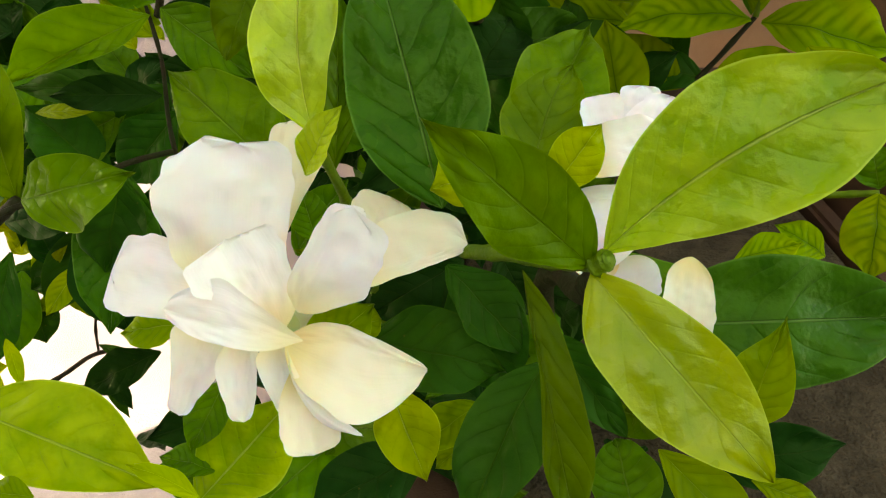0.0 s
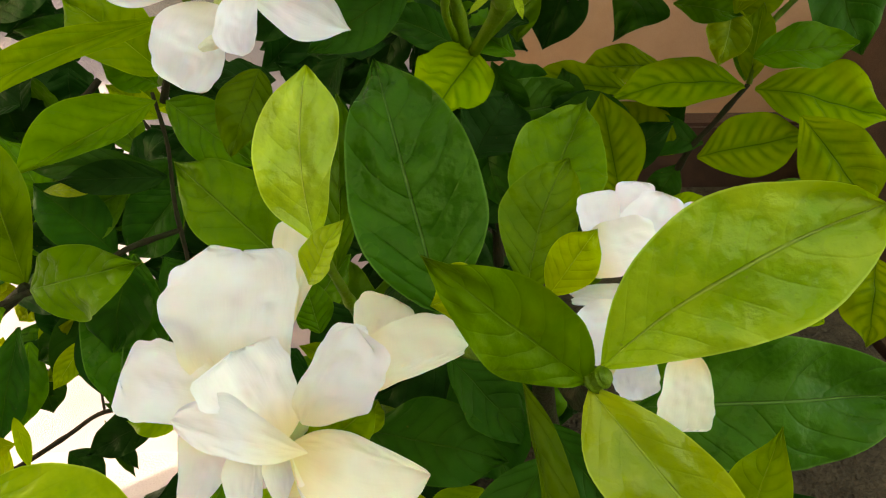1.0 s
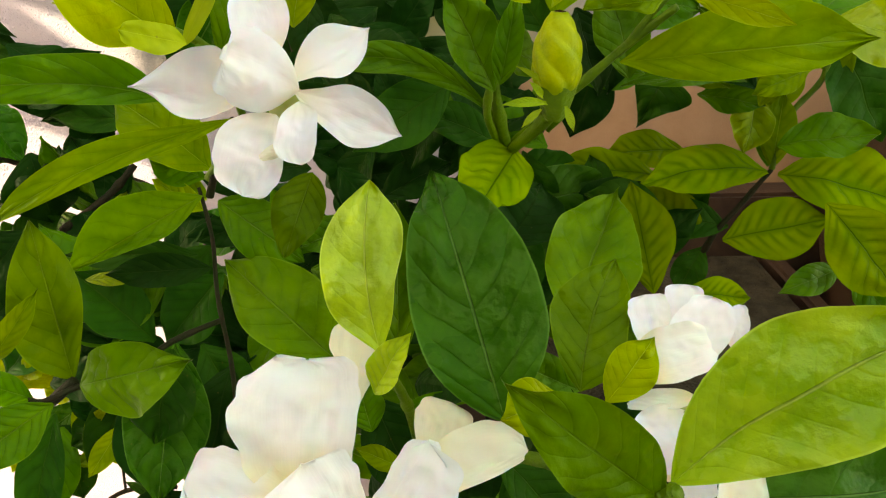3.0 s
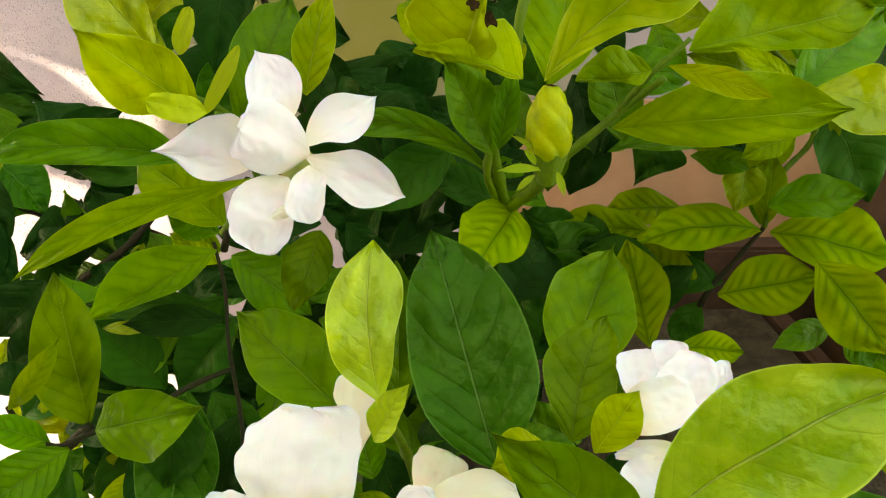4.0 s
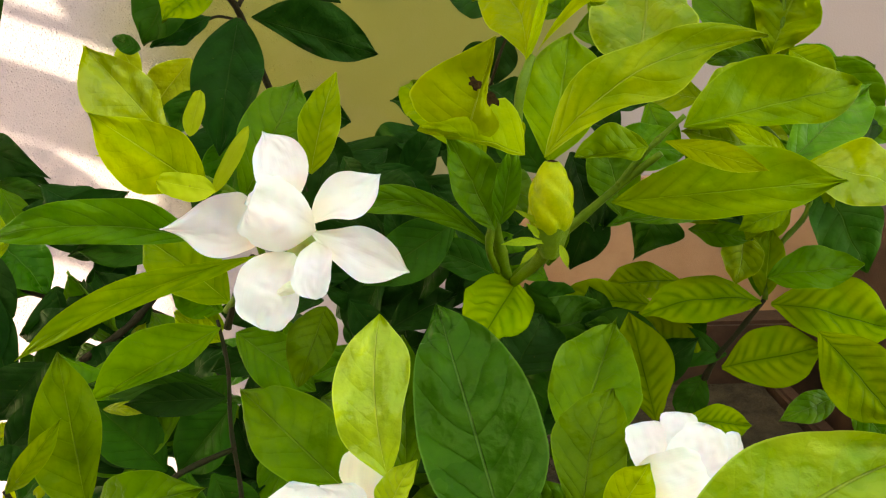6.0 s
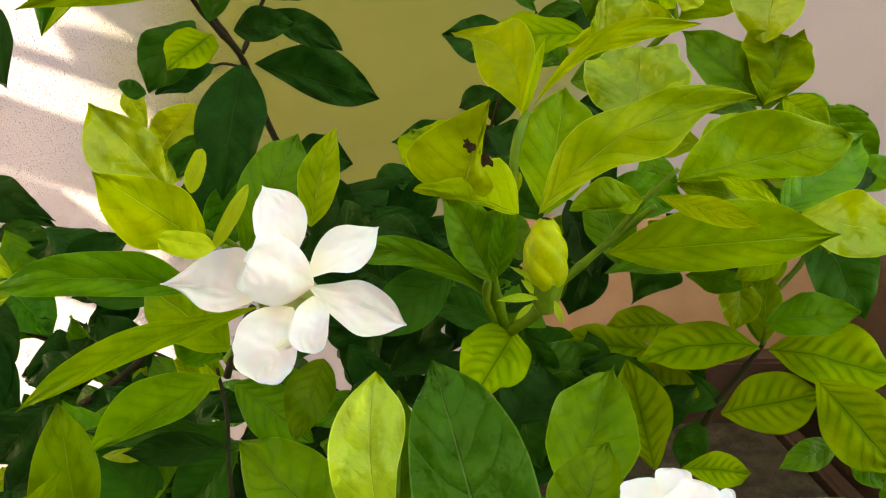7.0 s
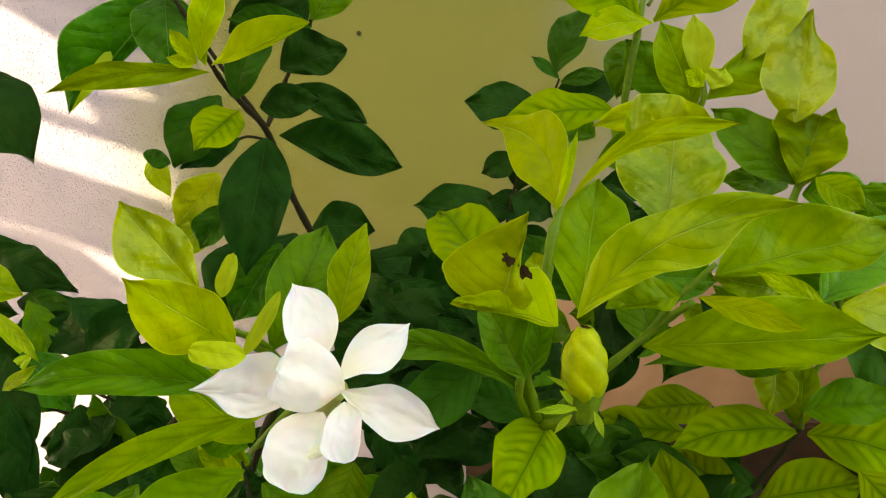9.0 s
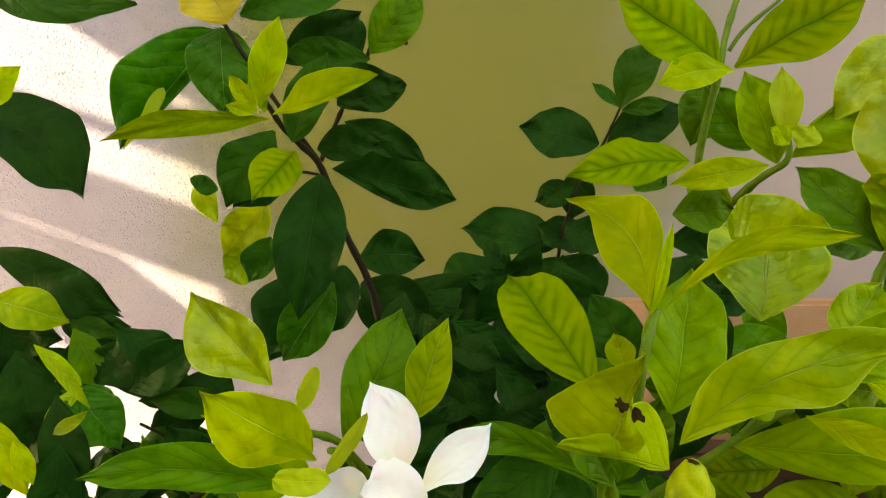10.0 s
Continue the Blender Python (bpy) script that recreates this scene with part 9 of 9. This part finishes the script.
petal(side, (0.0648, 0.2135, 0.6472), (0.0426, 0.2129, 0.6466), 0.0065, (0.0058, -0.7807, 0.6249), petal_cream, cup=0.50, arc=0.060, blunt=0.80, rise=0.40, q=0.60, side=0.000, wave=0.030, lip=0.040, fold=0.00, twist=0.00, ragged=0.020)
petal(side, (0.0581, 0.2105, 0.6459), (0.0461, 0.1952, 0.6351), 0.0187, (-0.0162, -0.5708, 0.8210), petal_white, cup=0.30, arc=0.060, blunt=0.70, rise=0.55, q=0.60, side=0.000, wave=0.030, lip=0.040, fold=0.00, twist=0.00, ragged=0.020)
shaped_petal(side, (0.0611, 0.2099, 0.6278), (0.0639, 0.1955, 0.6197), 0.0150, (-0.2980, -0.5096, 0.8072), petal_white, left=(0.81, 1.00, 1.00, 0.90), right=(0.71, 0.95, 0.95, 0.81), side=0.000, arc=0.060, ends=(0.5, 1.4), cup=0.2, rough_end=0.0)
shaped_petal(side, (0.0840, 0.2162, 0.6240), (0.0778, 0.1956, 0.6067), 0.0174, (0.0031, -0.6436, 0.7653), petal_aged, left=(0.65, 0.87, 0.96, 1.00), right=(0.74, 0.91, 0.96, 1.00), side=0.000, arc=0.060, ends=(0.5, 2.0), cup=0.18, rough_end=0.02)
petal(side, (0.0559, 0.2003, 0.6317), (0.0412, 0.1923, 0.6279), 0.0085, (0.1225, -0.6014, 0.7895), petal_aged, cup=0.50, arc=0.060, blunt=0.50, rise=0.55, q=0.60, side=0.000, wave=0.030, lip=0.040, fold=0.00, twist=0.00, ragged=0.020)
tagged(star, "fresh white bloom with pointed petals")
tagged(old, "aging cream bloom with crumpled petals")
tagged(side, "white bloom half hidden behind leaves")
bud_part = bud(front, (0.0236, 0.2695, 0.7316), (0.0239, 0.2688, 0.7605), 0.0182)
sepal(bud_part, (0.0205, 0.2650, 0.7312), (0.0047, 0.2606, 0.7319), 0.0034, (0.2558, -0.8260, 0.5023))
sepal(bud_part, (0.0184, 0.2643, 0.7293), (0.0112, 0.2583, 0.7246), 0.0025, (0.1582, -0.7147, 0.6813))
sepal(bud_part, (0.0267, 0.2649, 0.7301), (0.0288, 0.2582, 0.7229), 0.0029, (-0.1513, -0.7480, 0.6463))
sepal(bud_part, (0.0216, 0.2668, 0.7361), (0.0094, 0.2649, 0.7440), 0.0021, (0.3100, -0.9142, 0.2610))
sepal(bud_part, (0.0268, 0.2669, 0.7360), (0.0298, 0.2655, 0.7442), 0.0021, (-0.3447, -0.9384, -0.0226))
sepal(bud_part, (0.0195, 0.2655, 0.7326), (0.0140, 0.2633, 0.7391), 0.0025, (0.3936, -0.9190, 0.0223))
stem(front, [(0.0236, 0.2696, 0.7320), (0.0218, 0.2882, 0.7184), (0.0156, 0.3483, 0.6906)], 0.0030, 0.0024, green_twig)
node_bud(front, (0.0403, 0.1612, 0.6536), (0.0431, 0.1586, 0.6571), 0.0042)
bite(front, (-0.0042, 0.2467, 0.7900), 0.0020, (-0.0103, -0.9947, 0.1027), 1)
bite(front, (0.0012, 0.2519, 0.7846), 0.0023, (-0.0302, -0.9923, 0.1205), 2)
